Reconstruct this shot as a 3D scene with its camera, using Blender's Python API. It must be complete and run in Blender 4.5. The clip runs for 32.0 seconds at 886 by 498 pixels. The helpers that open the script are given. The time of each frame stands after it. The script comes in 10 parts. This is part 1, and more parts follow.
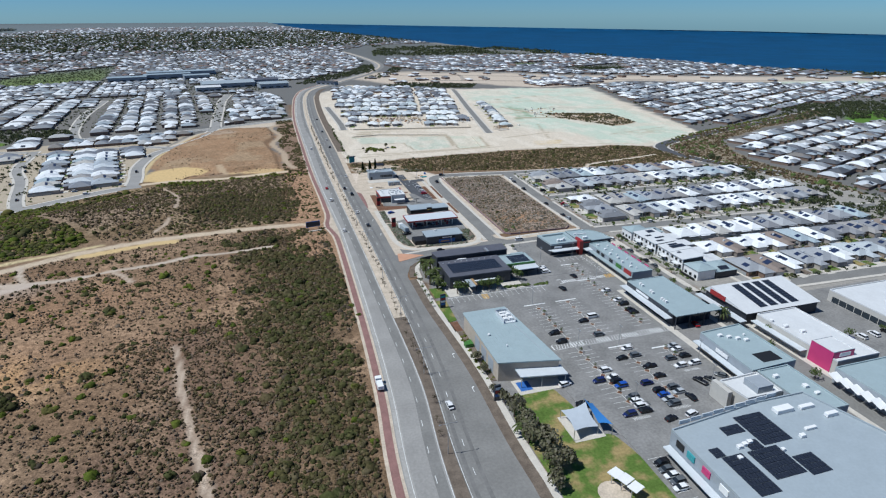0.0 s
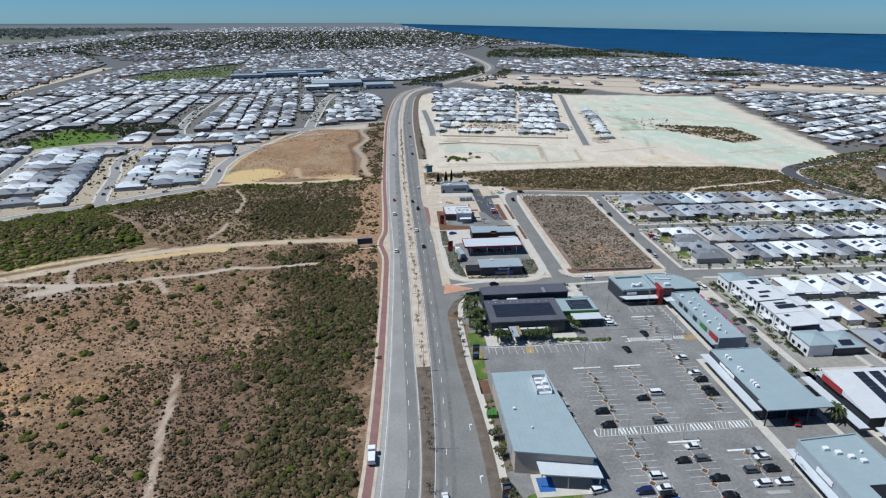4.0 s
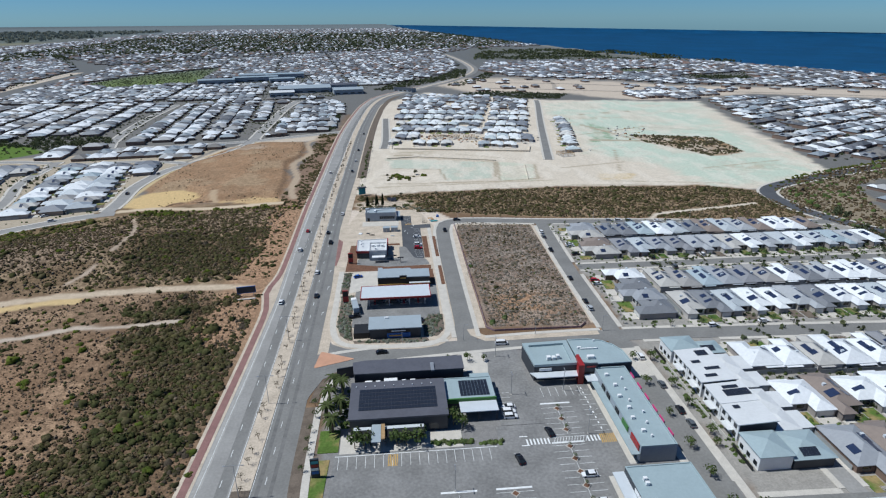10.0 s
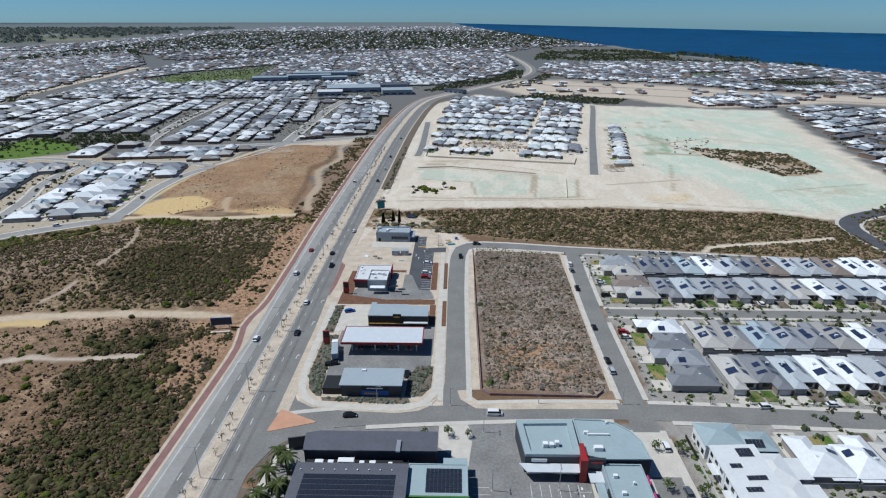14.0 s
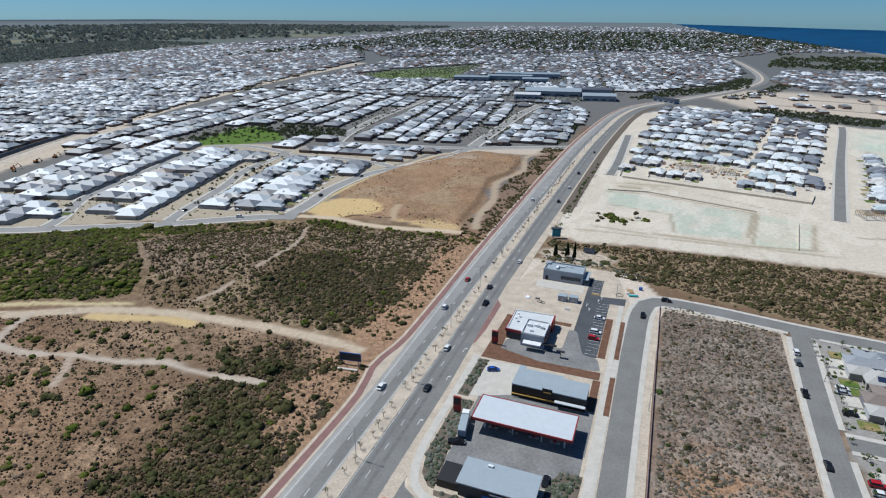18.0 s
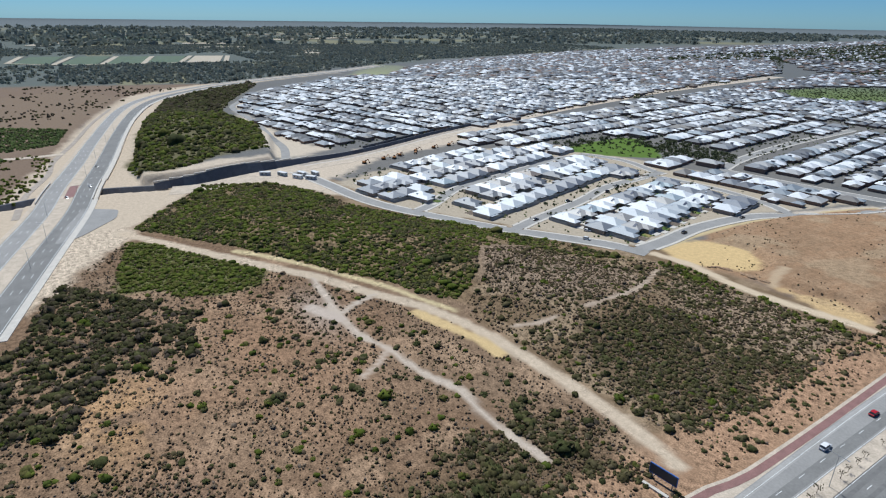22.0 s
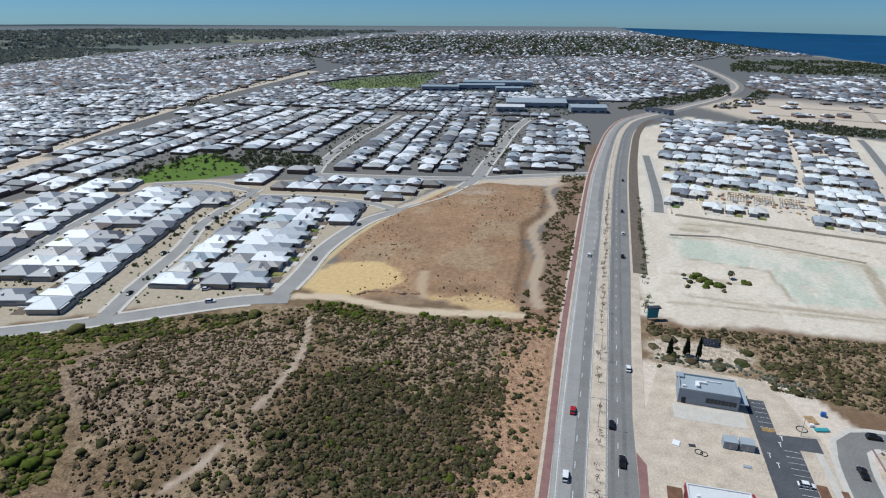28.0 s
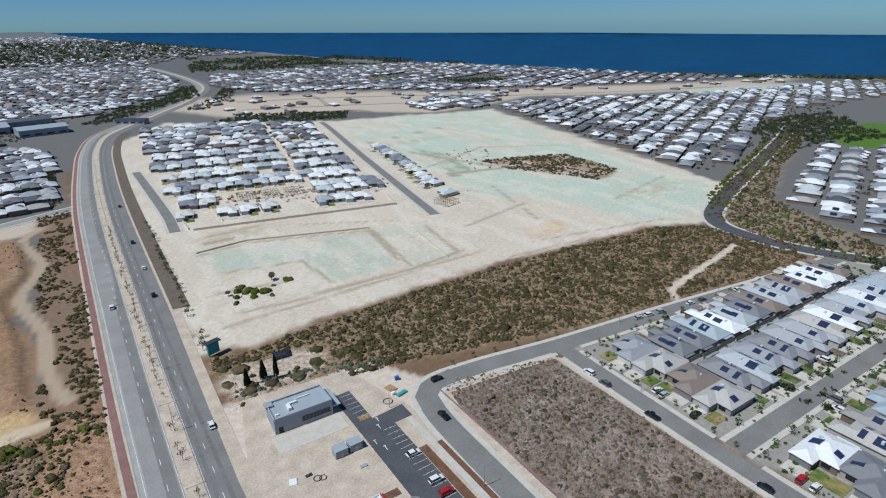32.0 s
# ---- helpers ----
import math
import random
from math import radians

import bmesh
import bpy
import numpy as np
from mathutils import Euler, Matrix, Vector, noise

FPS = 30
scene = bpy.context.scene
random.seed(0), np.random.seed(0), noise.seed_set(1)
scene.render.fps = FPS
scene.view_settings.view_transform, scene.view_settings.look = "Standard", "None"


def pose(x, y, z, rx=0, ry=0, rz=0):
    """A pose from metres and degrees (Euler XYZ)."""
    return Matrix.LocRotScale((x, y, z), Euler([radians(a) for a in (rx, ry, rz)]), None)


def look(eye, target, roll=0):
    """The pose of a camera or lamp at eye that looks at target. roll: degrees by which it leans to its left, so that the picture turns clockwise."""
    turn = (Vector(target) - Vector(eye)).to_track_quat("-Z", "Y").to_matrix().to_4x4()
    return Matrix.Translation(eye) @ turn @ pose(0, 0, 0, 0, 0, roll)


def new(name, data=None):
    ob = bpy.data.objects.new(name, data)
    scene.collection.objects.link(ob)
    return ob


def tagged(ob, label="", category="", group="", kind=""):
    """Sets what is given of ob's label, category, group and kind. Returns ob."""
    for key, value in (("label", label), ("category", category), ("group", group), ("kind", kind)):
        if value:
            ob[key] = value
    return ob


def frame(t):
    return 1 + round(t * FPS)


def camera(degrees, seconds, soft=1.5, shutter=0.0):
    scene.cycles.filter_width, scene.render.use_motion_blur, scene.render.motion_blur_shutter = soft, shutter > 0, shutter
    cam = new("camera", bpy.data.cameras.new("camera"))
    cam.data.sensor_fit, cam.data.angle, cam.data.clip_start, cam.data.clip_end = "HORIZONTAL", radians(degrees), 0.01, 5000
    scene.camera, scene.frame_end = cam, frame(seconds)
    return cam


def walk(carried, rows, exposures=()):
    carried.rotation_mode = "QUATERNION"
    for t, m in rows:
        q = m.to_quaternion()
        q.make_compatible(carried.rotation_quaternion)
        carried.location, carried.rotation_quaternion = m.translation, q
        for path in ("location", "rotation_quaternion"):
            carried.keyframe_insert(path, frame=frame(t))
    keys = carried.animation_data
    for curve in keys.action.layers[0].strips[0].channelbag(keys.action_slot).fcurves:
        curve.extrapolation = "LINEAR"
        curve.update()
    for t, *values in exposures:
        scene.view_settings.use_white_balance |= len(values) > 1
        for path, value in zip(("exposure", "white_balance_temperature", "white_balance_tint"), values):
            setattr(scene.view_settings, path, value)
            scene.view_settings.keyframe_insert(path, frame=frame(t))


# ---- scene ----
# The flight: seconds, eye, target, roll.
LENS = 75.22
PATH = [
    (0, (-53.42, 15.25, 117.75), (-26.95, 104.14, 80.37), -0.26),
    (0.5, (-48.88, 18.36, 117.84), (-31.23, 109.44, 80.51), 0.01),
    (1, (-44.49, 21.72, 117.95), (-35.04, 114.03, 80.68), 0.19),
    (1.5, (-40.15, 25.45, 118.06), (-31.82, 117.85, 80.75), 0.17),
    (2, (-35.81, 29.49, 118.18), (-27.61, 121.92, 80.90), 0.07),
    (2.5, (-31.31, 33.77, 118.29), (-23.20, 126.23, 81.05), -0.01),
    (3, (-26.86, 38.12, 118.37), (-18.80, 130.59, 81.15), -0.04),
    (3.5, (-22.50, 42.53, 118.41), (-14.41, 134.99, 81.19), -0.10),
    (5.5, (-4.62, 60.76, 118.45), (3.53, 153.25, 81.32), -0.22),
    (6, (-0.00, 65.40, 118.42), (8.09, 157.91, 81.31), -0.29),
    (6.5, (4.63, 70.32, 118.39), (12.62, 162.83, 81.26), -0.37),
    (7, (9.14, 75.25, 118.38), (17.10, 167.75, 81.22), -0.45),
    (7.5, (13.53, 79.84, 118.41), (21.48, 172.34, 81.26), -0.44),
    (8, (17.85, 83.98, 118.51), (25.78, 176.47, 81.34), -0.44),
    (8.5, (22.26, 88.08, 118.69), (30.18, 180.58, 81.54), -0.41),
    (9, (26.68, 92.23, 118.91), (34.64, 184.74, 81.77), -0.48),
    (9.5, (31.13, 96.38, 119.14), (39.05, 188.90, 82.02), -0.46),
    (10, (35.54, 100.48, 119.37), (43.44, 193.00, 82.26), -0.47),
    (10.5, (40.01, 104.70, 119.56), (47.92, 197.23, 82.47), -0.46),
    (11, (44.40, 109.09, 119.72), (52.33, 201.61, 82.61), -0.43),
    (11.5, (48.70, 113.65, 119.86), (56.61, 206.16, 82.72), -0.45),
    (12, (52.63, 118.55, 119.97), (60.03, 211.09, 82.80), -0.44),
    (12.5, (56.08, 123.54, 120.04), (54.63, 216.35, 82.85), -0.28),
    (13, (58.89, 128.83, 120.08), (57.01, 221.63, 82.88), -0.25),
    (13.5, (60.73, 134.44, 120.11), (58.82, 227.22, 82.84), -0.12),
    (15.5, (63.94, 159.63, 120.13), (54.18, 251.82, 82.65), 0.05),
    (16, (65.19, 165.82, 120.17), (49.32, 257.18, 82.75), 0.11),
    (16.5, (65.20, 171.85, 120.19), (49.19, 263.17, 82.72), 0.02),
    (17, (64.19, 177.90, 120.26), (41.39, 267.78, 82.82), 0.09),
    (17.5, (63.15, 184.08, 120.33), (34.28, 272.22, 82.94), 0.20),
    (18, (61.72, 189.76, 120.41), (28.84, 276.48, 83.02), 0.25),
    (18.5, (59.85, 195.45, 120.47), (21.03, 279.75, 83.22), 0.37),
    (19, (57.82, 201.18, 120.47), (12.55, 282.24, 83.33), 0.36),
    (19.5, (55.39, 206.61, 120.47), (4.57, 284.36, 83.42), 0.46),
    (20, (52.38, 211.49, 120.48), (-3.97, 285.39, 83.57), 0.53),
    (20.5, (48.91, 216.11, 120.47), (-13.94, 284.58, 83.57), 0.67),
    (21, (45.05, 220.51, 120.43), (-23.79, 282.92, 83.48), 0.78),
    (21.5, (41.09, 224.48, 120.38), (-32.85, 280.70, 83.33), 0.85),
    (22, (37.02, 228.31, 120.38), (-41.13, 278.44, 83.23), 0.83),
    (22.5, (32.58, 231.71, 120.40), (-46.74, 279.94, 83.24), 0.80),
    (23, (27.69, 235.05, 120.42), (-51.62, 283.32, 83.27), 0.70),
    (23.5, (22.47, 238.48, 120.48), (-56.82, 286.83, 83.38), 0.65),
    (24, (17.28, 242.08, 120.58), (-62.02, 290.46, 83.54), 0.67),
    (24.5, (11.87, 245.62, 120.75), (-67.36, 294.11, 83.73), 0.65),
    (26.5, (-11.47, 256.39, 121.91), (-69.88, 328.67, 84.96), 0.61),
    (27, (-15.15, 260.32, 122.02), (-62.41, 340.33, 85.08), 0.64),
    (27.5, (-17.27, 264.81, 121.98), (-53.20, 350.54, 85.09), 0.43),
    (28, (-18.65, 269.38, 121.83), (-42.97, 359.12, 85.02), 0.16),
    (28.5, (-19.79, 274.28, 121.65), (-33.70, 366.26, 84.96), 0.02),
    (29, (-20.47, 279.30, 121.44), (-30.39, 371.81, 84.77), -0.07),
    (29.5, (-20.78, 284.52, 121.25), (-23.45, 377.52, 84.58), -0.12),
    (30, (-20.35, 290.04, 121.07), (-12.38, 382.75, 84.46), -0.36),
    (30.5, (-19.71, 294.40, 120.94), (0.90, 385.13, 84.31), -0.59),
    (31, (-19.40, 296.91, 120.79), (11.95, 384.48, 84.07), -0.77),
    (31.5, (-19.16, 297.93, 120.60), (20.90, 381.83, 83.76), -0.86),
    (32, (-19.04, 298.13, 120.40), (31.73, 375.91, 83.35), -0.97),
]

cam = camera(LENS, 32.0, soft=1.2)
walk(cam, [(t, look(e, g, r)) for t, e, g, r in PATH], [(0.0, 0.02, 6010, 6.3), (13.0, -0.08, 6010, 6.3), (19.0, -0.02, 6010, 6.3), (23.5, 0.12, 6010, 6.3), (28.0, -0.06, 6010, 6.3), (32.0, -0.16, 6010, 6.3)])

# ---- world and sun ----
SUN_EL, SUN_AZ = radians(59), radians(-86)     # high morning sun from the left of the highway
world = bpy.data.worlds.new("sky")
scene.world = world
world.use_nodes = True
wn = world.node_tree
sky = wn.nodes.new("ShaderNodeTexSky")
sky.sky_type = "NISHITA"
sky.sun_disc = False
sky.sun_elevation, sky.sun_rotation = SUN_EL, SUN_AZ
sky.altitude, sky.air_density, sky.dust_density, sky.ozone_density = 900, 0.8, 0.25, 6.0
tint = wn.nodes.new("ShaderNodeVectorMath")          # clear dry air: a deeper blue down to the horizon
tint.operation = "MULTIPLY"
tint.inputs[1].default_value = (0.70, 1.05, 1.32)
wn.links.new(sky.outputs[0], tint.inputs[0])
wn.links.new(tint.outputs[0], wn.nodes["Background"].inputs[0])
wn.nodes["Background"].inputs[1].default_value = 0.054
sun = new("sun", bpy.data.lights.new("sun", "SUN"))
sun.data.energy, sun.data.angle, sun.data.color = 4.25, radians(0.5), (1.0, 0.985, 0.955)
sun_dir = Vector((math.sin(SUN_AZ) * math.cos(SUN_EL), math.cos(SUN_AZ) * math.cos(SUN_EL), math.sin(SUN_EL)))
sun.matrix_world = look(sun_dir * 500, (0, 0, 0))
scene.view_settings.exposure = 0.0


# ---- materials ----
def material(name, color, rough=0.8, metal=0.0, var=0.15, scale=2.0, fine=12.0, bump=0.0, spread=None, island=False, spec=0.5):
    """Base colour broken up at two scales; spread: colours drawn by chance per object or per island."""
    m = bpy.data.materials.new(name)
    m.use_nodes = True
    nt = m.node_tree
    b = nt.nodes["Principled BSDF"]
    b.inputs["Roughness"].default_value, b.inputs["Metallic"].default_value = rough, metal
    b.inputs["Specular IOR Level"].default_value = spec
    geo = nt.nodes.new("ShaderNodeNewGeometry")
    n1, n2 = nt.nodes.new("ShaderNodeTexNoise"), nt.nodes.new("ShaderNodeTexNoise")
    for n, s in ((n1, 1.0 / scale), (n2, fine / scale)):
        n.inputs["Scale"].default_value, n.inputs["Detail"].default_value = s, 4
        nt.links.new(geo.outputs["Position"], n.inputs["Vector"])
    add = nt.nodes.new("ShaderNodeMath")
    add.operation = "ADD"
    nt.links.new(n1.outputs["Fac"], add.inputs[0])
    nt.links.new(n2.outputs["Fac"], add.inputs[1])
    rng = nt.nodes.new("ShaderNodeMapRange")
    rng.inputs[1].default_value, rng.inputs[2].default_value = 0.7, 1.3
    rng.inputs[3].default_value, rng.inputs[4].default_value = 1 - var, 1 + var
    nt.links.new(add.outputs[0], rng.inputs[0])
    mul = nt.nodes.new("ShaderNodeVectorMath")
    mul.operation = "SCALE"
    if spread:
        ramp = nt.nodes.new("ShaderNodeValToRGB")
        ramp.color_ramp.interpolation = "CONSTANT"
        els = ramp.color_ramp.elements
        while len(els) < len(spread):
            els.new(0.5)
        for i, col in enumerate(spread):
            els[i].position, els[i].color = i / len(spread), (*col, 1)
        if island:
            nt.links.new(geo.outputs["Random Per Island"], ramp.inputs[0])
        else:
            info = nt.nodes.new("ShaderNodeObjectInfo")
            nt.links.new(info.outputs["Random"], ramp.inputs[0])
        nt.links.new(ramp.outputs[0], mul.inputs[0])
    elif color == "cover":
        at = nt.nodes.new("ShaderNodeAttribute")
        at.attribute_name = "cover"
        nt.links.new(at.outputs["Color"], mul.inputs[0])
    else:
        mul.inputs[0].default_value = color
    if color == "cover":
        # the cover's fourth value says how rough and mottled the soil is
        last = rng.outputs[0]
        for op, with_ in (("SUBTRACT", 1.0), ("MULTIPLY", at.outputs["Alpha"]), ("ADD", 1.0)):
            step = nt.nodes.new("ShaderNodeMath")
            step.operation = op
            nt.links.new(last, step.inputs[0])
            if op == "MULTIPLY":
                nt.links.new(with_, step.inputs[1])
            else:
                step.inputs[1].default_value = with_
            last = step.outputs[0]
        nt.links.new(last, mul.inputs[3])
    else:
        nt.links.new(rng.outputs[0], mul.inputs[3])
    nt.links.new(mul.outputs[0], b.inputs["Base Color"])
    if bump:
        bp = nt.nodes.new("ShaderNodeBump")
        bp.inputs["Strength"].default_value, bp.inputs["Distance"].default_value = bump, 0.05 * scale
        nt.links.new(add.outputs[0], bp.inputs["Height"])
        nt.links.new(bp.outputs[0], b.inputs["Normal"])
    return m


def lawn_material(name, green, dry, scale):
    m = material(name, green, 0.95, var=0.3, scale=scale, fine=9, spec=0.1)
    nt = m.node_tree
    mul = next(n for n in nt.nodes if n.type == "VECT_MATH")
    geo = next(n for n in nt.nodes if n.type == "NEW_GEOMETRY")
    noise_, ramp, mix = nt.nodes.new("ShaderNodeTexNoise"), nt.nodes.new("ShaderNodeValToRGB"), nt.nodes.new("ShaderNodeMix")
    noise_.inputs["Scale"].default_value, noise_.inputs["Detail"].default_value = 1 / scale, 5
    nt.links.new(geo.outputs["Position"], noise_.inputs["Vector"])
    ramp.color_ramp.elements[0].position, ramp.color_ramp.elements[1].position = 0.45, 0.6
    nt.links.new(noise_.outputs["Fac"], ramp.inputs[0])
    mix.data_type = "RGBA"
    nt.links.new(ramp.outputs[0], mix.inputs[0])
    for n in mix.inputs:
        if n.type == "RGBA" and n.name == "A":
            n.default_value = (*green, 1)
        if n.type == "RGBA" and n.name == "B":
            n.default_value = (*dry, 1)
    nt.links.new(next(o for o in mix.outputs if o.type == "RGBA"), mul.inputs[0])
    return m


M = {
    "ground": material("ground_soil", "cover", 0.95, var=0.62, scale=2.2, fine=4, bump=0.3, spec=0.1),
    "asphalt": material("worn_asphalt", (0.20, 0.194, 0.182), 0.85, var=0.16, scale=9, fine=11, spec=0.2),
    "asphalt_new": material("fresh_asphalt", (0.085, 0.088, 0.095), 0.85, var=0.2, scale=7, fine=9, spec=0.2),
    "asphalt_pale": material("pale_asphalt", (0.285, 0.274, 0.257), 0.85, var=0.14, scale=10, fine=12, spec=0.2),
    "asphalt_edge": material("dusty_asphalt", (0.35, 0.335, 0.31), 0.9, var=0.16, scale=8, fine=9, spec=0.15),
    "asphalt_track": material("tyre_dark_asphalt", (0.165, 0.16, 0.152), 0.8, var=0.2, scale=14, fine=9, spec=0.2),
    "parking": material("parking_asphalt", (0.213, 0.207, 0.198), 0.85, var=0.26, scale=9, fine=10, spec=0.2),
    "concrete": material("concrete", (0.52, 0.48, 0.42), 0.9, var=0.12, scale=3, fine=8),
    "brick_red": material("red_paving", (0.235, 0.125, 0.11), 0.9, var=0.2, scale=4, fine=10),
    "sand_verge": material("sand_verge", (0.50, 0.42, 0.33), 0.95, var=0.22, scale=5, fine=8, spec=0.1),
    "mulch": material("mulch", (0.16, 0.085, 0.055), 0.95, var=0.3, scale=2, fine=9, spec=0.1),
    "mulch_brown": material("brown_verge", (0.15, 0.12, 0.095), 0.95, var=0.3, scale=3, fine=9, spec=0.1),
    "paint": material("white_road_paint", (0.72, 0.72, 0.70), 0.7, var=0.15, scale=1.5),
    "orange_pave": material("orange_paving", (0.50, 0.27, 0.17), 0.9, var=0.12, scale=3),
    "soil": material("dug_soil", (0.30, 0.20, 0.125), 0.95, var=0.4, scale=1.5, fine=6, bump=0.6, spec=0.1),
    "farm_gravel": material("grey_gravel", (0.36, 0.31, 0.26), 0.95, var=0.2, scale=6, fine=8, spec=0.1),
    "lawn": lawn_material("lawn", (0.10, 0.16, 0.035), (0.26, 0.20, 0.09), 7),
    "water": material("sea_water", (0.004, 0.052, 0.125), 0.5, var=0.3, scale=220, fine=7, spec=0.15),
}


# ---- mesh helpers ----
def mesh_of(name, verts, faces, mats=(), ids=None, smooth=False):
    me = bpy.data.meshes.new(name)
    me.from_pydata([tuple(map(float, v)) for v in verts], [], [tuple(map(int, f)) for f in faces])
    for m in mats:
        me.materials.append(m)
    if ids is not None:
        me.polygons.foreach_set("material_index", np.array(ids, dtype=np.int32))
    if smooth:
        me.polygons.foreach_set("use_smooth", np.ones(len(me.polygons), dtype=bool))
    me.update()
    return me


def warp(x, y):
    """Far land drawn in towards a bowl whose rim is the horizon: returns x, y, height, size."""
    x, y = np.asarray(x, float), np.asarray(y, float)
    dx, dy = x - 10, y - 170
    d = np.maximum(np.hypot(dx, dy), 1e-6)
    r = np.where(d < 2000, d, 2000 + 2750 * (1 - np.exp(-np.maximum(d - 2000, 0) / 2750)))
    s = r / d
    return 10 + dx * s, 170 + dy * s, 120 * (1 - s), s


def vnoise(x, y, seed=0):
    """Smooth value noise, 0 to 1."""
    xi, yi = np.floor(x).astype(np.int64), np.floor(y).astype(np.int64)
    fx, fy = x - xi, y - yi
    fx, fy = fx * fx * (3 - 2 * fx), fy * fy * (3 - 2 * fy)

    def h(a, b):
        n = (a * 374761393 + b * 668265263 + seed * 1442695041) & 0x7fffffff
        n = ((n ^ (n >> 13)) * 1274126177) & 0x7fffffff
        return ((n ^ (n >> 16)) & 0xffff) / 65535.0
    return (h(xi, yi) * (1 - fx) + h(xi + 1, yi) * fx) * (1 - fy) + (h(xi, yi + 1) * (1 - fx) + h(xi + 1, yi + 1) * fx) * fy


def fbm(x, y, seed=0):
    return (vnoise(x, y, seed) * 4 + vnoise(x * 2.1, y * 2.1, seed + 1) * 2 + vnoise(x * 4.3, y * 4.3, seed + 2)) / 7


BUMPS = [(-185, 400, 60, 26, 7), (-120, 415, 40, 35, 4), (-300, 320, 70, 40, 6), (-640, 325, 120, 50, 13), (-235, 355, 50, 30, 4), (-90, 620, 40, 60, 3)]
# the cleared field stands a low scarp above the yellow sand
TERRACE = [(-138, 542), (-126, 544), (-107, 531), (-103, 516), (-92, 510), (-75, 515), (-62, 521), (-50, 514), (-52, 560), (-60, 610), (-51, 640), (-55, 705), (-100, 712), (-125, 684), (-146, 613), (-151, 585), (-150, 558)]
# the shelf of the hill above the stabilised slope of the railway cutting
SHELF = [(-441, 262), (-437, 283), (-436, 301), (-442, 324), (-449, 347), (-456, 370), (-490, 380), (-560, 400), (-620, 402), (-700, 392), (-690, 300), (-600, 280), (-540, 272), (-500, 264)]


def land(x, y):
    """Height of the natural ground, without cuttings."""
    x, y = np.asarray(x, float), np.asarray(y, float)
    z = np.zeros(np.broadcast(x, y).shape)
    for cx, cy, rx, ry, h in BUMPS:
        z = z + h * np.exp(-((x - cx) / rx) ** 2 - ((y - cy) / ry) ** 2)
    return z


def gz(x, y):
    """Ground height in the undistorted plan."""
    x, y = np.asarray(x, float), np.asarray(y, float)
    z = land(x, y)
    if x.size and x.min() < -40 and x.max() > -165:
        z = z + 2.4 * soft(inside(TERRACE, x, y), 4)
    if x.size and x.min() < -400 and x.max() > -760:
        z = z + 7.0 * soft(inside(SHELF, x, y) - 2, 6)
        z = z - 5.0 * soft(6.5 - np.abs(x - trench_x(y)), 3) * soft(y - 135, 20) * soft(286 - y, 16)
    return z


def trench_x(y):
    """Middle of the railway trench that runs below the new road."""
    return np.interp(y, [120, 180, 215, 245, 275, 300], [-416, -426, -441, -436, -427, -424])


def soft(sd, w):
    t = np.clip(sd / w + 0.5, 0, 1)
    return t * t * (3 - 2 * t)


def g1(x, y):
    return float(gz(np.array(x), np.array(y)))


def inside(poly, x, y):
    """Signed distance to a polygon, positive inside; far outside it stays at minus sixty."""
    x, y = np.asarray(x, float), np.asarray(y, float)
    p = np.array(poly, float)
    lo, hi = p.min(0) - 60, p.max(0) + 60
    full = np.full(x.shape, -60.0)
    near = (x > lo[0]) & (x < hi[0]) & (y > lo[1]) & (y < hi[1])
    if not near.any():
        return full
    x, y = x[near], y[near]
    ins = np.zeros(x.shape, bool)
    dist = np.full(x.shape, 1e9)
    for (ax, ay), (bx, by) in zip(p, np.roll(p, -1, 0)):
        cond = (ay > y) != (by > y)
        ins ^= cond & (x < (bx - ax) * (y - ay) / ((by - ay) if by != ay else 1e-9) + ax)
        t = np.clip(((x - ax) * (bx - ax) + (y - ay) * (by - ay)) / ((bx - ax) ** 2 + (by - ay) ** 2 + 1e-9), 0, 1)
        dist = np.minimum(dist, (x - ax - t * (bx - ax)) ** 2 + (y - ay - t * (by - ay)) ** 2)
    dist = np.sqrt(dist)
    full[near] = np.where(ins, dist, -dist)
    return full


def curve_pts(pts, step=8.0):
    """Smooth line through the given points."""
    p = [Vector((a[0], a[1])) for a in pts]
    p = [2 * p[0] - p[1]] + p + [2 * p[-1] - p[-2]]
    out = []
    for i in range(1, len(p) - 2):
        n = max(2, int((p[i + 1] - p[i]).length / step))
        for k in range(n):
            t = k / n
            out.append(0.5 * (2 * p[i] + (p[i + 1] - p[i - 1]) * t + (2 * p[i - 1] - 5 * p[i] + 4 * p[i + 1] - p[i + 2]) * t * t
                              + (3 * p[i] - p[i - 1] - 3 * p[i + 1] + p[i + 2]) * t ** 3))
    out.append(p[-2])
    return np.array([(v.x, v.y) for v in out])


def normals_of(line):
    d = np.gradient(line, axis=0)
    d /= np.linalg.norm(d, axis=1)[:, None] + 1e-9
    return np.stack([d[:, 1], -d[:, 0]], 1)          # to the right of the line's run


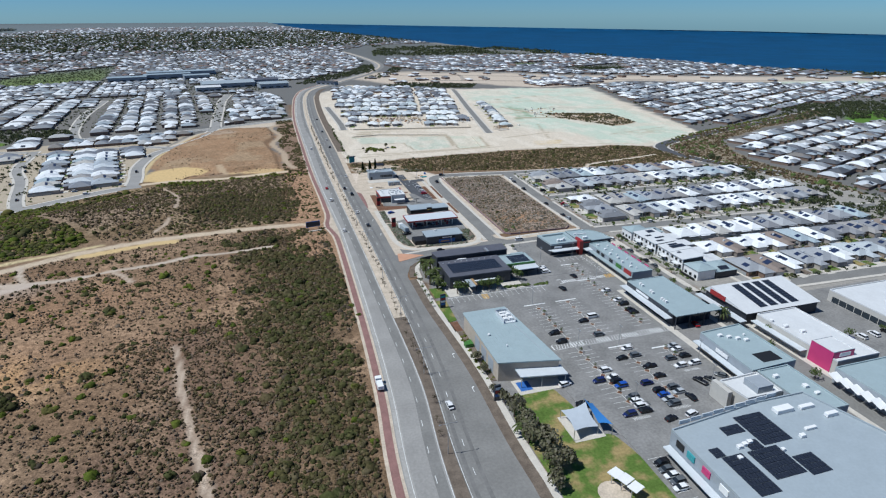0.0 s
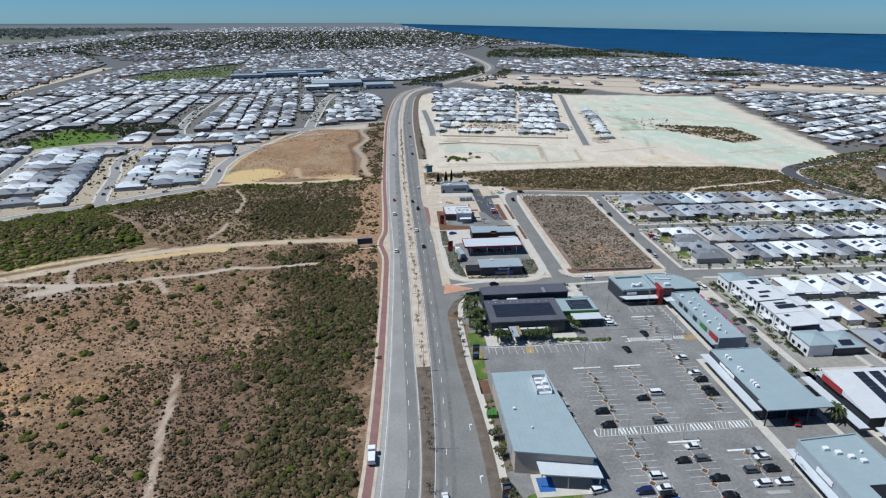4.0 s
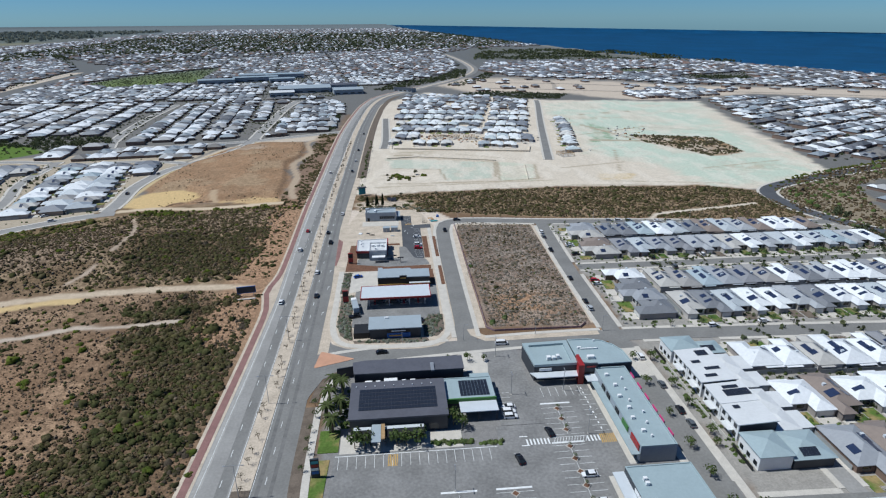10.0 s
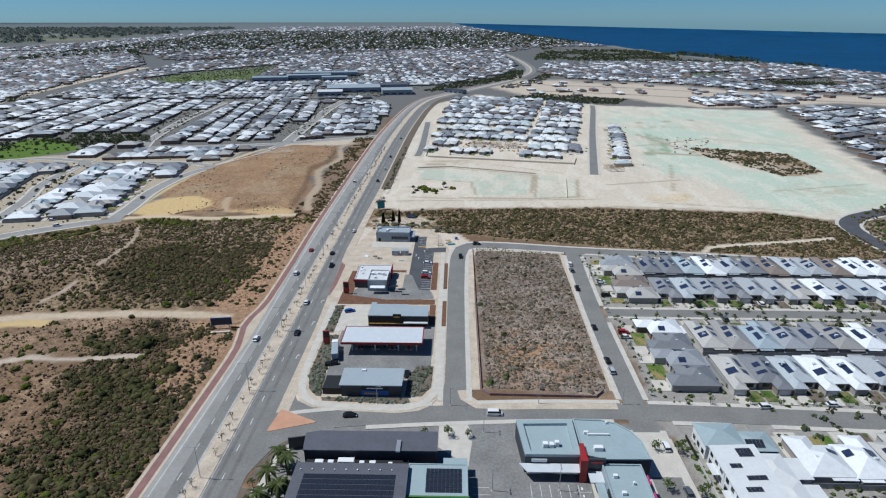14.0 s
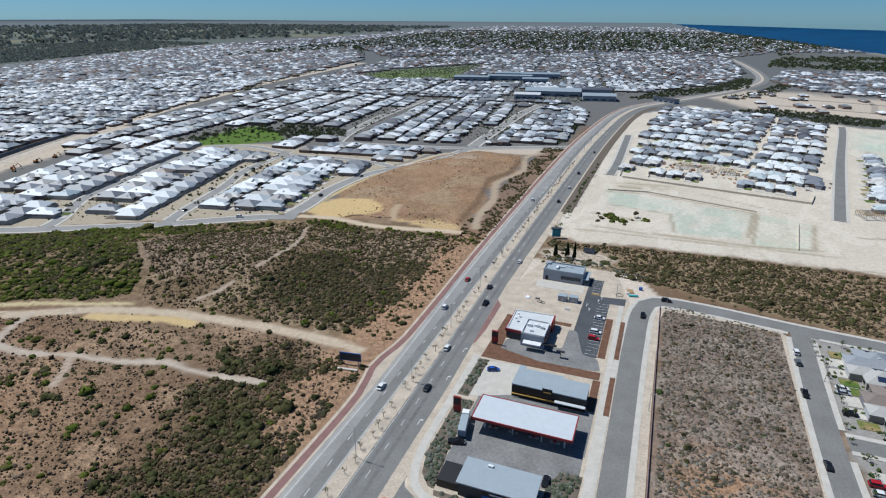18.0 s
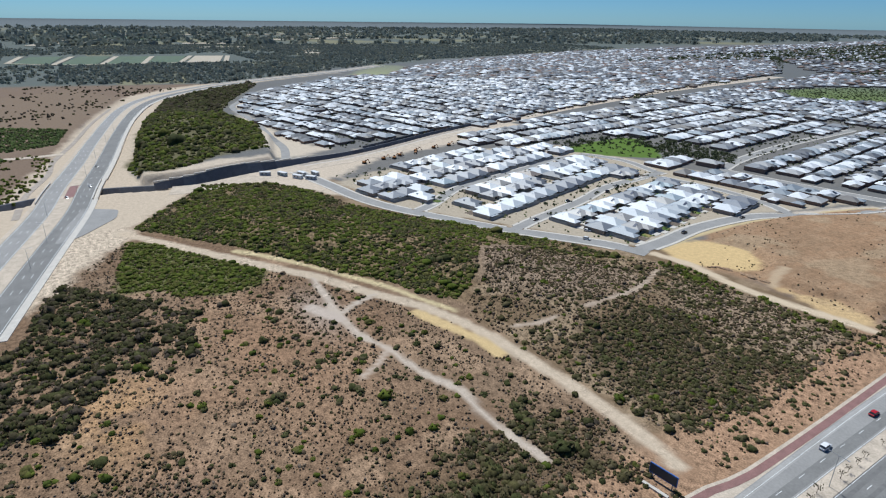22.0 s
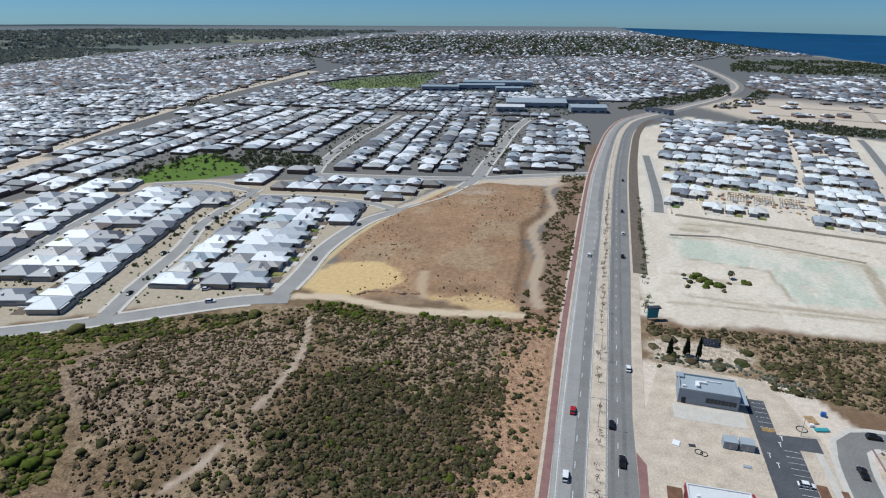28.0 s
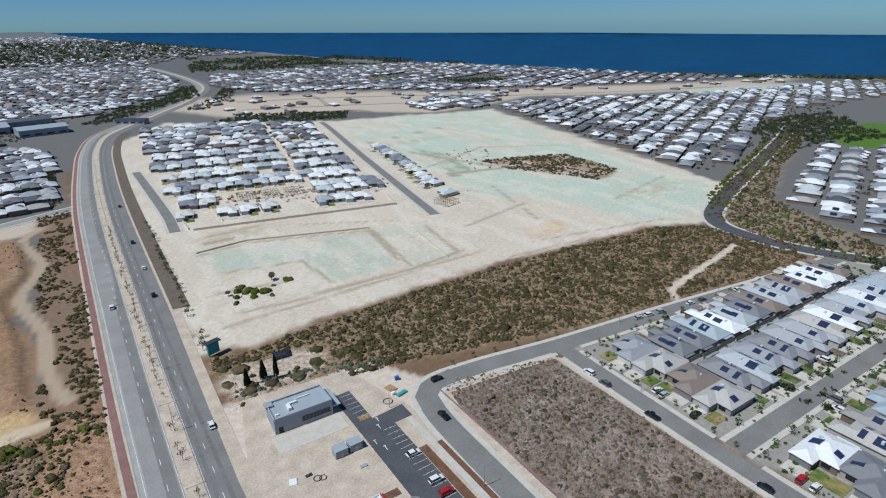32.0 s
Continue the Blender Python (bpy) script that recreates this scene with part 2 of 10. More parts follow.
def strip(name, pts, off0, off1, z, mat, step=8.0, label="", raw=None, thick=0.4, level=False):
    """A slab along a line, between two sideways offsets (numbers, or one per line point)."""
    line = curve_pts(pts, step) if raw is None else raw
    n = normals_of(line)
    o0, o1 = np.broadcast_to(off0, len(line)), np.broadcast_to(off1, len(line))
    a, b = line + n * o0[:, None], line + n * o1[:, None]
    v = []
    for q in (a, b):
        x, y, h, s = warp(q[:, 0], q[:, 1])
        v.append(np.stack([x, y, h + (land if level else gz)(q[:, 0], q[:, 1]) + z / np.minimum(s, 1)], 1))
    k = len(line)
    down = np.array([0, 0, thick])
    verts = np.concatenate([v[0], v[1], v[0] - down, v[1] - down])
    faces = []
    for i in range(k - 1):
        faces += [(i, i + k, i + k + 1, i + 1), (i, i + 1, i + 2 * k + 1, i + 2 * k), (i + k, i + 3 * k, i + 3 * k + 1, i + k + 1)]
    faces += [(0, 2 * k, 3 * k, k), (k - 1, 2 * k - 1, 4 * k - 1, 3 * k - 1)]
    ob = new(name, mesh_of(name, verts, faces, [mat]))
    return tagged(ob, label, kind="structure")


def slab(name, poly, z, mat, label="", thick=0.4, kind="structure", base=None):
    """A flat plate with the outline poly and its top at z."""
    k = len(poly)
    h = base if base is not None else 0.0
    verts = [(x, y, h + z) for x, y in poly] + [(x, y, h + z - thick) for x, y in poly]
    area = sum(poly[i - 1][0] * poly[i][1] - poly[i][0] * poly[i - 1][1] for i in range(k))
    order = list(range(k)) if area > 0 else list(range(k))[::-1]
    faces = [tuple(order)]
    for i in range(k):
        a, b = order[i], order[(i + 1) % k]
        faces.append((a, a + k, b + k, b))
    ob = new(name, mesh_of(name, verts, faces, [mat]))
    return tagged(ob, label, kind=kind)


def rect(x0, y0, x1, y1):
    return [(x0, y0), (x1, y0), (x1, y1), (x0, y1)]


def rounded(poly, r, n=5):
    """The polygon with its corners rounded by r."""
    out = []
    k = len(poly)
    for i in range(k):
        p0, p1, p2 = Vector(poly[i - 1]), Vector(poly[i]), Vector(poly[(i + 1) % k])
        a = p1 + (p0 - p1).normalized() * min(r, (p0 - p1).length * 0.45)
        b = p1 + (p2 - p1).normalized() * min(r, (p2 - p1).length * 0.45)
        for j in range(n + 1):
            t = j / n
            q = a * (1 - t) ** 2 + p1 * 2 * t * (1 - t) + b * t * t
            out.append((q.x, q.y))
    return out


# ---- ground ----
COAST = [(1900, -2500), (1750, -900), (1560, 300), (1400, 814), (1170, 1131), (1075, 1550), (960, 1950), (850, 2350), (770, 3200), (600, 5000), (300, 10000), (-200, 26000)]
coast_line = curve_pts(COAST, 60)


def coast_x(y):
    return np.interp(y, coast_line[:, 1], coast_line[:, 0])


Z_GREENBAND = [(-338, 247), (-366, 267), (-416, 302), (-400, 347), (-363, 369), (-313, 381), (-267, 406), (-233, 427), (-197, 452), (-168, 464), (-151, 474), (-163, 455), (-196, 430), (-195, 400), (-173, 383), (-157, 362), (-172, 351), (-189, 344), (-212, 326), (-242, 308), (-274, 289), (-318, 261)]
Z_GREENPATCH = [(-316, 241), (-297, 262), (-261, 279), (-233, 296), (-220, 289), (-219, 277), (-226, 255), (-241, 246), (-246, 231), (-271, 233)]
Z_HILL = [(-506, 258), (-539, 269), (-601, 277), (-693, 296), (-845, 328), (-964, 358), (-988, 386), (-1083, 458), (-1154, 531), (-1099, 532), (-891, 434), (-784, 399), (-729, 404), (-587, 394), (-497, 376), (-484, 347), (-480, 332), (-456, 300), (-450, 280), (-458, 265)]
Z_FIELD = [(-148, 501), (-152, 530), (-158, 554), (-155, 581), (-150, 613), (-140, 641), (-128, 681), (-116, 700), (-104, 716), (-80, 718), (-63, 722), (-52, 707), (-47, 640), (-56, 610), (-48, 555), (-46, 520), (-47, 503), (-69, 500), (-92, 503), (-113, 500), (-127, 492)]
Z_YELLOW = [(-155, 500), (-153, 530), (-136, 537), (-126, 539), (-111, 527), (-108, 516), (-115, 505), (-126, 495), (-142, 492)]
Z_YELLOW2 = [(-94, 505), (-75, 510), (-66, 517), (-46, 506), (-43, 500), (-68, 498)]
Z_FIELDPALE = [(-158, 600), (-150, 640), (-134, 690), (-112, 728), (-60, 752), (-36, 756), (-38, 726), (-62, 718), (-100, 710), (-120, 694), (-138, 650), (-150, 612)]
Z_FIELDGREY = [(-124, 693), (-93, 696), (-89, 668), (-118, 668)]
Z_DENSE_N = [(-101, 372), (-106, 391), (-106, 412), (-97, 435), (-69, 427), (-46, 438), (-37, 442), (-34, 425), (-42, 418), (-46, 393), (-46, 376), (-64, 374), (-88, 374)]
Z_GREY_N = [(-200, 393), (-196, 430), (-160, 447), (-137, 464), (-123, 432), (-121, 400), (-153, 379), (-174, 382)]
Z_GREY_N2 = [(-121, 468), (-102, 481), (-54, 483), (-40, 449), (-75, 438), (-100, 439)]
Z_DENSE_S = [(-78, 327), (-74, 282), (-65, 256), (-69, 229), (-66, 207), (-63, 190), (-60, 110), (-36, 110), (-33, 187), (-34, 204), (-34, 226), (-33, 269), (-31, 322), (-42, 346), (-72, 342)]
Z_DARK_W = [(-245, 195), (-268, 210), (-250, 224), (-226, 246), (-208, 259), (-172, 254), (-178, 236), (-173, 221), (-157, 223), (-159, 214), (-146, 210), (-145, 203), (-150, 170), (-210, 165)]
Z_BROWN_S = [(-118, 236), (-91, 246), (-71, 231), (-63, 190), (-58, 110), (-150, 110), (-104, 193)]
Z_BANK_N = [(-45, 469), (-31, 470), (-27, 404), (-29, 365), (-41, 372), (-41, 421)]
Z_PAD_A = [(30, 627), (56, 618), (128, 602), (113, 546), (77, 546), (74, 581), (33, 590)]
Z_PAD_B = [(128, 602), (159, 591), (146, 537), (119, 540)]
Z_PAD_C = [(40, 656), (72, 659), (69, 637), (40, 634)]
Z_POCKET = [(28, 574), (66, 574), (62, 545), (28, 543)]
Z_OCHRE = [(203, 552), (238, 549), (221, 529), (196, 532)]
Z_DARKGREEN = [(274, 789), (286, 747), (262, 680), (240, 680), (262, 740)]
Z_SANDNE = [(6, 514), (12, 640), (10, 720), (18, 1000), (95, 1130), (280, 1010), (500, 960), (410, 590), (395, 535), (335, 508), (303, 493), (271, 508), (207, 514), (162, 517), (107, 516), (53, 513), (26, 507)]
Z_GREENNE = [(265, 963), (364, 992), (490, 947), (419, 731), (397, 619), (387, 537), (329, 510), (276, 514), (263, 573), (225, 627), (239, 713), (248, 864)]

Z_ISLAND = [(292, 714), (324, 709), (376, 688), (372, 640), (370, 616), (345, 604), (327, 602), (318, 629), (294, 672)]
Z_STRIP = [(8, 470), (8, 509), (26, 505), (53, 511), (107, 514), (162, 515), (207, 512), (271, 506), (299, 490), (300, 450), (300, 427), (265, 428), (190, 438), (148, 443), (65, 463)]
Z_LOT = [(72, 308), (72, 440), (80, 444), (119.5, 434), (116, 306)]
Z_GAS = [(2, 296), (2, 475), (60, 470), (72, 448), (60, 296)]
Z_SUBW = [(-172, 745), (-160, 640), (-172, 500), (-250, 440), (-420, 380), (-455, 500), (-480, 700), (-560, 1000), (-400, 1300), (-60, 1010), (-25, 760)]
Z_RAILSAND = [(-430, 235), (-460, 300), (-470, 420), (-540, 690), (-500, 700), (-435, 460), (-380, 385), (-330, 390), (-400, 340), (-425, 290), (-355, 240), (-330, 225)]
Z_CONS = [(-240, 150), (-451, 175), (-485, 185), (-578, 205), (-640, 215), (-740, 234), (-837, 254), (-1000, 298), (-1110, 385), (-1225, 560), (-1330, 760), (-1290, 780), (-1180, 600), (-1060, 430), (-959, 372), (-775, 320), (-619, 285), (-539, 272), (-500, 264), (-455, 264), (-440, 300), (-418, 302), (-366, 267), (-342, 250), (-318, 242), (-300, 228), (-268, 210), (-242, 194), (-215, 160)]
Z_SANDW = [(-470, 380), (-495, 436), (-565, 418), (-640, 418), (-780, 420), (-891, 465), (-965, 520), (-930, 470), (-850, 430), (-640, 395), (-510, 372)]
Z_PALEFIELD = [(-1207, 771), (-1493, 972), (-1378, 1021), (-1175, 843)]
Z_SHOPS = [(9.5, 60), (9.5, 282), (20, 292), (128, 292), (128, 60)]
Z_COASTPARK = [(318, 498), (300, 440), (312, 400), (330, 340), (345, 300), (356, 330), (348, 415), (362, 452), (388, 494), (480, 538), (580, 572), (640, 600), (700, 645), (590, 605), (478, 566), (362, 525)]
Z_GREENOVAL = [(617, 1550), (691, 1539), (652, 1456), (580, 1466)]
Z_EOVAL = [(680, 600), (790, 590), (770, 520), (640, 510), (606, 542)]
Z_FAR_SAND = [(172, 1139), (120, 1260), (194, 1385), (385, 1330), (489, 1262), (570, 1182), (730, 1118), (960, 1010), (1200, 930), (1150, 860), (800, 950), (640, 1040), (557, 1015), (422, 985), (364, 1040), (340, 1085)]
Z_DUNES = [(300, 2000), (420, 2700), (900, 2450), (1050, 1750), (700, 1900)]
Z_WESTBUSH = [(-1150, 500), (-1250, 100), (-900, -900), (-9000, -9000), (-16000, 9000), (-2600, 9000), (-2050, 3000), (-1850, 1950), (-1560, 1200), (-1420, 880)]
Z_SANDNE2 = [(870, 985), (1199, 955), (1150, 860), (990, 790), (900, 850)]
Z_SWFIELD = [(-620, 205), (-620, 120), (-1000, 60), (-1150, 240), (-1000, 300), (-780, 235)]
Z_SUBE = [(128, 60), (128, 441), (190, 434), (306, 420), (330, 380), (350, 300), (350, 60)]
Z_SWLAND = [(-215, 60), (-240, 165), (-420, 188), (-560, 215), (-760, 243), (-960, 315), (-1150, 480), (-1300, 100), (-900, -300), (-300, -100)]
Z_OVAL = [(-592, 1384), (-560, 1560), (-430, 1780), (-375, 1392), (-503, 1301)]
Z_PARK = [(-385, 632), (-398, 705), (-398, 742), (-380, 752), (-331, 722), (-309, 695), (-330, 665)]
PADLINES = [(128, 602, 119, 540, 1.0), (33, 590, 74, 581, 0.8), (74, 581, 77, 546, 0.8), (66, 538, 119, 537, 1.4), (119, 537, 153, 543, 1.4), (159, 591, 151, 545, 1.2), (225, 560, 250, 640, 0.8), (95, 640, 150, 610, 0.7), (30, 540, 60, 536, 1.2), (180, 575, 240, 590, 1.4), (240, 720, 330, 760, 1.2), (330, 760, 400, 720, 1.0), (250, 850, 360, 880, 1.4), (300, 560, 380, 580, 1.0), (200, 530, 290, 512, 0.8),
            (30, 622, 58, 627, 1.2), (58, 627, 126, 604, 1.2), (126, 604, 118, 553, 1.4), (40, 650, 76, 655, 1.0), (51, 640, 38, 640, 3.0), (26, 566, 54, 560, 1.5),
            (262, 780, 290, 690, 3.0), (245, 690, 290, 680, 4.0), (170, 520, 230, 515, 0.8), (20, 530, 160, 536, 1.0)]
TRACKS = [([(-332, 241), (-293, 264), (-257, 285), (-228, 304), (-213, 315), (-187, 329), (-163, 344), (-142, 352), (-122, 356), (-106, 358), (-84, 360), (-60, 361), (-38, 359)], 3.0, (0.50, 0.40, 0.29)),
          ([(-265, 289), (-237, 309), (-209, 326), (-184, 341), (-172, 346), (-151, 355)], 1.5, (0.52, 0.42, 0.24)),
          ([(-211, 313), (-188, 311), (-169, 310), (-152, 311), (-139, 316), (-129, 317), (-114, 320), (-101, 325), (-89, 324), (-78, 325), (-60, 327)], 1.7, (0.47, 0.39, 0.31)),
          ([(-158, 340), (-140, 346), (-127, 350), (-113, 351)], 2.8, (0.55, 0.40, 0.20)),
          ([(-174, 312), (-179, 320), (-182, 331)], 1.5, (0.47, 0.39, 0.31)),
          ([(-139, 316), (-131, 308), (-126, 299)], 1.2, (0.45, 0.36, 0.28)),
          ([(-186, 302), (-178, 305), (-170, 309)], 3.2, (0.46, 0.38, 0.31)),
          ([(-134, 471), (-122, 442), (-117, 417), (-117, 402)], 1.2, (0.42, 0.33, 0.25)),
          ([(-119, 386), (-121, 377), (-125, 369)], 1.1, (0.42, 0.33, 0.25)),
          ([(-98, 229), (-96, 220), (-94, 210), (-93, 201), (-91, 192), (-86, 170), (-80, 145)], 1.1, (0.43, 0.34, 0.26)),
          ([(-44, 731), (-54, 708), (-44, 658), (-53, 610), (-44, 569), (-43, 531), (-38, 509)], 2.6, (0.40, 0.31, 0.22)),
          ([(-150, 489), (-128, 493), (-103, 489), (-78, 492), (-45, 498)], 3.2, (0.54, 0.43, 0.30)),
          ([(-92, 505), (-96, 515), (-98, 526)], 2.4, (0.42, 0.31, 0.20)),
          ([(197, 434), (205, 444), (220, 448), (259, 455), (282, 460)], 2.0, (0.58, 0.5, 0.4)),
          ([(-153, 500), (-157, 552), (-153, 600), (-143, 640), (-128, 690), (-108, 724)], 1.8, (0.50, 0.39, 0.22))]


def blend(col, mask, new_col):
    m = np.clip(mask, 0, 1)[..., None]
    return col * (1 - m) + np.array(new_col) * m


def cover(x, y):
    """Soil colours by place; haze and tree shade are put into the far ones."""
    wob = (fbm(x / 9, y / 9, 5) - 0.5) * 14 + (fbm(x / 2.5, y / 2.5, 8) - 0.5) * 4
    big, mid = fbm(x / 60, y / 60, 3), fbm(x / 14, y / 14, 11)
    col = np.zeros(x.shape + (3,)) + np.array((0.15, 0.146, 0.138))
    near = soft(inside([(-430, -200), (-430, 240), (-360, 480), (-150, 500), (-27, 505), (-27, 900), (300, 900), (300, -200)], x, y), 20)
    col = blend(col, near, (0.175, 0.112, 0.068))
    col = blend(col, near * soft(big - 0.55, 0.2) * (x < -25), (0.20, 0.135, 0.085))
    col = blend(col, near * soft(mid - 0.60, 0.12) * 0.6, (0.34, 0.23, 0.145))
    up = soft(y - 362 - wob, 10) * soft(500 - y, 8) * soft(-25 - x, 4) * near
    col = blend(col, up, (0.175, 0.12, 0.07))
    col = blend(col, up * soft(mid - 0.60, 0.1) * 0.6, (0.32, 0.235, 0.15))
    heath = soft(inside(Z_DENSE_S, x, y) + wob * 1.5, 22)
    col = blend(col, heath * (0.5 + 0.45 * soft(fbm(x / 6, y / 6, 41) - 0.45, 0.2)), (0.125, 0.085, 0.05))
    col = blend(col, soft(inside(Z_BROWN_S, x, y) + wob, 20) * (0.45 + 0.4 * soft(fbm(x / 7, y / 7, 47) - 0.5, 0.2)), (0.155, 0.10, 0.07))
    open_ = np.exp(-((x + 150) / 62) ** 2 - ((y - 266) / 52) ** 2)
    col = blend(col, open_ * 0.8 * (0.5 + 0.5 * soft(fbm(x / 18, y / 18, 42) - 0.5, 0.3)), (0.30, 0.182, 0.108))
    col = blend(col, np.exp(-((x + 150) / 26) ** 2 - ((y - 222) / 14) ** 2) * 0.7 * soft(fbm(x / 9, y / 9, 49) - 0.5, 0.2), (0.42, 0.25, 0.12))
    col = blend(col, np.exp(-((x + 180) / 20) ** 2 - ((y - 303) / 9) ** 2) * 0.5, (0.42, 0.35, 0.29))
    col = blend(col, soft(inside(Z_GREY_N, x, y) + wob, 14) * 0.8, (0.25, 0.183, 0.128))
    col = blend(col, soft(inside(Z_GREY_N2, x, y) + wob, 14) * 0.65, (0.285, 0.21, 0.145))
    col = blend(col, soft(inside(Z_DENSE_N, x, y) + wob, 12) * 0.85, (0.13, 0.09, 0.053))
    col = blend(col, soft(inside(Z_BANK_N, x, y) + wob * 0.7, 7) * 0.85, (0.36, 0.21, 0.125))
    bank = soft(x + 48 - wob, 14) * soft(-24 - x, 3) * soft(y - 300, 30) * soft(520 - y, 30)
    col = blend(col, bank * 0.8, (0.33, 0.205, 0.125))
    for zone, c, w in ((Z_SHOPS, (0.22, 0.21, 0.20), 1.5), (Z_COASTPARK, (0.24, 0.195, 0.135), 8), (Z_SUBE, (0.30, 0.28, 0.25), 4), (Z_SWLAND, (0.19, 0.135, 0.095), 20), (Z_SUBW, (0.165, 0.156, 0.143), 6), ([(-380, 392), (-430, 560), (-400, 650), (-172, 700), (-140, 690), (-165, 600), (-164, 488), (-284, 412)], (0.40, 0.335, 0.25), 6), (Z_RAILSAND, (0.52, 0.43, 0.33), 10), (Z_CONS, (0.50, 0.405, 0.30), 10), (Z_GREENBAND, (0.19, 0.135, 0.075), 6), (Z_GREENPATCH, (0.12, 0.12, 0.045), 5),
                       (Z_HILL, (0.13, 0.115, 0.06), 8), (Z_FIELD, (0.30, 0.187, 0.108), 7),
                       (Z_FIELDPALE, (0.50, 0.42, 0.33), 6), (Z_FIELDGREY, (0.38, 0.29, 0.21), 8), (Z_YELLOW, (0.56, 0.40, 0.195), 4), (Z_YELLOW2, (0.50, 0.35, 0.18), 5), (Z_SANDNE, (0.585, 0.51, 0.41), 6), (Z_STRIP, (0.23, 0.165, 0.10), 7), ([(9, 476), (9, 490), (20, 496), (44, 495), (50, 486), (46, 477), (28, 474)], (0.44, 0.36, 0.275), 4), (Z_LOT, (0.205, 0.155, 0.122), 1),
                       (Z_GAS, (0.58, 0.49, 0.40), 2), (Z_ISLAND, (0.24, 0.16, 0.09), 6), (Z_SANDNE2, (0.46, 0.52, 0.42), 20), (Z_FAR_SAND, (0.50, 0.42, 0.335), 25), (Z_DUNES, (0.13, 0.125, 0.07), 60),
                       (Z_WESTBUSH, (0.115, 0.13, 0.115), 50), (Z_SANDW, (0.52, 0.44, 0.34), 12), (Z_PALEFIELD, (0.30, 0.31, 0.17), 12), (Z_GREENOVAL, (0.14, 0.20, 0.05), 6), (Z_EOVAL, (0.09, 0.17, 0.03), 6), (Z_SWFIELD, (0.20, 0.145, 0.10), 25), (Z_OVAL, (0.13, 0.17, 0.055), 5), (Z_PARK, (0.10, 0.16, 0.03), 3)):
        col = blend(col, soft(inside(zone, x, y) + wob * min(1, w / 8), w), c)
    lot = soft(inside(Z_LOT, x, y), 2)
    col = blend(col, lot * np.exp(-((x - 92) / 16) ** 2 - ((y - 330) / 18) ** 2) * 0.8, (0.36, 0.21, 0.115))
    col = blend(col, lot * soft(fbm(x / 6, y / 6, 43) - 0.55, 0.12) * 0.6, (0.30, 0.25, 0.205))
    edge_ = soft(x + 46 + wob * 0.4, 8) * soft(-24 - x, 3) * soft(y - 495, 10) * soft(760 - y, 10)
    col = blend(col, edge_ * 0.85, (0.235, 0.15, 0.098))
    fld = soft(inside(Z_FIELD, x, y) - 6, 6) * (inside(Z_YELLOW, x, y) < 0)
    col = blend(col, fld * soft(fbm(x / 3, y / 9, 48) - 0.55, 0.12) * 0.35, (0.36, 0.25, 0.155))
    col = blend(col, fld * soft(fbm(x / 12, y / 12, 45) - 0.52, 0.14) * 0.45, (0.225, 0.145, 0.085))
    col = blend(col, fld * soft(fbm(x / 25, y / 25, 46) - 0.58, 0.1) * 0.5, (0.36, 0.27, 0.17))
    sand = soft(inside(Z_SANDNE, x, y), 6)
    col = blend(col, sand * soft(fbm(x / 35, y / 35, 33) - 0.5, 0.3) * 0.4, (0.53, 0.46, 0.37))
    green = soft(inside(Z_GREENNE, x, y) + wob * 2, 30) * (0.35 + 0.65 * soft(fbm(x / 45, y / 30, 21) - 0.47, 0.18))
    col = blend(col, green * (inside(Z_ISLAND, x, y) < 0), (0.47, 0.525, 0.425))
    for zone, c, k_ in ((Z_PAD_A, (0.45, 0.48, 0.39), 0.9), (Z_PAD_B, (0.49, 0.51, 0.40), 0.8), (Z_PAD_C, (0.46, 0.40, 0.30), 0.7), (Z_POCKET, (0.60, 0.52, 0.42), 0.9), (Z_OCHRE, (0.54, 0.41, 0.23), 0.8), (Z_DARKGREEN, (0.25, 0.33, 0.22), 0.9)):
        col = blend(col, soft(inside(zone, x, y) + wob * 0.5, 3) * k_ * (0.35 + 0.65 * soft(fbm(x / 11, y / 11, 23) - 0.42, 0.22)), c)
    pale = sand * soft(fbm(x / 7, y / 22, 27) - 0.56, 0.1) * 0.35
    col = blend(col, pale, (0.70, 0.63, 0.53))
    for cx_, cy_, rx_, ry_ in ((60, 648, 30, 4), (110, 538, 50, 2.5), (340, 560, 30, 12), (210, 640, 20, 8), (300, 830, 40, 10)):
        col = blend(col, sand * np.exp(-((x - cx_) / rx_) ** 2 - ((y - cy_) / ry_) ** 2) * 0.6 * soft(fbm(x / 6, y / 4, 29) - 0.45, 0.2), (0.42, 0.34, 0.24))
    ridge = np.abs(fbm(x / 30, y / 30, 31) - 0.5)
    col = blend(col, sand * soft(0.012 - ridge, 0.02) * 0.4, (0.46, 0.40, 0.32))
    for lx0, ly0, lx1, ly1, lw in PADLINES:
        t = np.clip(((x - lx0) * (lx1 - lx0) + (y - ly0) * (ly1 - ly0)) / ((lx1 - lx0) ** 2 + (ly1 - ly0) ** 2), 0, 1)
        col = blend(col, soft(lw - np.hypot(x - lx0 - t * (lx1 - lx0), y - ly0 - t * (ly1 - ly0)) + wob * 0.1, 1.5) * 0.85, (0.36, 0.30, 0.215))
    for pts, w, c in TRACKS:
        line = curve_pts(pts, 12)
        d = np.full(x.shape, 1e9)
        sel = (x > line[:, 0].min() - 15) & (x < line[:, 0].max() + 15) & (y > line[:, 1].min() - 15) & (y < line[:, 1].max() + 15)
        xs, ys = x[sel], y[sel]
        ds = np.full(xs.shape, 1e9)
        for (ax, ay), (bx, by) in zip(line, line[1:]):
            t = np.clip(((xs - ax) * (bx - ax) + (ys - ay) * (by - ay)) / ((bx - ax) ** 2 + (by - ay) ** 2), 0, 1)
            ds = np.minimum(ds, np.hypot(xs - ax - t * (bx - ax), ys - ay - t * (by - ay)))
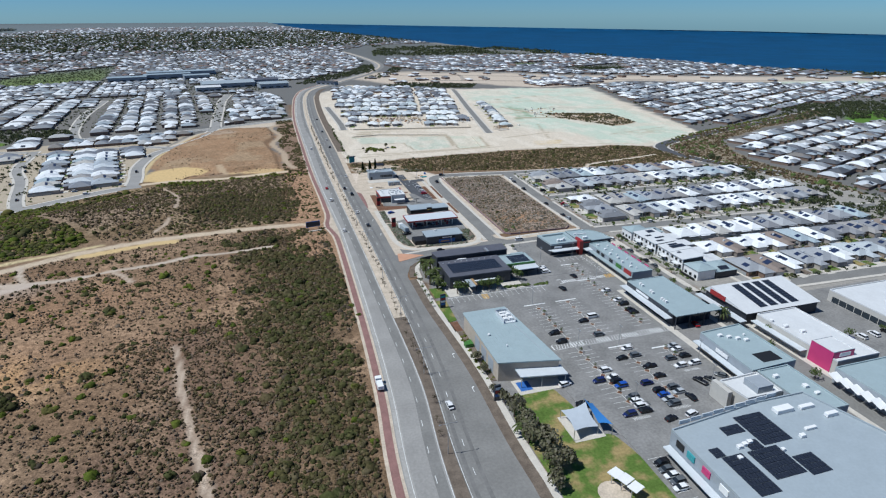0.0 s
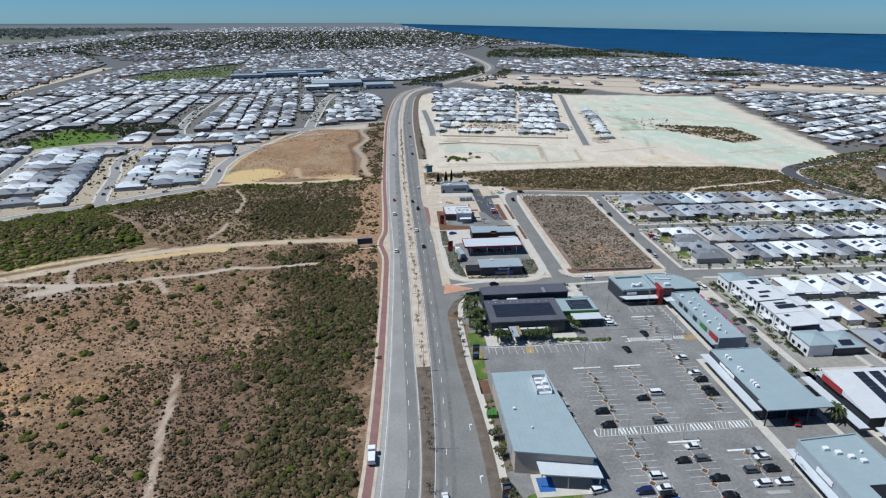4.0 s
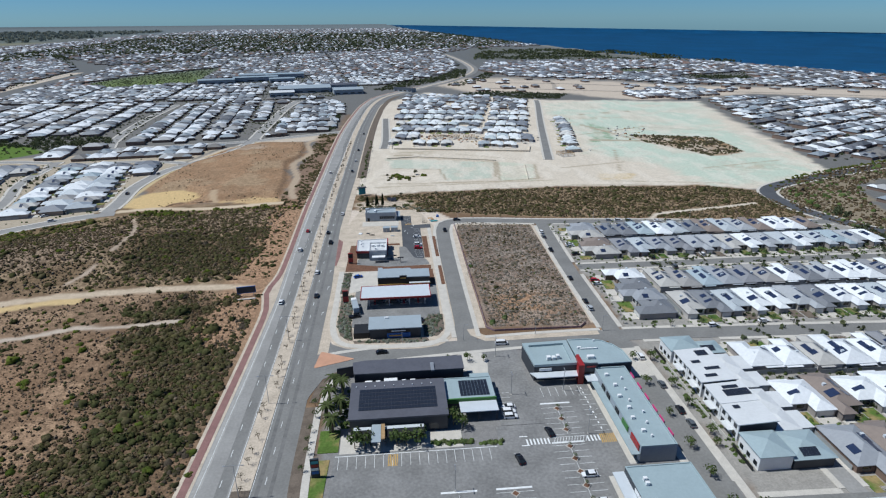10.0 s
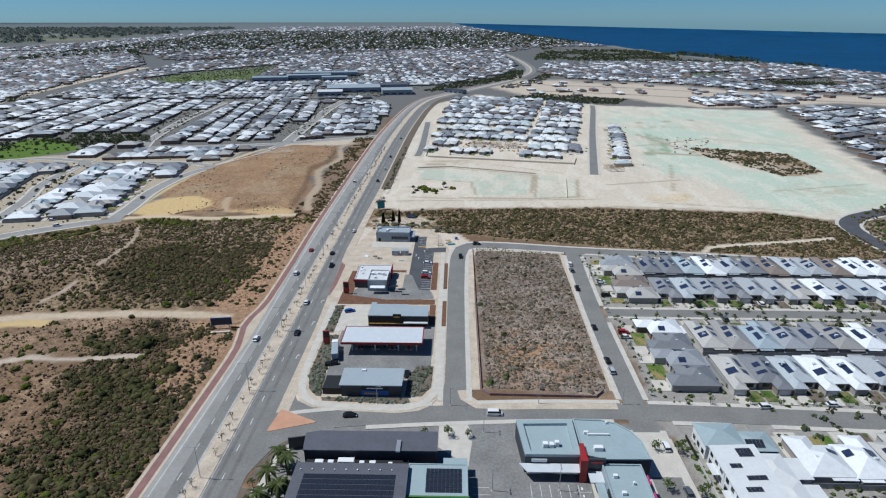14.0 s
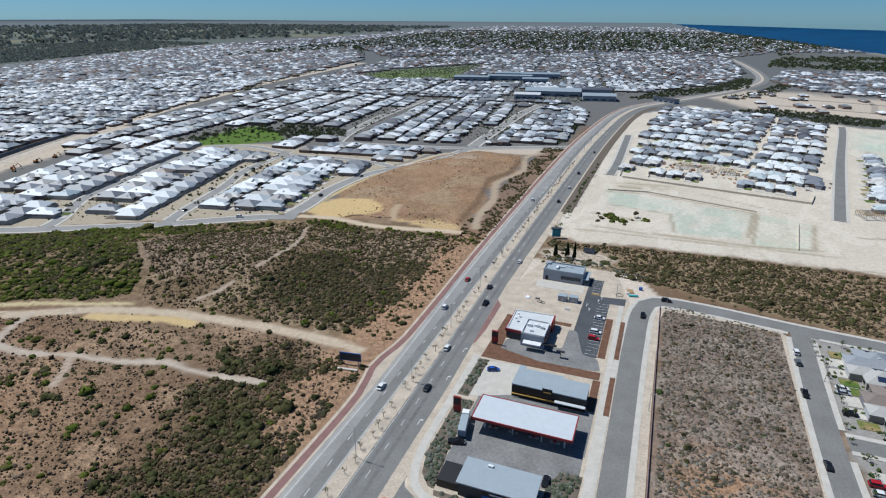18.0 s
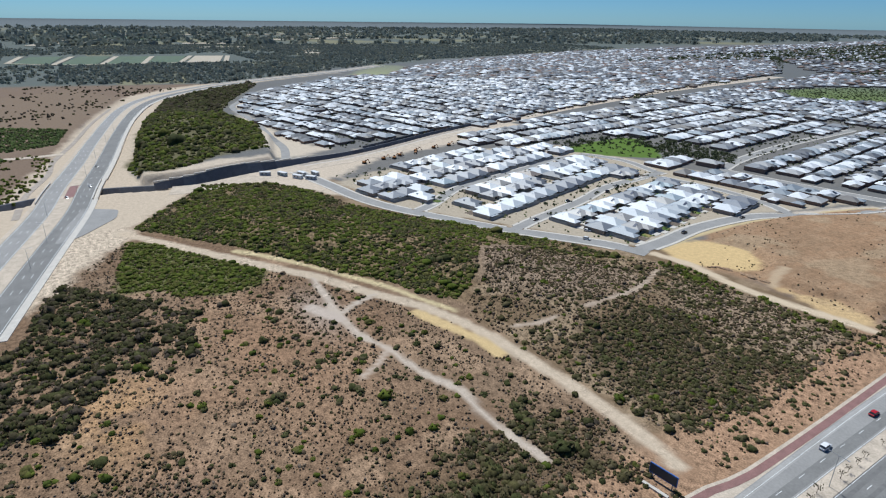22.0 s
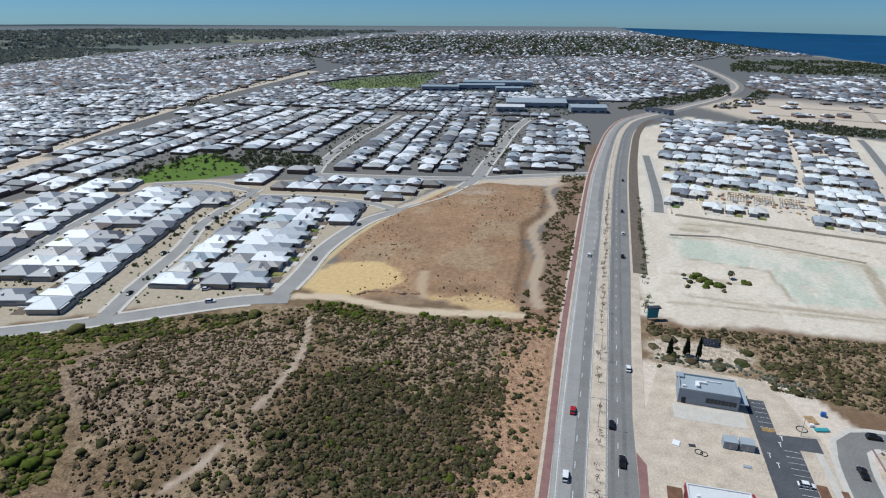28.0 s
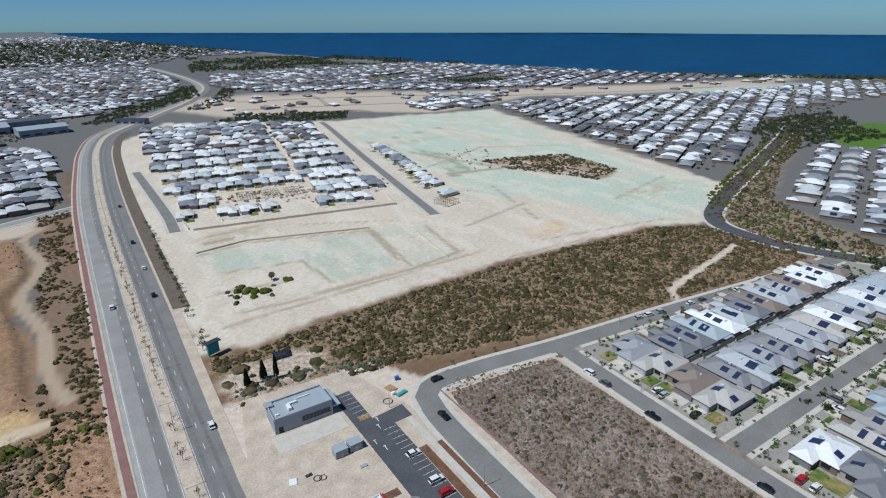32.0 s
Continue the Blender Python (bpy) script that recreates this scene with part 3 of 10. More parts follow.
        d[sel] = ds
        col = blend(col, soft(w - d + wob * 0.12, 1.6), c)
    shore = coast_x(y) - x
    col = blend(col, soft(150 - shore, 40) * soft(shore, 5) * 0.8, (0.14, 0.13, 0.08))
    col = blend(col, soft(55 - shore + wob, 30), (0.60, 0.52, 0.40))
    # far suburbs: treetops and the shadow among them mixed into a darker ground colour
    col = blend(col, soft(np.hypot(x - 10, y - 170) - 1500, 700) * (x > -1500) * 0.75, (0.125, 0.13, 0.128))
    # market gardens and clearings in the far bushland
    farm = (x < -1150) & (fbm(x / 260, y / 180, 51) > 0.60)
    col = np.where(farm[..., None], np.array((0.20, 0.19, 0.12)), col)
    # aerial haze put into the soil colour: blue-grey towards the rim
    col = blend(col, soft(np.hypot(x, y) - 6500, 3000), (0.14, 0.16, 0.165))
    return col


def mottle(x, y):
    """How rough the soil is: tussocky heath, or smooth graded sand."""
    m = 0.28 + 0.72 * soft(inside([(-330, 110), (-345, 240), (-270, 330), (-215, 447), (-150, 480), (-27, 500), (-27, 110)], x, y), 8)
    m = np.maximum(m, soft(inside(Z_STRIP, x, y), 4))
    m = np.maximum(m, soft(inside(Z_LOT, x, y), 2) * 0.9)
    m = np.maximum(m, soft(inside(Z_FIELD, x, y), 6) * 0.5 * (inside(Z_YELLOW, x, y) < 0))
    for pts, w, _ in TRACKS:
        line = curve_pts(pts, 12)
        sel = (x > line[:, 0].min() - 15) & (x < line[:, 0].max() + 15) & (y > line[:, 1].min() - 15) & (y < line[:, 1].max() + 15)
        d = np.hypot(x[sel][:, None] - line[None, :, 0], y[sel][:, None] - line[None, :, 1]).min(1) - 3
        m[sel] *= 1 - 0.75 * soft(w - d, 3)
    return m


def far_axis(marks, step, far):
    """Grid lines: even steps between the marks, then ever wider out to the horizon."""
    mid = np.unique(np.concatenate([np.arange(a, b + 0.01, s_) for a, b, s_ in zip(marks, marks[1:], step)]))
    lo, hi, d = [], [], step[0]
    while not lo or lo[-1] > -far:
        d *= 1.2
        lo.append((lo[-1] if lo else mid[0]) - d)
    d = step[-1]
    while not hi or hi[-1] < far:
        d *= 1.2
        hi.append((hi[-1] if hi else mid[-1]) + d)
    return np.array(lo[::-1] + list(mid) + hi)


def sea_drop(wx_, y_):
    """The open sea lies lower than the coastal plain, more so the farther out."""
    shore_x = warp(coast_x(y_), y_)[0]
    return SEA_FALL * np.maximum(wx_ - shore_x, 0)


SEA_FALL = 0.0235
gx = far_axis((-1160, -700, -480, -300, 180, 420, 700), (10, 6, 2.6, 1.9, 3, 10), 15500)
gy = far_axis((60, 140, 560, 760, 1100), (4, 1.9, 2.6, 10), 15500)
GX, GY = np.meshgrid(gx, gy)
wx, wy, wh, ws = warp(GX, GY)
sea = soft(GX - coast_x(GY) - 15, 30)
GZ = wh + gz(GX, GY) + (fbm(GX / 3, GY / 3, 61) - 0.5) * 0.35 * soft(-36 - GX, 6) * soft(inside([(-330, 110), (-318, 215), (-345, 240), (-270, 330), (-150, 470), (-60, 480), (-20, 480), (-20, 110)], GX, GY) - 8, 6) - (25 * ws + sea_drop(wx, GY)) * sea - 0.05
nx, ny = len(gx), len(gy)
ii = (np.arange(ny - 1)[:, None] * nx + np.arange(nx - 1)[None, :]).ravel()
gm = bpy.data.meshes.new("ground")
gm.vertices.add(nx * ny)
gm.vertices.foreach_set("co", np.stack([wx, wy, GZ], -1).astype(np.float32).ravel())
quads = np.stack([ii, ii + 1, ii + nx + 1, ii + nx], 1).astype(np.int32)
gm.loops.add(quads.size)
gm.loops.foreach_set("vertex_index", quads.ravel())
gm.polygons.add(len(quads))
gm.polygons.foreach_set("loop_start", np.arange(0, quads.size, 4, dtype=np.int32))
gm.update(calc_edges=True)
gm.validate()
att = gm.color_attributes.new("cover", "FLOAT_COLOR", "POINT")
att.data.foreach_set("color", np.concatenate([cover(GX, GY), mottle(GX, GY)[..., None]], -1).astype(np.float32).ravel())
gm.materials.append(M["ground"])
tagged(new("ground", gm), "sandy coastal ground with soil, tracks and dry scrub", kind="structure")

# sea
sy = np.concatenate([np.arange(-2500, 3000, 60), np.geomspace(3000, 15500, 25)])
su = np.concatenate([[0], np.geomspace(40, 15000, 30)])
SX, SY = coast_x(sy)[:, None] + su[None, :], np.repeat(sy[:, None], len(su), 1)
ax_, ay_, ah_, as_ = warp(SX, SY)
nu = len(su)
verts = np.stack([ax_, ay_, ah_ - 4 * as_ - sea_drop(ax_, SY)], -1).reshape(-1, 3)
faces = [(i * nu + j, i * nu + j + 1, (i + 1) * nu + j + 1, (i + 1) * nu + j) for i in range(len(sy) - 1) for j in range(nu - 1)]
tagged(new("sea", mesh_of("sea", verts, faces, [M["water"]])), "deep blue ocean reaching the horizon", kind="structure")

# ---- roads ----
MEDIAN = [(-15.5, 20), (-15.3, 125), (-10.6, 185), (-9.4, 270), (-9.5, 350), (-9.9, 436), (-9.5, 554), (-7, 754), (-1, 893), (7, 995), (24, 1082), (60, 1154), (105, 1239), (178, 1386), (243, 1600), (255, 1900), (240, 2300)]
hw = curve_pts(MEDIAN, 8)
hy = hw[:, 1]


def by_y(*pairs):
    return np.interp(hy, [p[0] for p in pairs], [p[1] for p in pairs])


left_in = by_y((20, -2.8), (170, -1.6), (230, -2.6), (2300, -2.6))
left_out = by_y((20, -13), (185, -14.4), (260, -13.0), (340, -11.5), (430, -13.2), (560, -13.8), (754, -14.8), (1000, -13.5), (2300, -12))
right_in = by_y((20, 2.8), (170, 1.6), (230, 2.6), (2300, 2.6))
right_out = by_y((20, 19), (125, 19.5), (185, 15.5), (230, 12.5), (270, 12.5), (350, 13.0), (436, 11.0), (554, 13.5), (754, 14), (2300, 12))
strip("road_southbound", None, left_out, left_in, 0.06, M["asphalt_pale"], raw=hw, label="pale worn asphalt carriageway of a divided highway")
strip("road_northbound", None, right_in, right_out, 0.06, M["asphalt"], raw=hw, label="grey asphalt carriageway of a divided highway")
k_w = hy < 1100
strip("lane_worn", None, (left_in - 4.3)[k_w], (left_in - 0.9)[k_w], 0.066, M["asphalt"], raw=hw[k_w], label="darker tyre-worn lane beside the median", thick=0.3)
strip("lane_edge", None, (left_out + 0.3)[k_w], (left_out + 2.2)[k_w], 0.066, M["asphalt_edge"], raw=hw[k_w], label="pale dusty shoulder of the carriageway", thick=0.3)
strip("lane_worn", None, (right_in + 1.4)[k_w], (right_in + 2.6)[k_w], 0.066, M["asphalt_track"], raw=hw[k_w], label="dark tyre track along the lane", thick=0.3)
strip("lane_worn", None, (right_in + 5.0)[k_w], (right_in + 6.2)[k_w], 0.066, M["asphalt_track"], raw=hw[k_w], label="dark tyre track along the lane", thick=0.3)
k_b = hy < 222
strip("median", None, left_in[~k_b], right_in[~k_b], 0.16, M["sand_verge"], raw=hw[~k_b], label="sandy median strip between the carriageways")
k_b = hy < 230
strip("median_planted", None, left_in[k_b], right_in[k_b], 0.162, M["mulch_brown"], raw=hw[k_b], label="brown mulched median strip between the carriageways")
k_near = hy < 1250
bend = 3.4 * np.exp(-((hy - 352) / 13) ** 2) - 0.8 * np.exp(-((hy - 420) / 40) ** 2)
strip("verge_west", None, (left_out - 4.4 - bend)[k_near], left_out[k_near], 0.075, M["sand_verge"], raw=hw[k_near], label="pale sand verge beside the highway")
strip("red_path", None, (left_out - 3.3 - bend)[k_near], (left_out - 0.9 - bend)[k_near], 0.12, M["brick_red"], raw=hw[k_near], label="red paved path along the highway")
k_n = (hy > 290) & (hy < 1000)
strip("verge_east", None, right_out[k_n], (right_out + 4.0)[k_n], 0.08, M["sand_verge"], raw=hw[k_n], label="pale sand verge beside the highway")
k_s = hy < 268
strip("verge_south", None, right_out[k_s], (right_out + 3.4)[k_s], 0.08, M["mulch_brown"], raw=hw[k_s], label="brown mulched verge beside the highway")
strip("footpath", None, (right_out + 3.4)[k_s], (right_out + 5.6)[k_s], 0.12, M["concrete"], raw=hw[k_s], label="pale concrete footpath")
k_m = (hy > 555) & (hy < 1100)
strip("stockpile_strip", None, (right_out + 1.2)[k_m], (right_out + 8.5)[k_m], 0.12, M["mulch_brown"], raw=hw[k_m], label="dark earth strip beside the highway")

# ---- streets ----
STREETS = [
    ("street_west", [(-425, 378), (-372, 386), (-333, 391), (-300, 400), (-261, 418), (-229, 437), (-202, 457), (-178, 474), (-164, 481), (-152, 485)], 4.5, "asphalt_pale"),
    ("street_field", [(-158, 479), (-160, 511), (-165, 552), (-160, 601), (-143, 632), (-124, 668), (-116, 714), (-114, 738)], 4.2, "asphalt_pale"),
    ("street_north_link", [(-250, 702), (-185, 712), (-118, 726), (-83, 743), (-56, 755), (-22, 770)], 4.5, "asphalt_pale"),
    ("street_cross", [(2, 287), (20, 291), (60, 295), (100, 297), (150, 296), (240, 291), (330, 284)], 4.2, "asphalt"),
    ("street_mid", [(62, 296), (62, 350), (62.5, 400), (64, 432), (70, 444), (91, 444), (129, 438), (190, 431), (265, 421), (306, 418)], 4.0, "asphalt"),
    ("street_lot", [(126, 436), (123, 372), (122, 298)], 3.6, "asphalt"),
    ("street_shops", [(121, 60), (120.5, 128), (121, 200), (121.5, 262), (122, 297)], 4.2, "asphalt"),
    ("street_coast", [(338, 370), (310, 425), (303, 461), (313, 492), (362, 517), (478, 558), (589, 598), (720, 650)], 5.5, "asphalt_new"),
    ("street_estate", [(176, 606), (188, 664), (217, 801), (252, 958), (262, 1010)], 3.4, "asphalt"),
]
STREETS += [
    ("street_east", [(128, 365.5), (160, 365.3), (232, 365), (300, 362)], 3.4, "asphalt"),
    ("street_west_a", [(-221, 446), (-230, 473), (-244, 525), (-261, 571), (-268, 623), (-271, 650)], 3.4, "asphalt_pale"),
    ("street_west_b", [(-281, 410), (-290, 428), (-316, 467), (-329, 513), (-345, 573), (-355, 602), (-352, 640)], 3.4, "asphalt_pale"),
    ("street_west_c", [(-274, 645), (-320, 655), (-360, 640)], 3.4, "asphalt_pale"),
    ("street_west_d", [(-150, 628), (-172, 638), (-215, 642), (-266, 632)], 3.2, "asphalt_pale"),
    ("street_north", [(-250, 702), (-266, 760), (-284, 880), (-293, 1040)], 4.2, "asphalt_pale"),
    ("street_middle", [(-114, 738), (-116, 790), (-117, 851), (-119, 972), (-113, 1060)], 5.0, "asphalt_pale"),
    ("street_estate_front", [(27, 860), (27.5, 800), (27.8, 712), (26, 672)], 3.2, "asphalt"),
    ("street_lane", [(157, 206), (157, 250), (157, 291)], 2.6, "asphalt_pale"),
    ("street_market", [(125, 207), (160, 206), (240, 203), (330, 198)], 3.6, "asphalt"),
]
LINES = [(curve_pts(pts, 5), half) for _, pts, half, _ in STREETS] + [(hw, 13.5)]

LINES.append((curve_pts([(-2, 282), (12, 283.5), (26, 286)], 4), 4.5))


def off_streets(line, skip):
    ok = np.ones(len(line), bool)
    for k, (other, half) in enumerate(LINES):
        if k == skip:
            continue
        d = np.hypot(line[:, None, 0] - other[None, :, 0], line[:, None, 1] - other[None, :, 1]).min(1)
        ok &= d > half + 1.0
    return ok


for k, (name, pts, half, m) in enumerate(STREETS):
    line = LINES[k][0]
    strip(name, None, -half, half, 0.066 + 0.003 * k, M[m], raw=line, label="suburban asphalt street")
    n_ = normals_of(line)
    for side in (-1, 1):
        ok = off_streets(line + n_ * side * (half + 1.0), k)
        i = 0
        while i < len(line):
            j = i
            while j < len(line) and ok[j]:
                j += 1
            if j - i > 2:
                strip("kerb", None, side * half if side > 0 else -half - 1.9, half + 1.9 if side > 0 else -half, 0.15, M["concrete"], raw=line[i:j], label="pale concrete kerb and footpath")
            i = max(j, i + 1)
for pts in ([(210, 1190), (330, 1150), (470, 1090), (640, 1060), (820, 975), (1000, 915)], [(230, 1290), (380, 1240), (520, 1160)], [(330, 1150), (352, 1240), (360, 1330)]):
    strip("street_unfinished", pts, -4, 4, 0.3, M["farm_gravel"], 20, "grey unfinished street across graded sand")
WESTHW = [(-225, 170), (-314, 190), (-393, 208), (-457, 218), (-542, 234), (-660, 255), (-865, 296), (-985, 345), (-1080, 420), (-1160, 515), (-1235, 640), (-1320, 790), (-1440, 960)]
strip("road_west", WESTHW, -16, -4, 0.2, M["asphalt_pale"], label="new pale asphalt carriageway", level=True, thick=1.0)
strip("road_west_dark", WESTHW, 4.5, 17, 0.2, M["asphalt"], label="new grey asphalt carriageway", level=True, thick=1.0)
strip("median_west", WESTHW, -4, 4.5, 0.26, M["sand_verge"], label="sand median of the new road", level=True, thick=1.0)
strip("verge_west", WESTHW, -19, -16, 0.24, M["sand_verge"], label="sandy edge of the new road", level=True)
strip("verge_west", WESTHW, 17, 20.5, 0.26, M["concrete"], label="concrete edge of the new road", level=True)
slab("median_paving", [(-430, 212.4), (-463, 217), (-464.5, 223), (-431, 218.5)], 0.33, M["brick_red"], "red paved crossing in the median of the new road")
slab("junction_apron", rounded([(-398, 223), (-384, 243), (-366, 240), (-338, 219), (-330, 206), (-360, 212)], 5), 0.23, M["asphalt_pale"], "pale asphalt mouth of an unfinished side street")
strip("side_track", [(-590, 120), (-591, 168), (-589, 193), (-592, 216)], -4.5, 4.5, 0.12, M["sand_verge"], label="pale gravel side road")
strip("service_track", [(-392, 186), (-450, 190), (-510, 203), (-560, 207), (-640, 224), (-760, 246), (-880, 274)], -2.2, 2.2, 0.12, M["farm_gravel"], label="worn gravel service track beside the new road")
strip("street_hillside", [(-470, 384), (-520, 398), (-570, 402), (-620, 408), (-692, 416), (-777, 418), (-830, 424), (-883, 448), (-960, 484), (-1040, 545)], -4, 4, 0.2, M["asphalt_pale"], label="new pale street round the hill")
WALLBASE = [(-443, 239), (-427, 259), (-426, 281), (-422, 299), (-427, 320), (-435, 343), (-442, 368), (-452, 400), (-458, 434), (-477, 488), (-517, 578), (-555, 684), (-601, 819), (-642, 977), (-690, 1176)]
RAIL = [(x + 5, y) for x, y in WALLBASE[2:]] + [(-760, 1700)]
strip("rail_sand", RAIL, -14, 18, 0.05, M["sand_verge"], label="graded sand beside the railway cutting")
strip("rail_bed", RAIL, -4, 1.5, 0.09, M["farm_gravel"], label="grey ballast of the railway bed")
strip("rail_track", RAIL, 2.5, 4.5, 0.09, M["concrete"], label="pale concrete drain beside the railway bed")


# ---- houses ----
M["wall_house"] = material("rendered_wall", None, 0.85, spread=[(0.40, 0.36, 0.31), (0.28, 0.23, 0.19), (0.48, 0.45, 0.42), (0.19, 0.13, 0.10), (0.32, 0.29, 0.27), (0.22, 0.19, 0.17)], var=0.08)
M["roof_house"] = material("painted_steel_roof", None, 0.5, spread=[(0.72, 0.73, 0.73), (0.36, 0.37, 0.38), (0.36, 0.425, 0.445), (0.30, 0.285, 0.27), (0.66, 0.67, 0.67), (0.235, 0.235, 0.245), (0.44, 0.42, 0.385), (0.33, 0.39, 0.42), (0.74, 0.75, 0.745), (0.23, 0.185, 0.155), (0.30, 0.31, 0.325), (0.41, 0.44, 0.455), (0.70, 0.71, 0.70), (0.19, 0.195, 0.205)], var=0.10, scale=1.2, fine=6)
M["roof_far"] = material("far_roofs", None, 0.6, spread=[(0.72, 0.73, 0.735), (0.12, 0.125, 0.14), (0.30, 0.34, 0.37), (0.64, 0.65, 0.66), (0.085, 0.09, 0.10), (0.21, 0.22, 0.235), (0.48, 0.50, 0.515), (0.15, 0.155, 0.165), (0.70, 0.71, 0.715), (0.24, 0.27, 0.295), (0.36, 0.355, 0.345), (0.18, 0.165, 0.15)], island=True, var=0.08, scale=4)
M["wall_grey_fence"] = material("grey_steel_fence", (0.30, 0.31, 0.31), 0.7, var=0.08)
M["solar"] = material("solar_cells", (0.024, 0.029, 0.042), 0.3, var=0.2, scale=1, spec=0.3)
M["solar_blue"] = material("house_solar_cells", (0.024, 0.036, 0.078), 0.3, var=0.3, scale=1, spec=0.4)
M["glass_dark"] = material("dark_window_glass", (0.02, 0.025, 0.03), 0.12, var=0.1)
M["lawn_green"] = lawn_material("clipped_lawn", (0.07, 0.125, 0.03), (0.15, 0.14, 0.06), 3)
M["awning"] = material("white_awning_steel", (0.55, 0.58, 0.60), 0.5, var=0.06)
M["garage"] = material("garage_door_paint", None, 0.6, spread=[(0.45, 0.45, 0.45), (0.18, 0.18, 0.19), (0.6, 0.58, 0.54)], var=0.05)


def part(name, bm_or_mesh, mat, parent, label="", m=None):
    """Links a bmesh or mesh as one part under a thing or under a part."""
    me = bm_or_mesh
    if isinstance(me, bmesh.types.BMesh):
        me = bpy.data.meshes.new(name)
        bm_or_mesh.to_mesh(me)
        bm_or_mesh.free()
    if mat is not None and not me.materials:
        me.materials.append(mat)
    ob = new(name, me)
    ob.parent = parent
    if m is not None:
        ob.matrix_basis = m
    return tagged(ob, label)


def thing(name, m, label, category, group=""):
    ob = new(name)
    ob.empty_display_size = 0.2
    ob.matrix_basis = m
    return tagged(ob, label, category, group)


def box_vf(x0, y0, z0, x1, y1, z1):
    v = [(x0, y0, z0), (x1, y0, z0), (x1, y1, z0), (x0, y1, z0), (x0, y0, z1), (x1, y0, z1), (x1, y1, z1), (x0, y1, z1)]
    return v, [(3, 2, 1, 0), (4, 5, 6, 7), (0, 1, 5, 4), (1, 2, 6, 5), (2, 3, 7, 6), (3, 0, 4, 7)]


def join_vf(*items):
    V, F = [], []
    for v, f in items:
        o = len(V)
        V += list(v)
        F += [tuple(i + o for i in q) for q in f]
    return V, F


def box(name, x0, y0, z0, x1, y1, z1, mat, parent, label="", bevel=0.0):
    v, f = box_vf(x0, y0, z0, x1, y1, z1)
    if bevel:
        bm = bmesh.new()
        bv = [bm.verts.new(p) for p in v]
        for q in f:
            bm.faces.new([bv[i] for i in q])
        bmesh.ops.bevel(bm, geom=bm.edges[:], offset=bevel, segments=1, affect="EDGES")
        return part(name, bm, mat, parent, label)
    return part(name, mesh_of(name, v, f, [mat]), None, parent, label)


def prism_vf(poly, z0, z1):
    k = len(poly)
    area = sum(poly[i - 1][0] * poly[i][1] - poly[i][0] * poly[i - 1][1] for i in range(k))
    p = poly if area > 0 else poly[::-1]
    v = [(x, y, z0) for x, y in p] + [(x, y, z1) for x, y in p]
    return v, [tuple(range(k))[::-1], tuple(range(k, 2 * k))] + [(i, (i + 1) % k, (i + 1) % k + k, i + k) for i in range(k)]


def hip_vf(x0, y0, x1, y1, z, pitch=0.42, eave=0.45):
    """A hip roof with a fascia over the rectangle."""
    x0, y0, x1, y1 = x0 - eave, y0 - eave, x1 + eave, y1 + eave
    w, d = x1 - x0, y1 - y0
    h = min(w, d) / 2
    zr = z + h * pitch
    cx, cy = (x0 + x1) / 2, (y0 + y1) / 2
    if w >= d:
        r0, r1 = (x0 + h, cy, zr), (x1 - h, cy, zr)
    else:
        r0, r1 = (cx, y0 + h, zr), (cx, y1 - h, zr)
    v = [(x0, y0, z), (x1, y0, z), (x1, y1, z), (x0, y1, z), r0, r1] + [(x0, y0, z - 0.2), (x1, y0, z - 0.2), (x1, y1, z - 0.2), (x0, y1, z - 0.2)]
    if w >= d:
        f = [(0, 1, 5, 4), (1, 2, 5), (2, 3, 4, 5), (3, 0, 4)]
    else:
        f = [(0, 1, 4), (1, 2, 5, 4), (2, 3, 5), (3, 0, 4, 5)]
    return v, f + [(6, 7, 1, 0), (7, 8, 2, 1), (8, 9, 3, 2), (9, 6, 0, 3), (9, 8, 7, 6)]


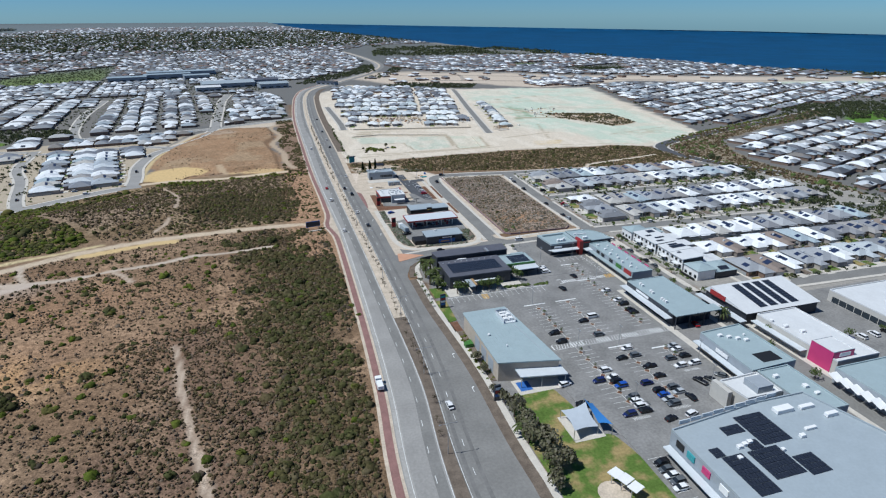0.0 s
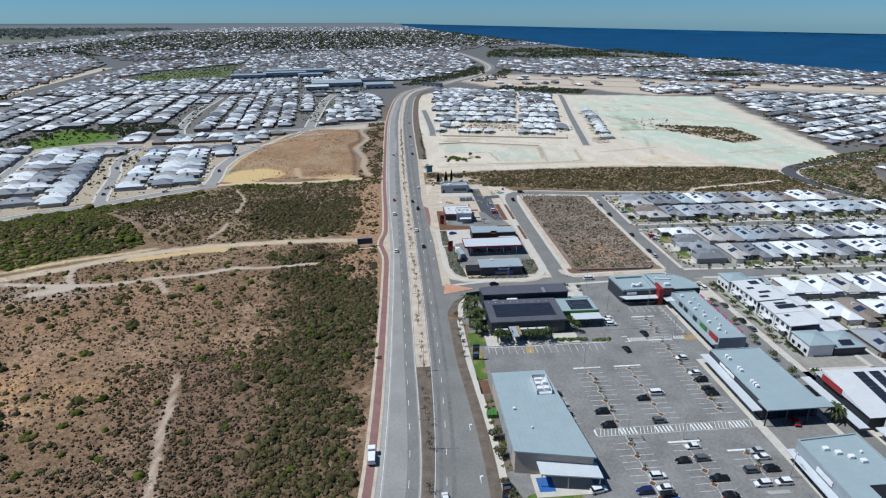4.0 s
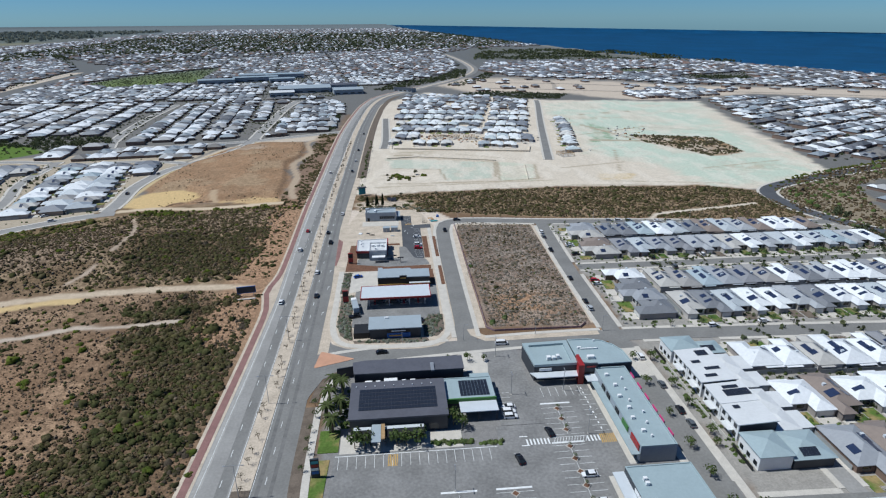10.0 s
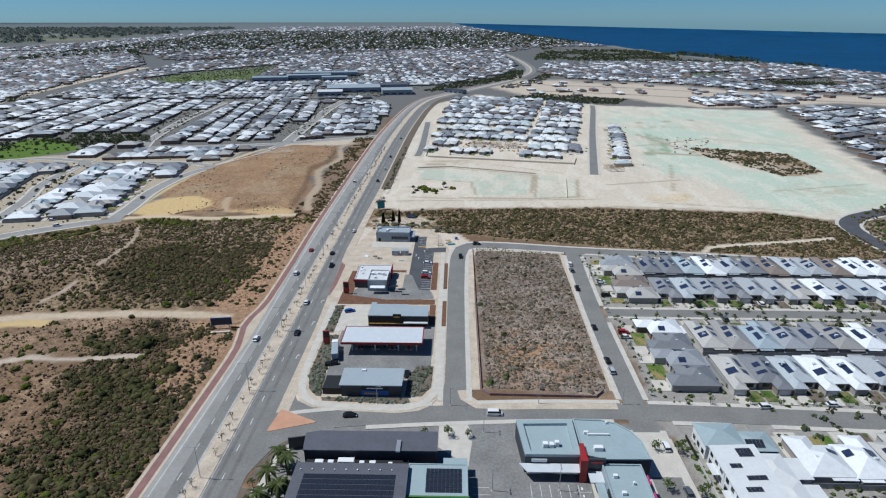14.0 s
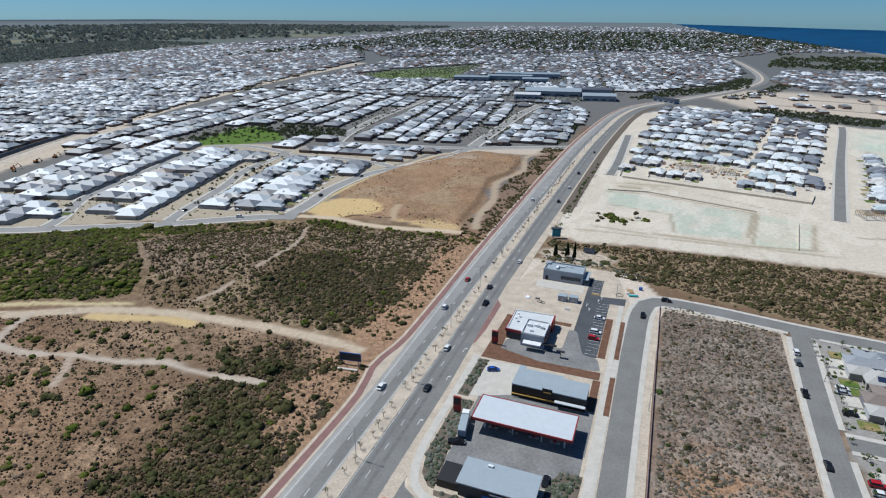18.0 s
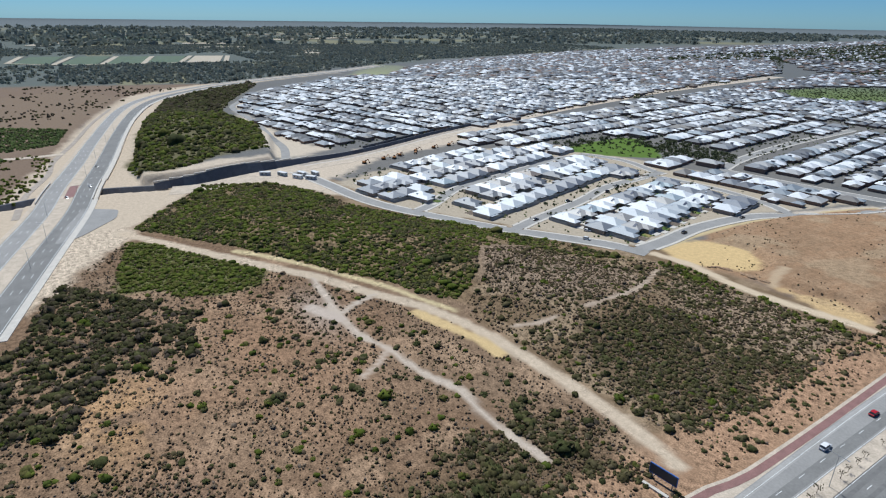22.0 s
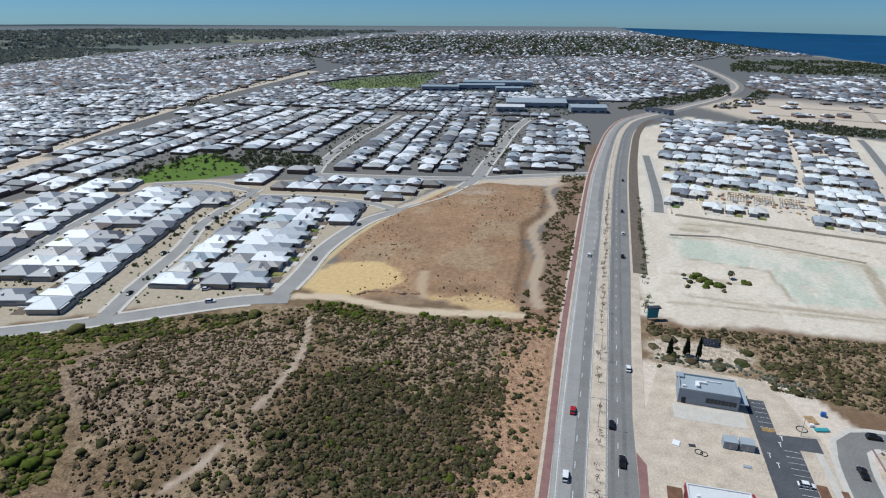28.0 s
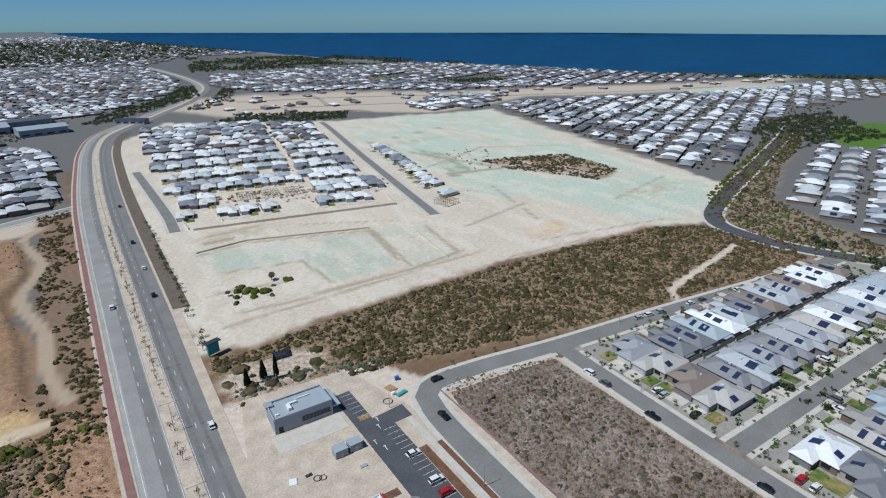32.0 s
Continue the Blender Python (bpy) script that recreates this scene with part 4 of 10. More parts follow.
def house_parts(w, d, rng):
    """Meshes of one house, front towards -y, centred: name, verts, faces, material."""
    out = []
    wing = w * rng.uniform(0.42, 0.55)
    side = rng.choice((-1, 1))
    fx0, fx1 = (-w / 2, -w / 2 + wing) if side < 0 else (w / 2 - wing, w / 2)
    y0 = -d / 2
    out.append(("wall", *join_vf(box_vf(-w / 2, y0 + 4, -0.6, w / 2, d / 2, 2.7), box_vf(fx0, y0, -0.6, fx1, y0 + 4, 2.7)), "wall_house"))
    r1 = hip_vf(-w / 2, y0 + 4, w / 2, d / 2, 2.75)
    r2 = hip_vf(fx0, y0, fx1, y0 + 4 + wing, 2.76)
    px0, px1 = (-w / 2 + 0.4, w * 0.1) if side > 0 else (-w * 0.1, w / 2 - 0.4)
    patio = box_vf(px0, d / 2 - 0.2, 2.35, px1, d / 2 + 1.5, 2.5)
    out.append(("roof", *join_vf(r1, r2, patio), "roof_house"))
    out.append(("garage_door", *box_vf(fx0 + 0.5, y0 - 0.06, 0, fx1 - 0.5, y0 + 0.02, 2.2), "garage"))
    wx = -fx0 * 0.5 - fx1 * 0.5
    out.append(("window", *box_vf(wx - 1.2, y0 + 3.94, 0.6, wx + 1.2, y0 + 4.02, 2.1), "glass_dark"))
    lx0, lx1 = (-w / 2, fx0 - 0.6) if side > 0 else (fx1 + 0.6, w / 2)
    out.append(("front_lawn", *box_vf(lx0, y0 - 3.4, -0.3, lx1, y0 + 2.6, 0.05), rng.choice(("lawn", "concrete", "mulch_brown", "lawn_green"))))
    vx, vy = rng.uniform(0.1, 0.3) * w * side, rng.uniform(0.12, 0.28) * d
    out.append(("roof_vent", *box_vf(vx - 0.55, vy - 0.4, 3.1, vx + 0.55, vy + 0.4, 4.75), "awning"))
    out.append(("driveway", *box_vf(fx0 + 0.2, y0 - 5.2, -0.4, fx1 - 0.2, y0 - 0.08, 0.06), "concrete"))
    out.append(("fence", *join_vf(box_vf(-w / 2 - 0.5, d / 2 + 1.6, -0.3, w / 2 + 0.5, d / 2 + 1.68, 1.7), box_vf(-w / 2 - 0.52, y0 + 5, -0.3, -w / 2 - 0.47, d / 2 + 1.6, 1.7)), "wall_grey_fence"))
    n = rng.choice((3, 4, 4, 3))
    for k in range(n):
        # an array of panels lying on one long slope
        s = (-1, 1)[(k + n) % 2]
        a, b = rng.choice(((3.1, 3.4), (3.1, 1.7), (1.7, 5.0), (2.1, 2.6), (2.1, 3.4)))
        c, hgt = 0.42, 0.12
        u0 = w / 2 - 0.9 - rng.uniform(0, max(0.1, w / 2 - a - 1.8))
        v0 = 4 + y0 + 5.0 + (k // 2) * 4.1 + rng.uniform(-1.9, -1.4)
        if v0 + b > d / 2 - w / 2 + 2:
            continue
        a = min(a, w / 2 - 1.4)
        zf = lambda u: 2.75 + (w / 2 + 0.45 - u) * c + hgt
        ua, ub, va, vb = u0 - a, u0, v0, v0 + b
        q = [(s * ua, va, zf(ua)), (s * ub, va, zf(ub)), (s * ub, vb, zf(ub)), (s * ua, vb, zf(ua))]
        lo = [(x, y, z - 0.08) for x, y, z in q]
        out.append(("solar_panel", q + lo, [(0, 1, 2, 3) if s > 0 else (3, 2, 1, 0), (0, 4, 5, 1), (1, 5, 6, 2), (2, 6, 7, 3), (3, 7, 4, 0)], "solar_blue"))
    return out


hrng = random.Random(4)
M["roof_new"] = material("pale_new_roof", None, 0.5, spread=[(0.66, 0.69, 0.68), (0.74, 0.75, 0.74), (0.48, 0.53, 0.53), (0.58, 0.60, 0.60), (0.36, 0.39, 0.41), (0.70, 0.71, 0.69), (0.20, 0.21, 0.23), (0.60, 0.58, 0.54)], var=0.08, scale=1.2, fine=6)
M["roof_slate"] = material("slate_and_white_roof", None, 0.5, spread=[(0.15, 0.16, 0.18), (0.62, 0.64, 0.65), (0.24, 0.255, 0.28), (0.50, 0.53, 0.545), (0.12, 0.125, 0.14), (0.33, 0.36, 0.385), (0.68, 0.69, 0.695), (0.19, 0.20, 0.22)], var=0.10, scale=1.2, fine=6)
HOUSE_KINDS, OPEN_KINDS = [], []
for w, d in ((9.3, 21), (9.3, 19.5), (11.5, 20), (9.2, 22), (11.0, 17), (12.4, 16), (10.6, 20), (9.4, 20.5)):
    HOUSE_KINDS.append((w, d, [(n, mesh_of(n, v, f, [M[m]])) for n, v, f, m in house_parts(w, d, hrng)]))
for w, d in ((12.4, 19.5), (12.8, 18)):
    OPEN_KINDS.append((w, d, [(n, mesh_of(n, v, f, [M["roof_slate" if n == "roof" else m]])) for n, v, f, m in house_parts(w, d, hrng) if n not in ("solar_panel", "garage_door", "window")]))
for w, d in ((11.0, 13), (11.6, 14), (10.6, 13.5)):
    HOUSE_KINDS.append((w, d, [(n, mesh_of(n, v, f, [M["roof_new" if n == "roof" else m]])) for n, v, f, m in house_parts(w, d, hrng) if n != "solar_panel"]))
HOUSE_KINDS += OPEN_KINDS
house_count = [0]


def street_gap(x, y):
    """Metres from the nearest kerb of a named street."""
    return min(float(np.hypot(l[:, 0] - x, l[:, 1] - y).min()) - h for l, h in LINES)


far_v, far_f = [], []


def add_house(x, y, ang, kind=None, group="estate houses", label="single-storey house with a pale steel hip roof"):
    w, d, meshes = HOUSE_KINDS[kind if kind is not None else hrng.randrange(8)]
    ob = thing("house", pose(x, y, g1(x, y) + 0.1, 0, 0, ang), label, "house", group)
    made = {}
    for n, me in meshes:
        over = made.get({"window": "wall", "garage_door": "wall", "solar_panel": "roof", "roof_vent": "roof"}.get(n), ob)
        made[n] = part(n, me, None, over)
    house_count[0] += 1


def add_far_house(x, y, ang, w, d, h=2.7):
    """A plain house of the far estates, into the joined mesh."""
    px, py, pz, s = (float(q) for q in warp(x, y))
    ca, sa = math.cos(ang), math.sin(ang)
    base = pz + g1(x, y)
    V, F = join_vf(([(-w / 2, -d / 2, -1), (w / 2, -d / 2, -1), (w / 2, d / 2, -1), (-w / 2, d / 2, -1), (-w / 2, -d / 2, h), (w / 2, -d / 2, h), (w / 2, d / 2, h), (-w / 2, d / 2, h)],
                    [(0, 1, 5, 4), (1, 2, 6, 5), (2, 3, 7, 6), (3, 0, 4, 7)]))
    rv, rf = hip_vf(-w / 2, -d / 2, w / 2, d / 2, h)
    rf = rf[:4]
    deep = 2 if math.hypot(x - 10, y - 170) > 1300 else 0
    items = [(V, F, 1), (rv[:6], rf, deep)]
    if s > 0.999 and not deep:
        # front wing, and panels on some roofs
        sd = 1 if (x * 7.3 + y) % 2 > 1 else -1
        ww = w * 0.5
        c0, c1 = (-w / 2, -w / 2 + ww) if sd < 0 else (w / 2 - ww, w / 2)
        wv, wf = hip_vf(c0, -d / 2 - 2.6, c1, -d / 2 + ww * 0.9, h + 0.02)
        items += [(wv[:6], wf[:4], deep), ([(c0, -d / 2 - 2.6, -1), (c1, -d / 2 - 2.6, -1), (c1, -d / 2, -1), (c0, -d / 2, -1), (c0, -d / 2 - 2.6, h), (c1, -d / 2 - 2.6, h), (c1, -d / 2, h), (c0, -d / 2, h)], F, 1)]
        if (x * 3.7 + y * 1.3) % 1 < 0.5 and d > w + 2:
            zf = lambda u: h + (w / 2 + 0.45 - u) * 0.42 + 0.1
            q = [(sd * (w / 2 - 3.6), -1.5, zf(w / 2 - 3.6)), (sd * (w / 2 - 0.7), -1.5, zf(w / 2 - 0.7)), (sd * (w / 2 - 0.7), 2.2, zf(w / 2 - 0.7)), (sd * (w / 2 - 3.6), 2.2, zf(w / 2 - 3.6))]
            items.append((q, [(0, 1, 2, 3) if sd > 0 else (3, 2, 1, 0)], 3))
    for vv, ff, fi in items:
        o = len(far_v)
        far_v.extend((px + (a * ca - b * sa) * s, py + (a * sa + b * ca) * s, base + c * s) for a, b, c in vv)
        far_f.extend((tuple(i + o for i in q), fi) for q in ff)


def estate(poly, ang, near=None, lot=12.8, depth=27, road=13, skip=0.03, seed=1, holes=(), group="estate houses", size=(10.6, 12.2, 16, 21), kinds=None):
    """Fills a stretch of plan with back-to-back rows of houses along streets that run at ang degrees."""
    rng = random.Random(seed)
    a = radians(ang)
    u, v = Vector((math.cos(a), math.sin(a))), Vector((-math.sin(a), math.cos(a)))
    P = [Vector(p) for p in poly]
    us, vs = [p.dot(u) for p in P], [p.dot(v) for p in P]
    vv, row = min(vs), 0
    streets = []
    while vv < max(vs):
        front = row % 2
        yc = vv + depth / 2
        uu = min(us) + rng.uniform(0, 5)
        run = 0
        while uu < max(us):
            c = u * (uu + lot / 2) + v * yc
            sd = float(inside(poly, np.array(c.x), np.array(c.y)))
            hole = any(float(inside(h, np.array(c.x), np.array(c.y))) > -8 for h in holes)
            if sd > lot * 0.4 and not hole and rng.random() > skip and street_gap(c.x, c.y) > depth * 0.36:
                th = ang if front == 0 else ang + 180
                if near and near(c.x, c.y):
                    add_house(c.x, c.y, th + rng.uniform(-1, 1), rng.choice(kinds) if kinds else None, group=group)
                else:
                    add_far_house(c.x + rng.uniform(-0.8, 0.8), c.y + rng.uniform(-0.8, 0.8), radians(th + rng.choice((0, 0, 0, 90)) if size[3] < 18 else th + rng.uniform(-1.5, 1.5)), rng.uniform(size[0], size[1]), rng.uniform(size[2], size[3]), rng.choice((2.4, 2.5, 2.6, 2.7, 2.7, 2.6, 2.5, 3.9)))
            uu += lot * rng.uniform(0.97, 1.06)
            run += 1
            if run % 11 == 0:
                uu += road * 0.8
        vv += depth
        if front:
            vv += road
        row += 1


# ---- estates ----
M["roof_farther"] = material("distant_roofs", None, 0.7, spread=[(0.55, 0.57, 0.59), (0.23, 0.25, 0.28), (0.13, 0.125, 0.12), (0.18, 0.115, 0.09), (0.08, 0.085, 0.095), (0.28, 0.28, 0.28), (0.15, 0.16, 0.18), (0.66, 0.68, 0.70), (0.12, 0.10, 0.085), (0.10, 0.105, 0.12), (0.13, 0.14, 0.155)], island=True, var=0.08, scale=4)
for i in range(15):
    x = 160 + i * 10.3
    if x < 292:
        add_house(x, 413, 180, hrng.choice((0, 1, 3, 7)), "houses east of the vacant lot")
    add_house(x, 386, 0, hrng.choice((0, 1, 3, 7)), "houses east of the vacant lot")
    add_house(x + 2, 343.5, 180, hrng.choice((0, 1, 3, 7)), "houses east of the vacant lot")
    add_house(x + 2, 317, 0, hrng.choice((0, 1, 3, 7)), "houses east of the vacant lot")
for y in (418, 405.5, 393, 380.5, 349, 337.5, 326, 314.5):
    add_house(145, y, -90, hrng.choice((4, 5)), "houses east of the vacant lot")
near_all = lambda x, y: house_count[0] < 228
for i in range(12):
    add_house(167 + i * 11.4, 274.5, 180, None, "houses south of the cross street")
    add_house(167 + i * 11.4, 248.5, 0, None, "houses south of the cross street")
    add_house(167 + i * 11.4, 222.5, 0, None, "houses south of the cross street")
for x, y in ((37, 697), (62, 689), (76, 686.5), (90, 684), (127, 675), (140, 672), (153, 669)):
    add_house(x, y, -10, hrng.choice((8, 9, 10)), "new estate houses")
for y, x in ((640, 203), (668, 209), (682, 212), (696, 215), (710, 219), (724, 222), (738, 225), (752, 228), (766, 231), (780, 234), (794, 236), (808, 238), (822, 240)):
    add_house(x + 4, y, -80, hrng.choice((8, 9, 10)), "new estate houses")
NEW = (8, 9, 10)
estate([(34, 718), (100, 702), (180, 684), (206, 820), (240, 965), (250, 1010), (180, 1080), (60, 1095), (36, 900)], -12, near_all, lot=12.6, depth=17.5, road=7.5, seed=2, group="new estate houses", holes=[[(72, 708), (124, 698), (126, 722), (75, 732)]], size=(10.8, 11.8, 12, 13.6), kinds=NEW)
# blocks of the western estate between its streets
for k, (blk, a) in enumerate((([(-372, 394), (-404, 470), (-425, 545), (-405, 640), (-362, 640), (-351, 575), (-335, 513), (-322, 467), (-294, 426), (-320, 400)], 105), ([(-281, 428), (-309, 467), (-322, 513), (-338, 573), (-346, 602), (-345, 636), (-275, 632), (-268, 575), (-251, 525), (-237, 473), (-230, 452)], 105),
                              ([(-221, 464), (-237, 525), (-254, 571), (-261, 622), (-215, 634), (-172, 630), (-155, 622), (-168, 600), (-173, 552), (-168, 511), (-166, 494)], 101), ([(-262, 648), (-258, 692), (-185, 702), (-128, 716), (-131, 690), (-153, 647), (-172, 646), (-215, 650)], 8))):
    estate(blk, a, (lambda x, y: True) if k < 3 else None, lot=13.3 if k < 3 else 12.4, depth=18 if k < 3 else 16.5, road=2 if k < 3 else 4, skip=0.04, seed=20 + k, group="western estate houses", kinds=(5, 11, 12), size=(10.6, 12.2, 13, 15.5))
estate([(-352, 650), (-312, 640), (-276, 650), (-255, 716), (-300, 715), (-340, 735), (-352, 690)], 97, None, lot=12.6, depth=24, road=8, seed=33, holes=[Z_PARK])
estate([(-252, 722), (-190, 722), (-126, 738), (-126, 1050), (-285, 1050)], 97, None, lot=12.4, depth=19, road=7.5, seed=40, size=(10.6, 12, 14, 17.5))
estate([(-108, 748), (-34, 768), (-26, 950), (-34, 1000), (-60, 1050), (-106, 1050)], 6, None, lot=11.6, depth=17, road=7.5, seed=58, size=(10.2, 11.2, 12, 14.5))
estate([(-262, 730), (-305, 1050), (-610, 1050), (-560, 830), (-492, 570), (-440, 560), (-400, 630), (-410, 720), (-330, 745)], 97, None, lot=12.6, depth=23.5, road=9, seed=41, holes=[Z_PARK, [(-405, 735), (-340, 770), (-275, 775), (-280, 735), (-330, 720)]])
estate([(222, 100), (222, 196), (330, 190), (330, 100)], 0, None, lot=12.6, depth=24, road=9, seed=43)
estate([(356, 60), (358, 330), (350, 415), (362, 445), (385, 488), (480, 528), (580, 562), (620, 520), (800, 500), (1000, 640), (1250, 620), (1400, 300), (1420, -60), (400, 0)], 20, None, lot=12.2, depth=19, road=8, size=(9.8, 11.6, 13, 16.5), seed=44, holes=[Z_EOVAL])
estate([(405, 552), (520, 975), (600, 1000), (830, 900), (1000, 860), (1290, 800), (1250, 660), (900, 690), (800, 700), (690, 660), (560, 605)], 25, None, lot=12.2, depth=19, road=8, size=(9.8, 11.6, 13, 16.5), seed=45)
estate([(410, 995), (420, 1080), (530, 1150), (640, 1060), (560, 1020), (505, 985)], 10, None, lot=15, depth=26, road=8, seed=54)
estate([(250, 1560), (300, 1400), (400, 1345), (500, 1285), (575, 1200), (735, 1135), (960, 1030), (1190, 970), (1120, 1170), (1040, 1520), (930, 1850), (650, 1890), (320, 1880)], 25, None, lot=12.2, depth=19, road=9, size=(9.8, 11.6, 13, 16.5), seed=46,
       holes=[[(677, 1368), (842, 1407), (777, 1270), (637, 1264)], Z_GREENOVAL])
estate([(-505, 432), (-575, 412), (-700, 412), (-800, 424), (-880, 444), (-960, 484), (-1040, 556), (-1150, 700), (-1250, 880), (-1500, 1200), (-1780, 1950), (-1900, 2450), (-1200, 2450), (-800, 1800), (-640, 1050), (-515, 600)], 14, None, lot=12.6, depth=21, road=9, size=(10, 12, 14, 17.9), seed=47, holes=[Z_PALEFIELD])
estate([(-610, 1065), (-310, 1060), (-90, 1055), (20, 1260), (180, 1500), (230, 1750), (230, 2300), (-100, 2600), (-750, 1900), (-640, 1250)], 8, None, lot=13, depth=20, road=10, size=(10, 12, 13, 17), seed=48,
       holes=[Z_OVAL, [(-372, 1345), (-300, 1325), (-150, 1345), (-145, 1500), (-300, 1505)], [(-185, 1105), (-5, 1115), (0, 1255), (-100, 1262), (-180, 1230)]])
estate([(-1900, 2480), (-1200, 2480), (-780, 1900), (-100, 2650), (240, 2350), (420, 2750), (760, 2900), (560, 4600), (-2000, 4600)], 6, None, lot=19, depth=33, road=22, skip=0.12, seed=49, size=(12, 16, 16, 22))
estate([(-2100, 4600), (560, 4600), (250, 9000), (-2400, 9000)], 4, None, lot=42, depth=70, road=50, skip=0.15, seed=50, size=(24, 36, 24, 40))
estate(Z_FAR_SAND, 12, None, lot=13, depth=20, road=12, skip=0.86, size=(10, 12, 12, 15), seed=57)
far = new("far_houses", mesh_of("far_houses", far_v, [q for q, _ in far_f], [M["roof_far"], M["wall_house"], M["roof_farther"], M["solar"]], [i for _, i in far_f]))
tagged(far, "suburb of pale and grey roofed houses stretching away", "houses", kind="stuff")

# ---- shops and stations ----
M["roof_blue"] = material("pale_blue_steel_roof", (0.315, 0.385, 0.398), 0.5, var=0.06, scale=4, fine=5)
M["roof_white"] = material("white_steel_roof", (0.61, 0.615, 0.61), 0.5, var=0.06, scale=4, fine=5)
M["roof_grey"] = material("charcoal_steel_roof", (0.10, 0.10, 0.115), 0.5, var=0.13, scale=4, fine=5)
M["roof_silver"] = material("silver_steel_roof", (0.335, 0.38, 0.405), 0.45, var=0.06, scale=4, fine=5)
M["wall_dark"] = material("dark_cladding", (0.035, 0.04, 0.05), 0.6, var=0.1)
M["wall_black"] = material("black_cladding", (0.012, 0.012, 0.013), 0.6, var=0.1)
M["wall_pale"] = material("pale_render", (0.48, 0.46, 0.42), 0.85, var=0.08)
M["wall_grey"] = material("grey_panels", (0.30, 0.33, 0.36), 0.7, var=0.08)
M["red_paint"] = material("red_paint", (0.30, 0.02, 0.02), 0.5, var=0.1)
M["white_paint"] = material("white_paint", (0.75, 0.75, 0.74), 0.6, var=0.06)
M["green_paint"] = material("green_paint", (0.05, 0.16, 0.03), 0.6, var=0.06)
M["pink_paint"] = material("pink_paint", (0.50, 0.04, 0.16), 0.6, var=0.06)
M["blue_paint"] = material("blue_paint", (0.03, 0.12, 0.38), 0.6, var=0.06)
M["teal_paint"] = material("teal_paint", (0.05, 0.30, 0.33), 0.6, var=0.06)
M["metal"] = material("galvanised_steel", (0.45, 0.46, 0.47), 0.45, 0.6, var=0.1)
M["timber"] = material("timber", (0.36, 0.23, 0.11), 0.8, var=0.2, scale=0.6)


def inset(poly, d):
    k = len(poly)
    area = sum(poly[i - 1][0] * poly[i][1] - poly[i][0] * poly[i - 1][1] for i in range(k))
    sg = 1 if area > 0 else -1
    out = []
    for i in range(k):
        p0, p1, p2 = Vector(poly[i - 1]), Vector(poly[i]), Vector(poly[(i + 1) % k])
        n1, n2 = (p1 - p0).normalized(), (p2 - p1).normalized()
        a, b = Vector((-n1.y, n1.x)) * sg, Vector((-n2.y, n2.x)) * sg
        q = p1 + (a + b) * d / max(0.35, 1 + a.dot(b))
        out.append((q.x, q.y))
    return out


def block(ob, poly, h, roof, wall, parapet=0.5, lip=0.35, eave=0.0):
    """Walls, a recessed flat roof and a parapet ring, or a roof plate with eaves."""
    part("wall", mesh_of("wall", *prism_vf(poly, -0.3, h)), M[wall], ob)
    if parapet:
        part("roof", mesh_of("roof", *prism_vf(inset(poly, lip), h + 0.01, h + 0.06)), M[roof], ob)
        inn = inset(poly, lip)
        k = len(poly)
        v = [(x, y, h + z) for z in (0.002, parapet) for pp in (poly, inn) for x, y in pp]
        f = []
        for i in range(k):
            j = (i + 1) % k
            f += [(i, j, j + 2 * k, i + 2 * k), (i + 2 * k, j + 2 * k, j + 3 * k, i + 3 * k), (j + k, i + k, i + 3 * k, j + 3 * k)]
        part("parapet", mesh_of("parapet", v, f), M[roof], ob)
    else:
        part("roof", mesh_of("roof", *prism_vf(inset(poly, -eave), h + 0.01, h + 0.35)), M[roof], ob)
    return ob


def rooftop_units(ob, places, h):
    for x, y, w, d, t in places:
        box("roof_unit", x - w / 2, y - d / 2, h, x + w / 2, y + d / 2, h + t, M["white_paint"], ob, "white rooftop air conditioning unit", bevel=0.08)


def shop(label, cat="shop"):
    return thing("building", pose(0, 0, 0), label, cat)


slab("parking_lot", [(14.4, 238.6), (64, 238.6), (64, 246), (80, 246), (80, 266), (104, 266), (104, 226), (96, 222), (95, 186), (95, 150), (80, 144), (78, 128), (46, 124), (46, 60), (38.6, 60), (38.6, 138), (33, 150), (33, 163), (34, 170), (30.4, 210), (14.4, 210)], 0.08, M["parking"], "large asphalt car park with painted bays")
slab("paved_lane", rect(66, 246.2, 80, 291), 0.07, M["parking"], "asphalt entry lane")
M["brick_tan"] = material("tan_cladding", (0.42, 0.36, 0.29), 0.85, var=0.1)
M["glass_shop"] = material("shopfront_glass", (0.025, 0.035, 0.045), 0.1, var=0.1)
M["sail_grey"] = material("grey_shade_cloth", (0.42, 0.46, 0.50), 0.9, var=0.06)
M["sail_blue"] = material("blue_shade_cloth", (0.03, 0.16, 0.42), 0.9, var=0.06)
M["yellow_paint"] = material("yellow_paint", (0.55, 0.33, 0.08), 0.8, var=0.1)


def panes(ob, x0, y0, x1, y1, z0, z1, n, out, name="window"):
    """A row of shop windows with frames on one wall; out: (dx, dy) away from the wall."""
    d = Vector((x1 - x0, y1 - y0))
    for i in range(n):
        a, b = Vector((x0, y0)) + d * ((i + 0.04) / n), Vector((x0, y0)) + d * ((i + 0.96) / n)
        o = Vector(out) * 0.06
        q = [(a.x, a.y), (b.x, b.y), (b.x + o.x, b.y + o.y), (a.x + o.x, a.y + o.y)]
        part(name, mesh_of(name, *prism_vf(q, z0, z1)), M["glass_shop"], ob)


def plate(ob, name, poly, z0, z1, mat, label=""):
    return part(name, mesh_of(name, *prism_vf(poly, z0, z1)), M[mat], ob, label)


panel_mesh = mesh_of("solar_panel", *box_vf(0, 0, 0, 0.98, 1.62, 0.05), [M["solar"]])


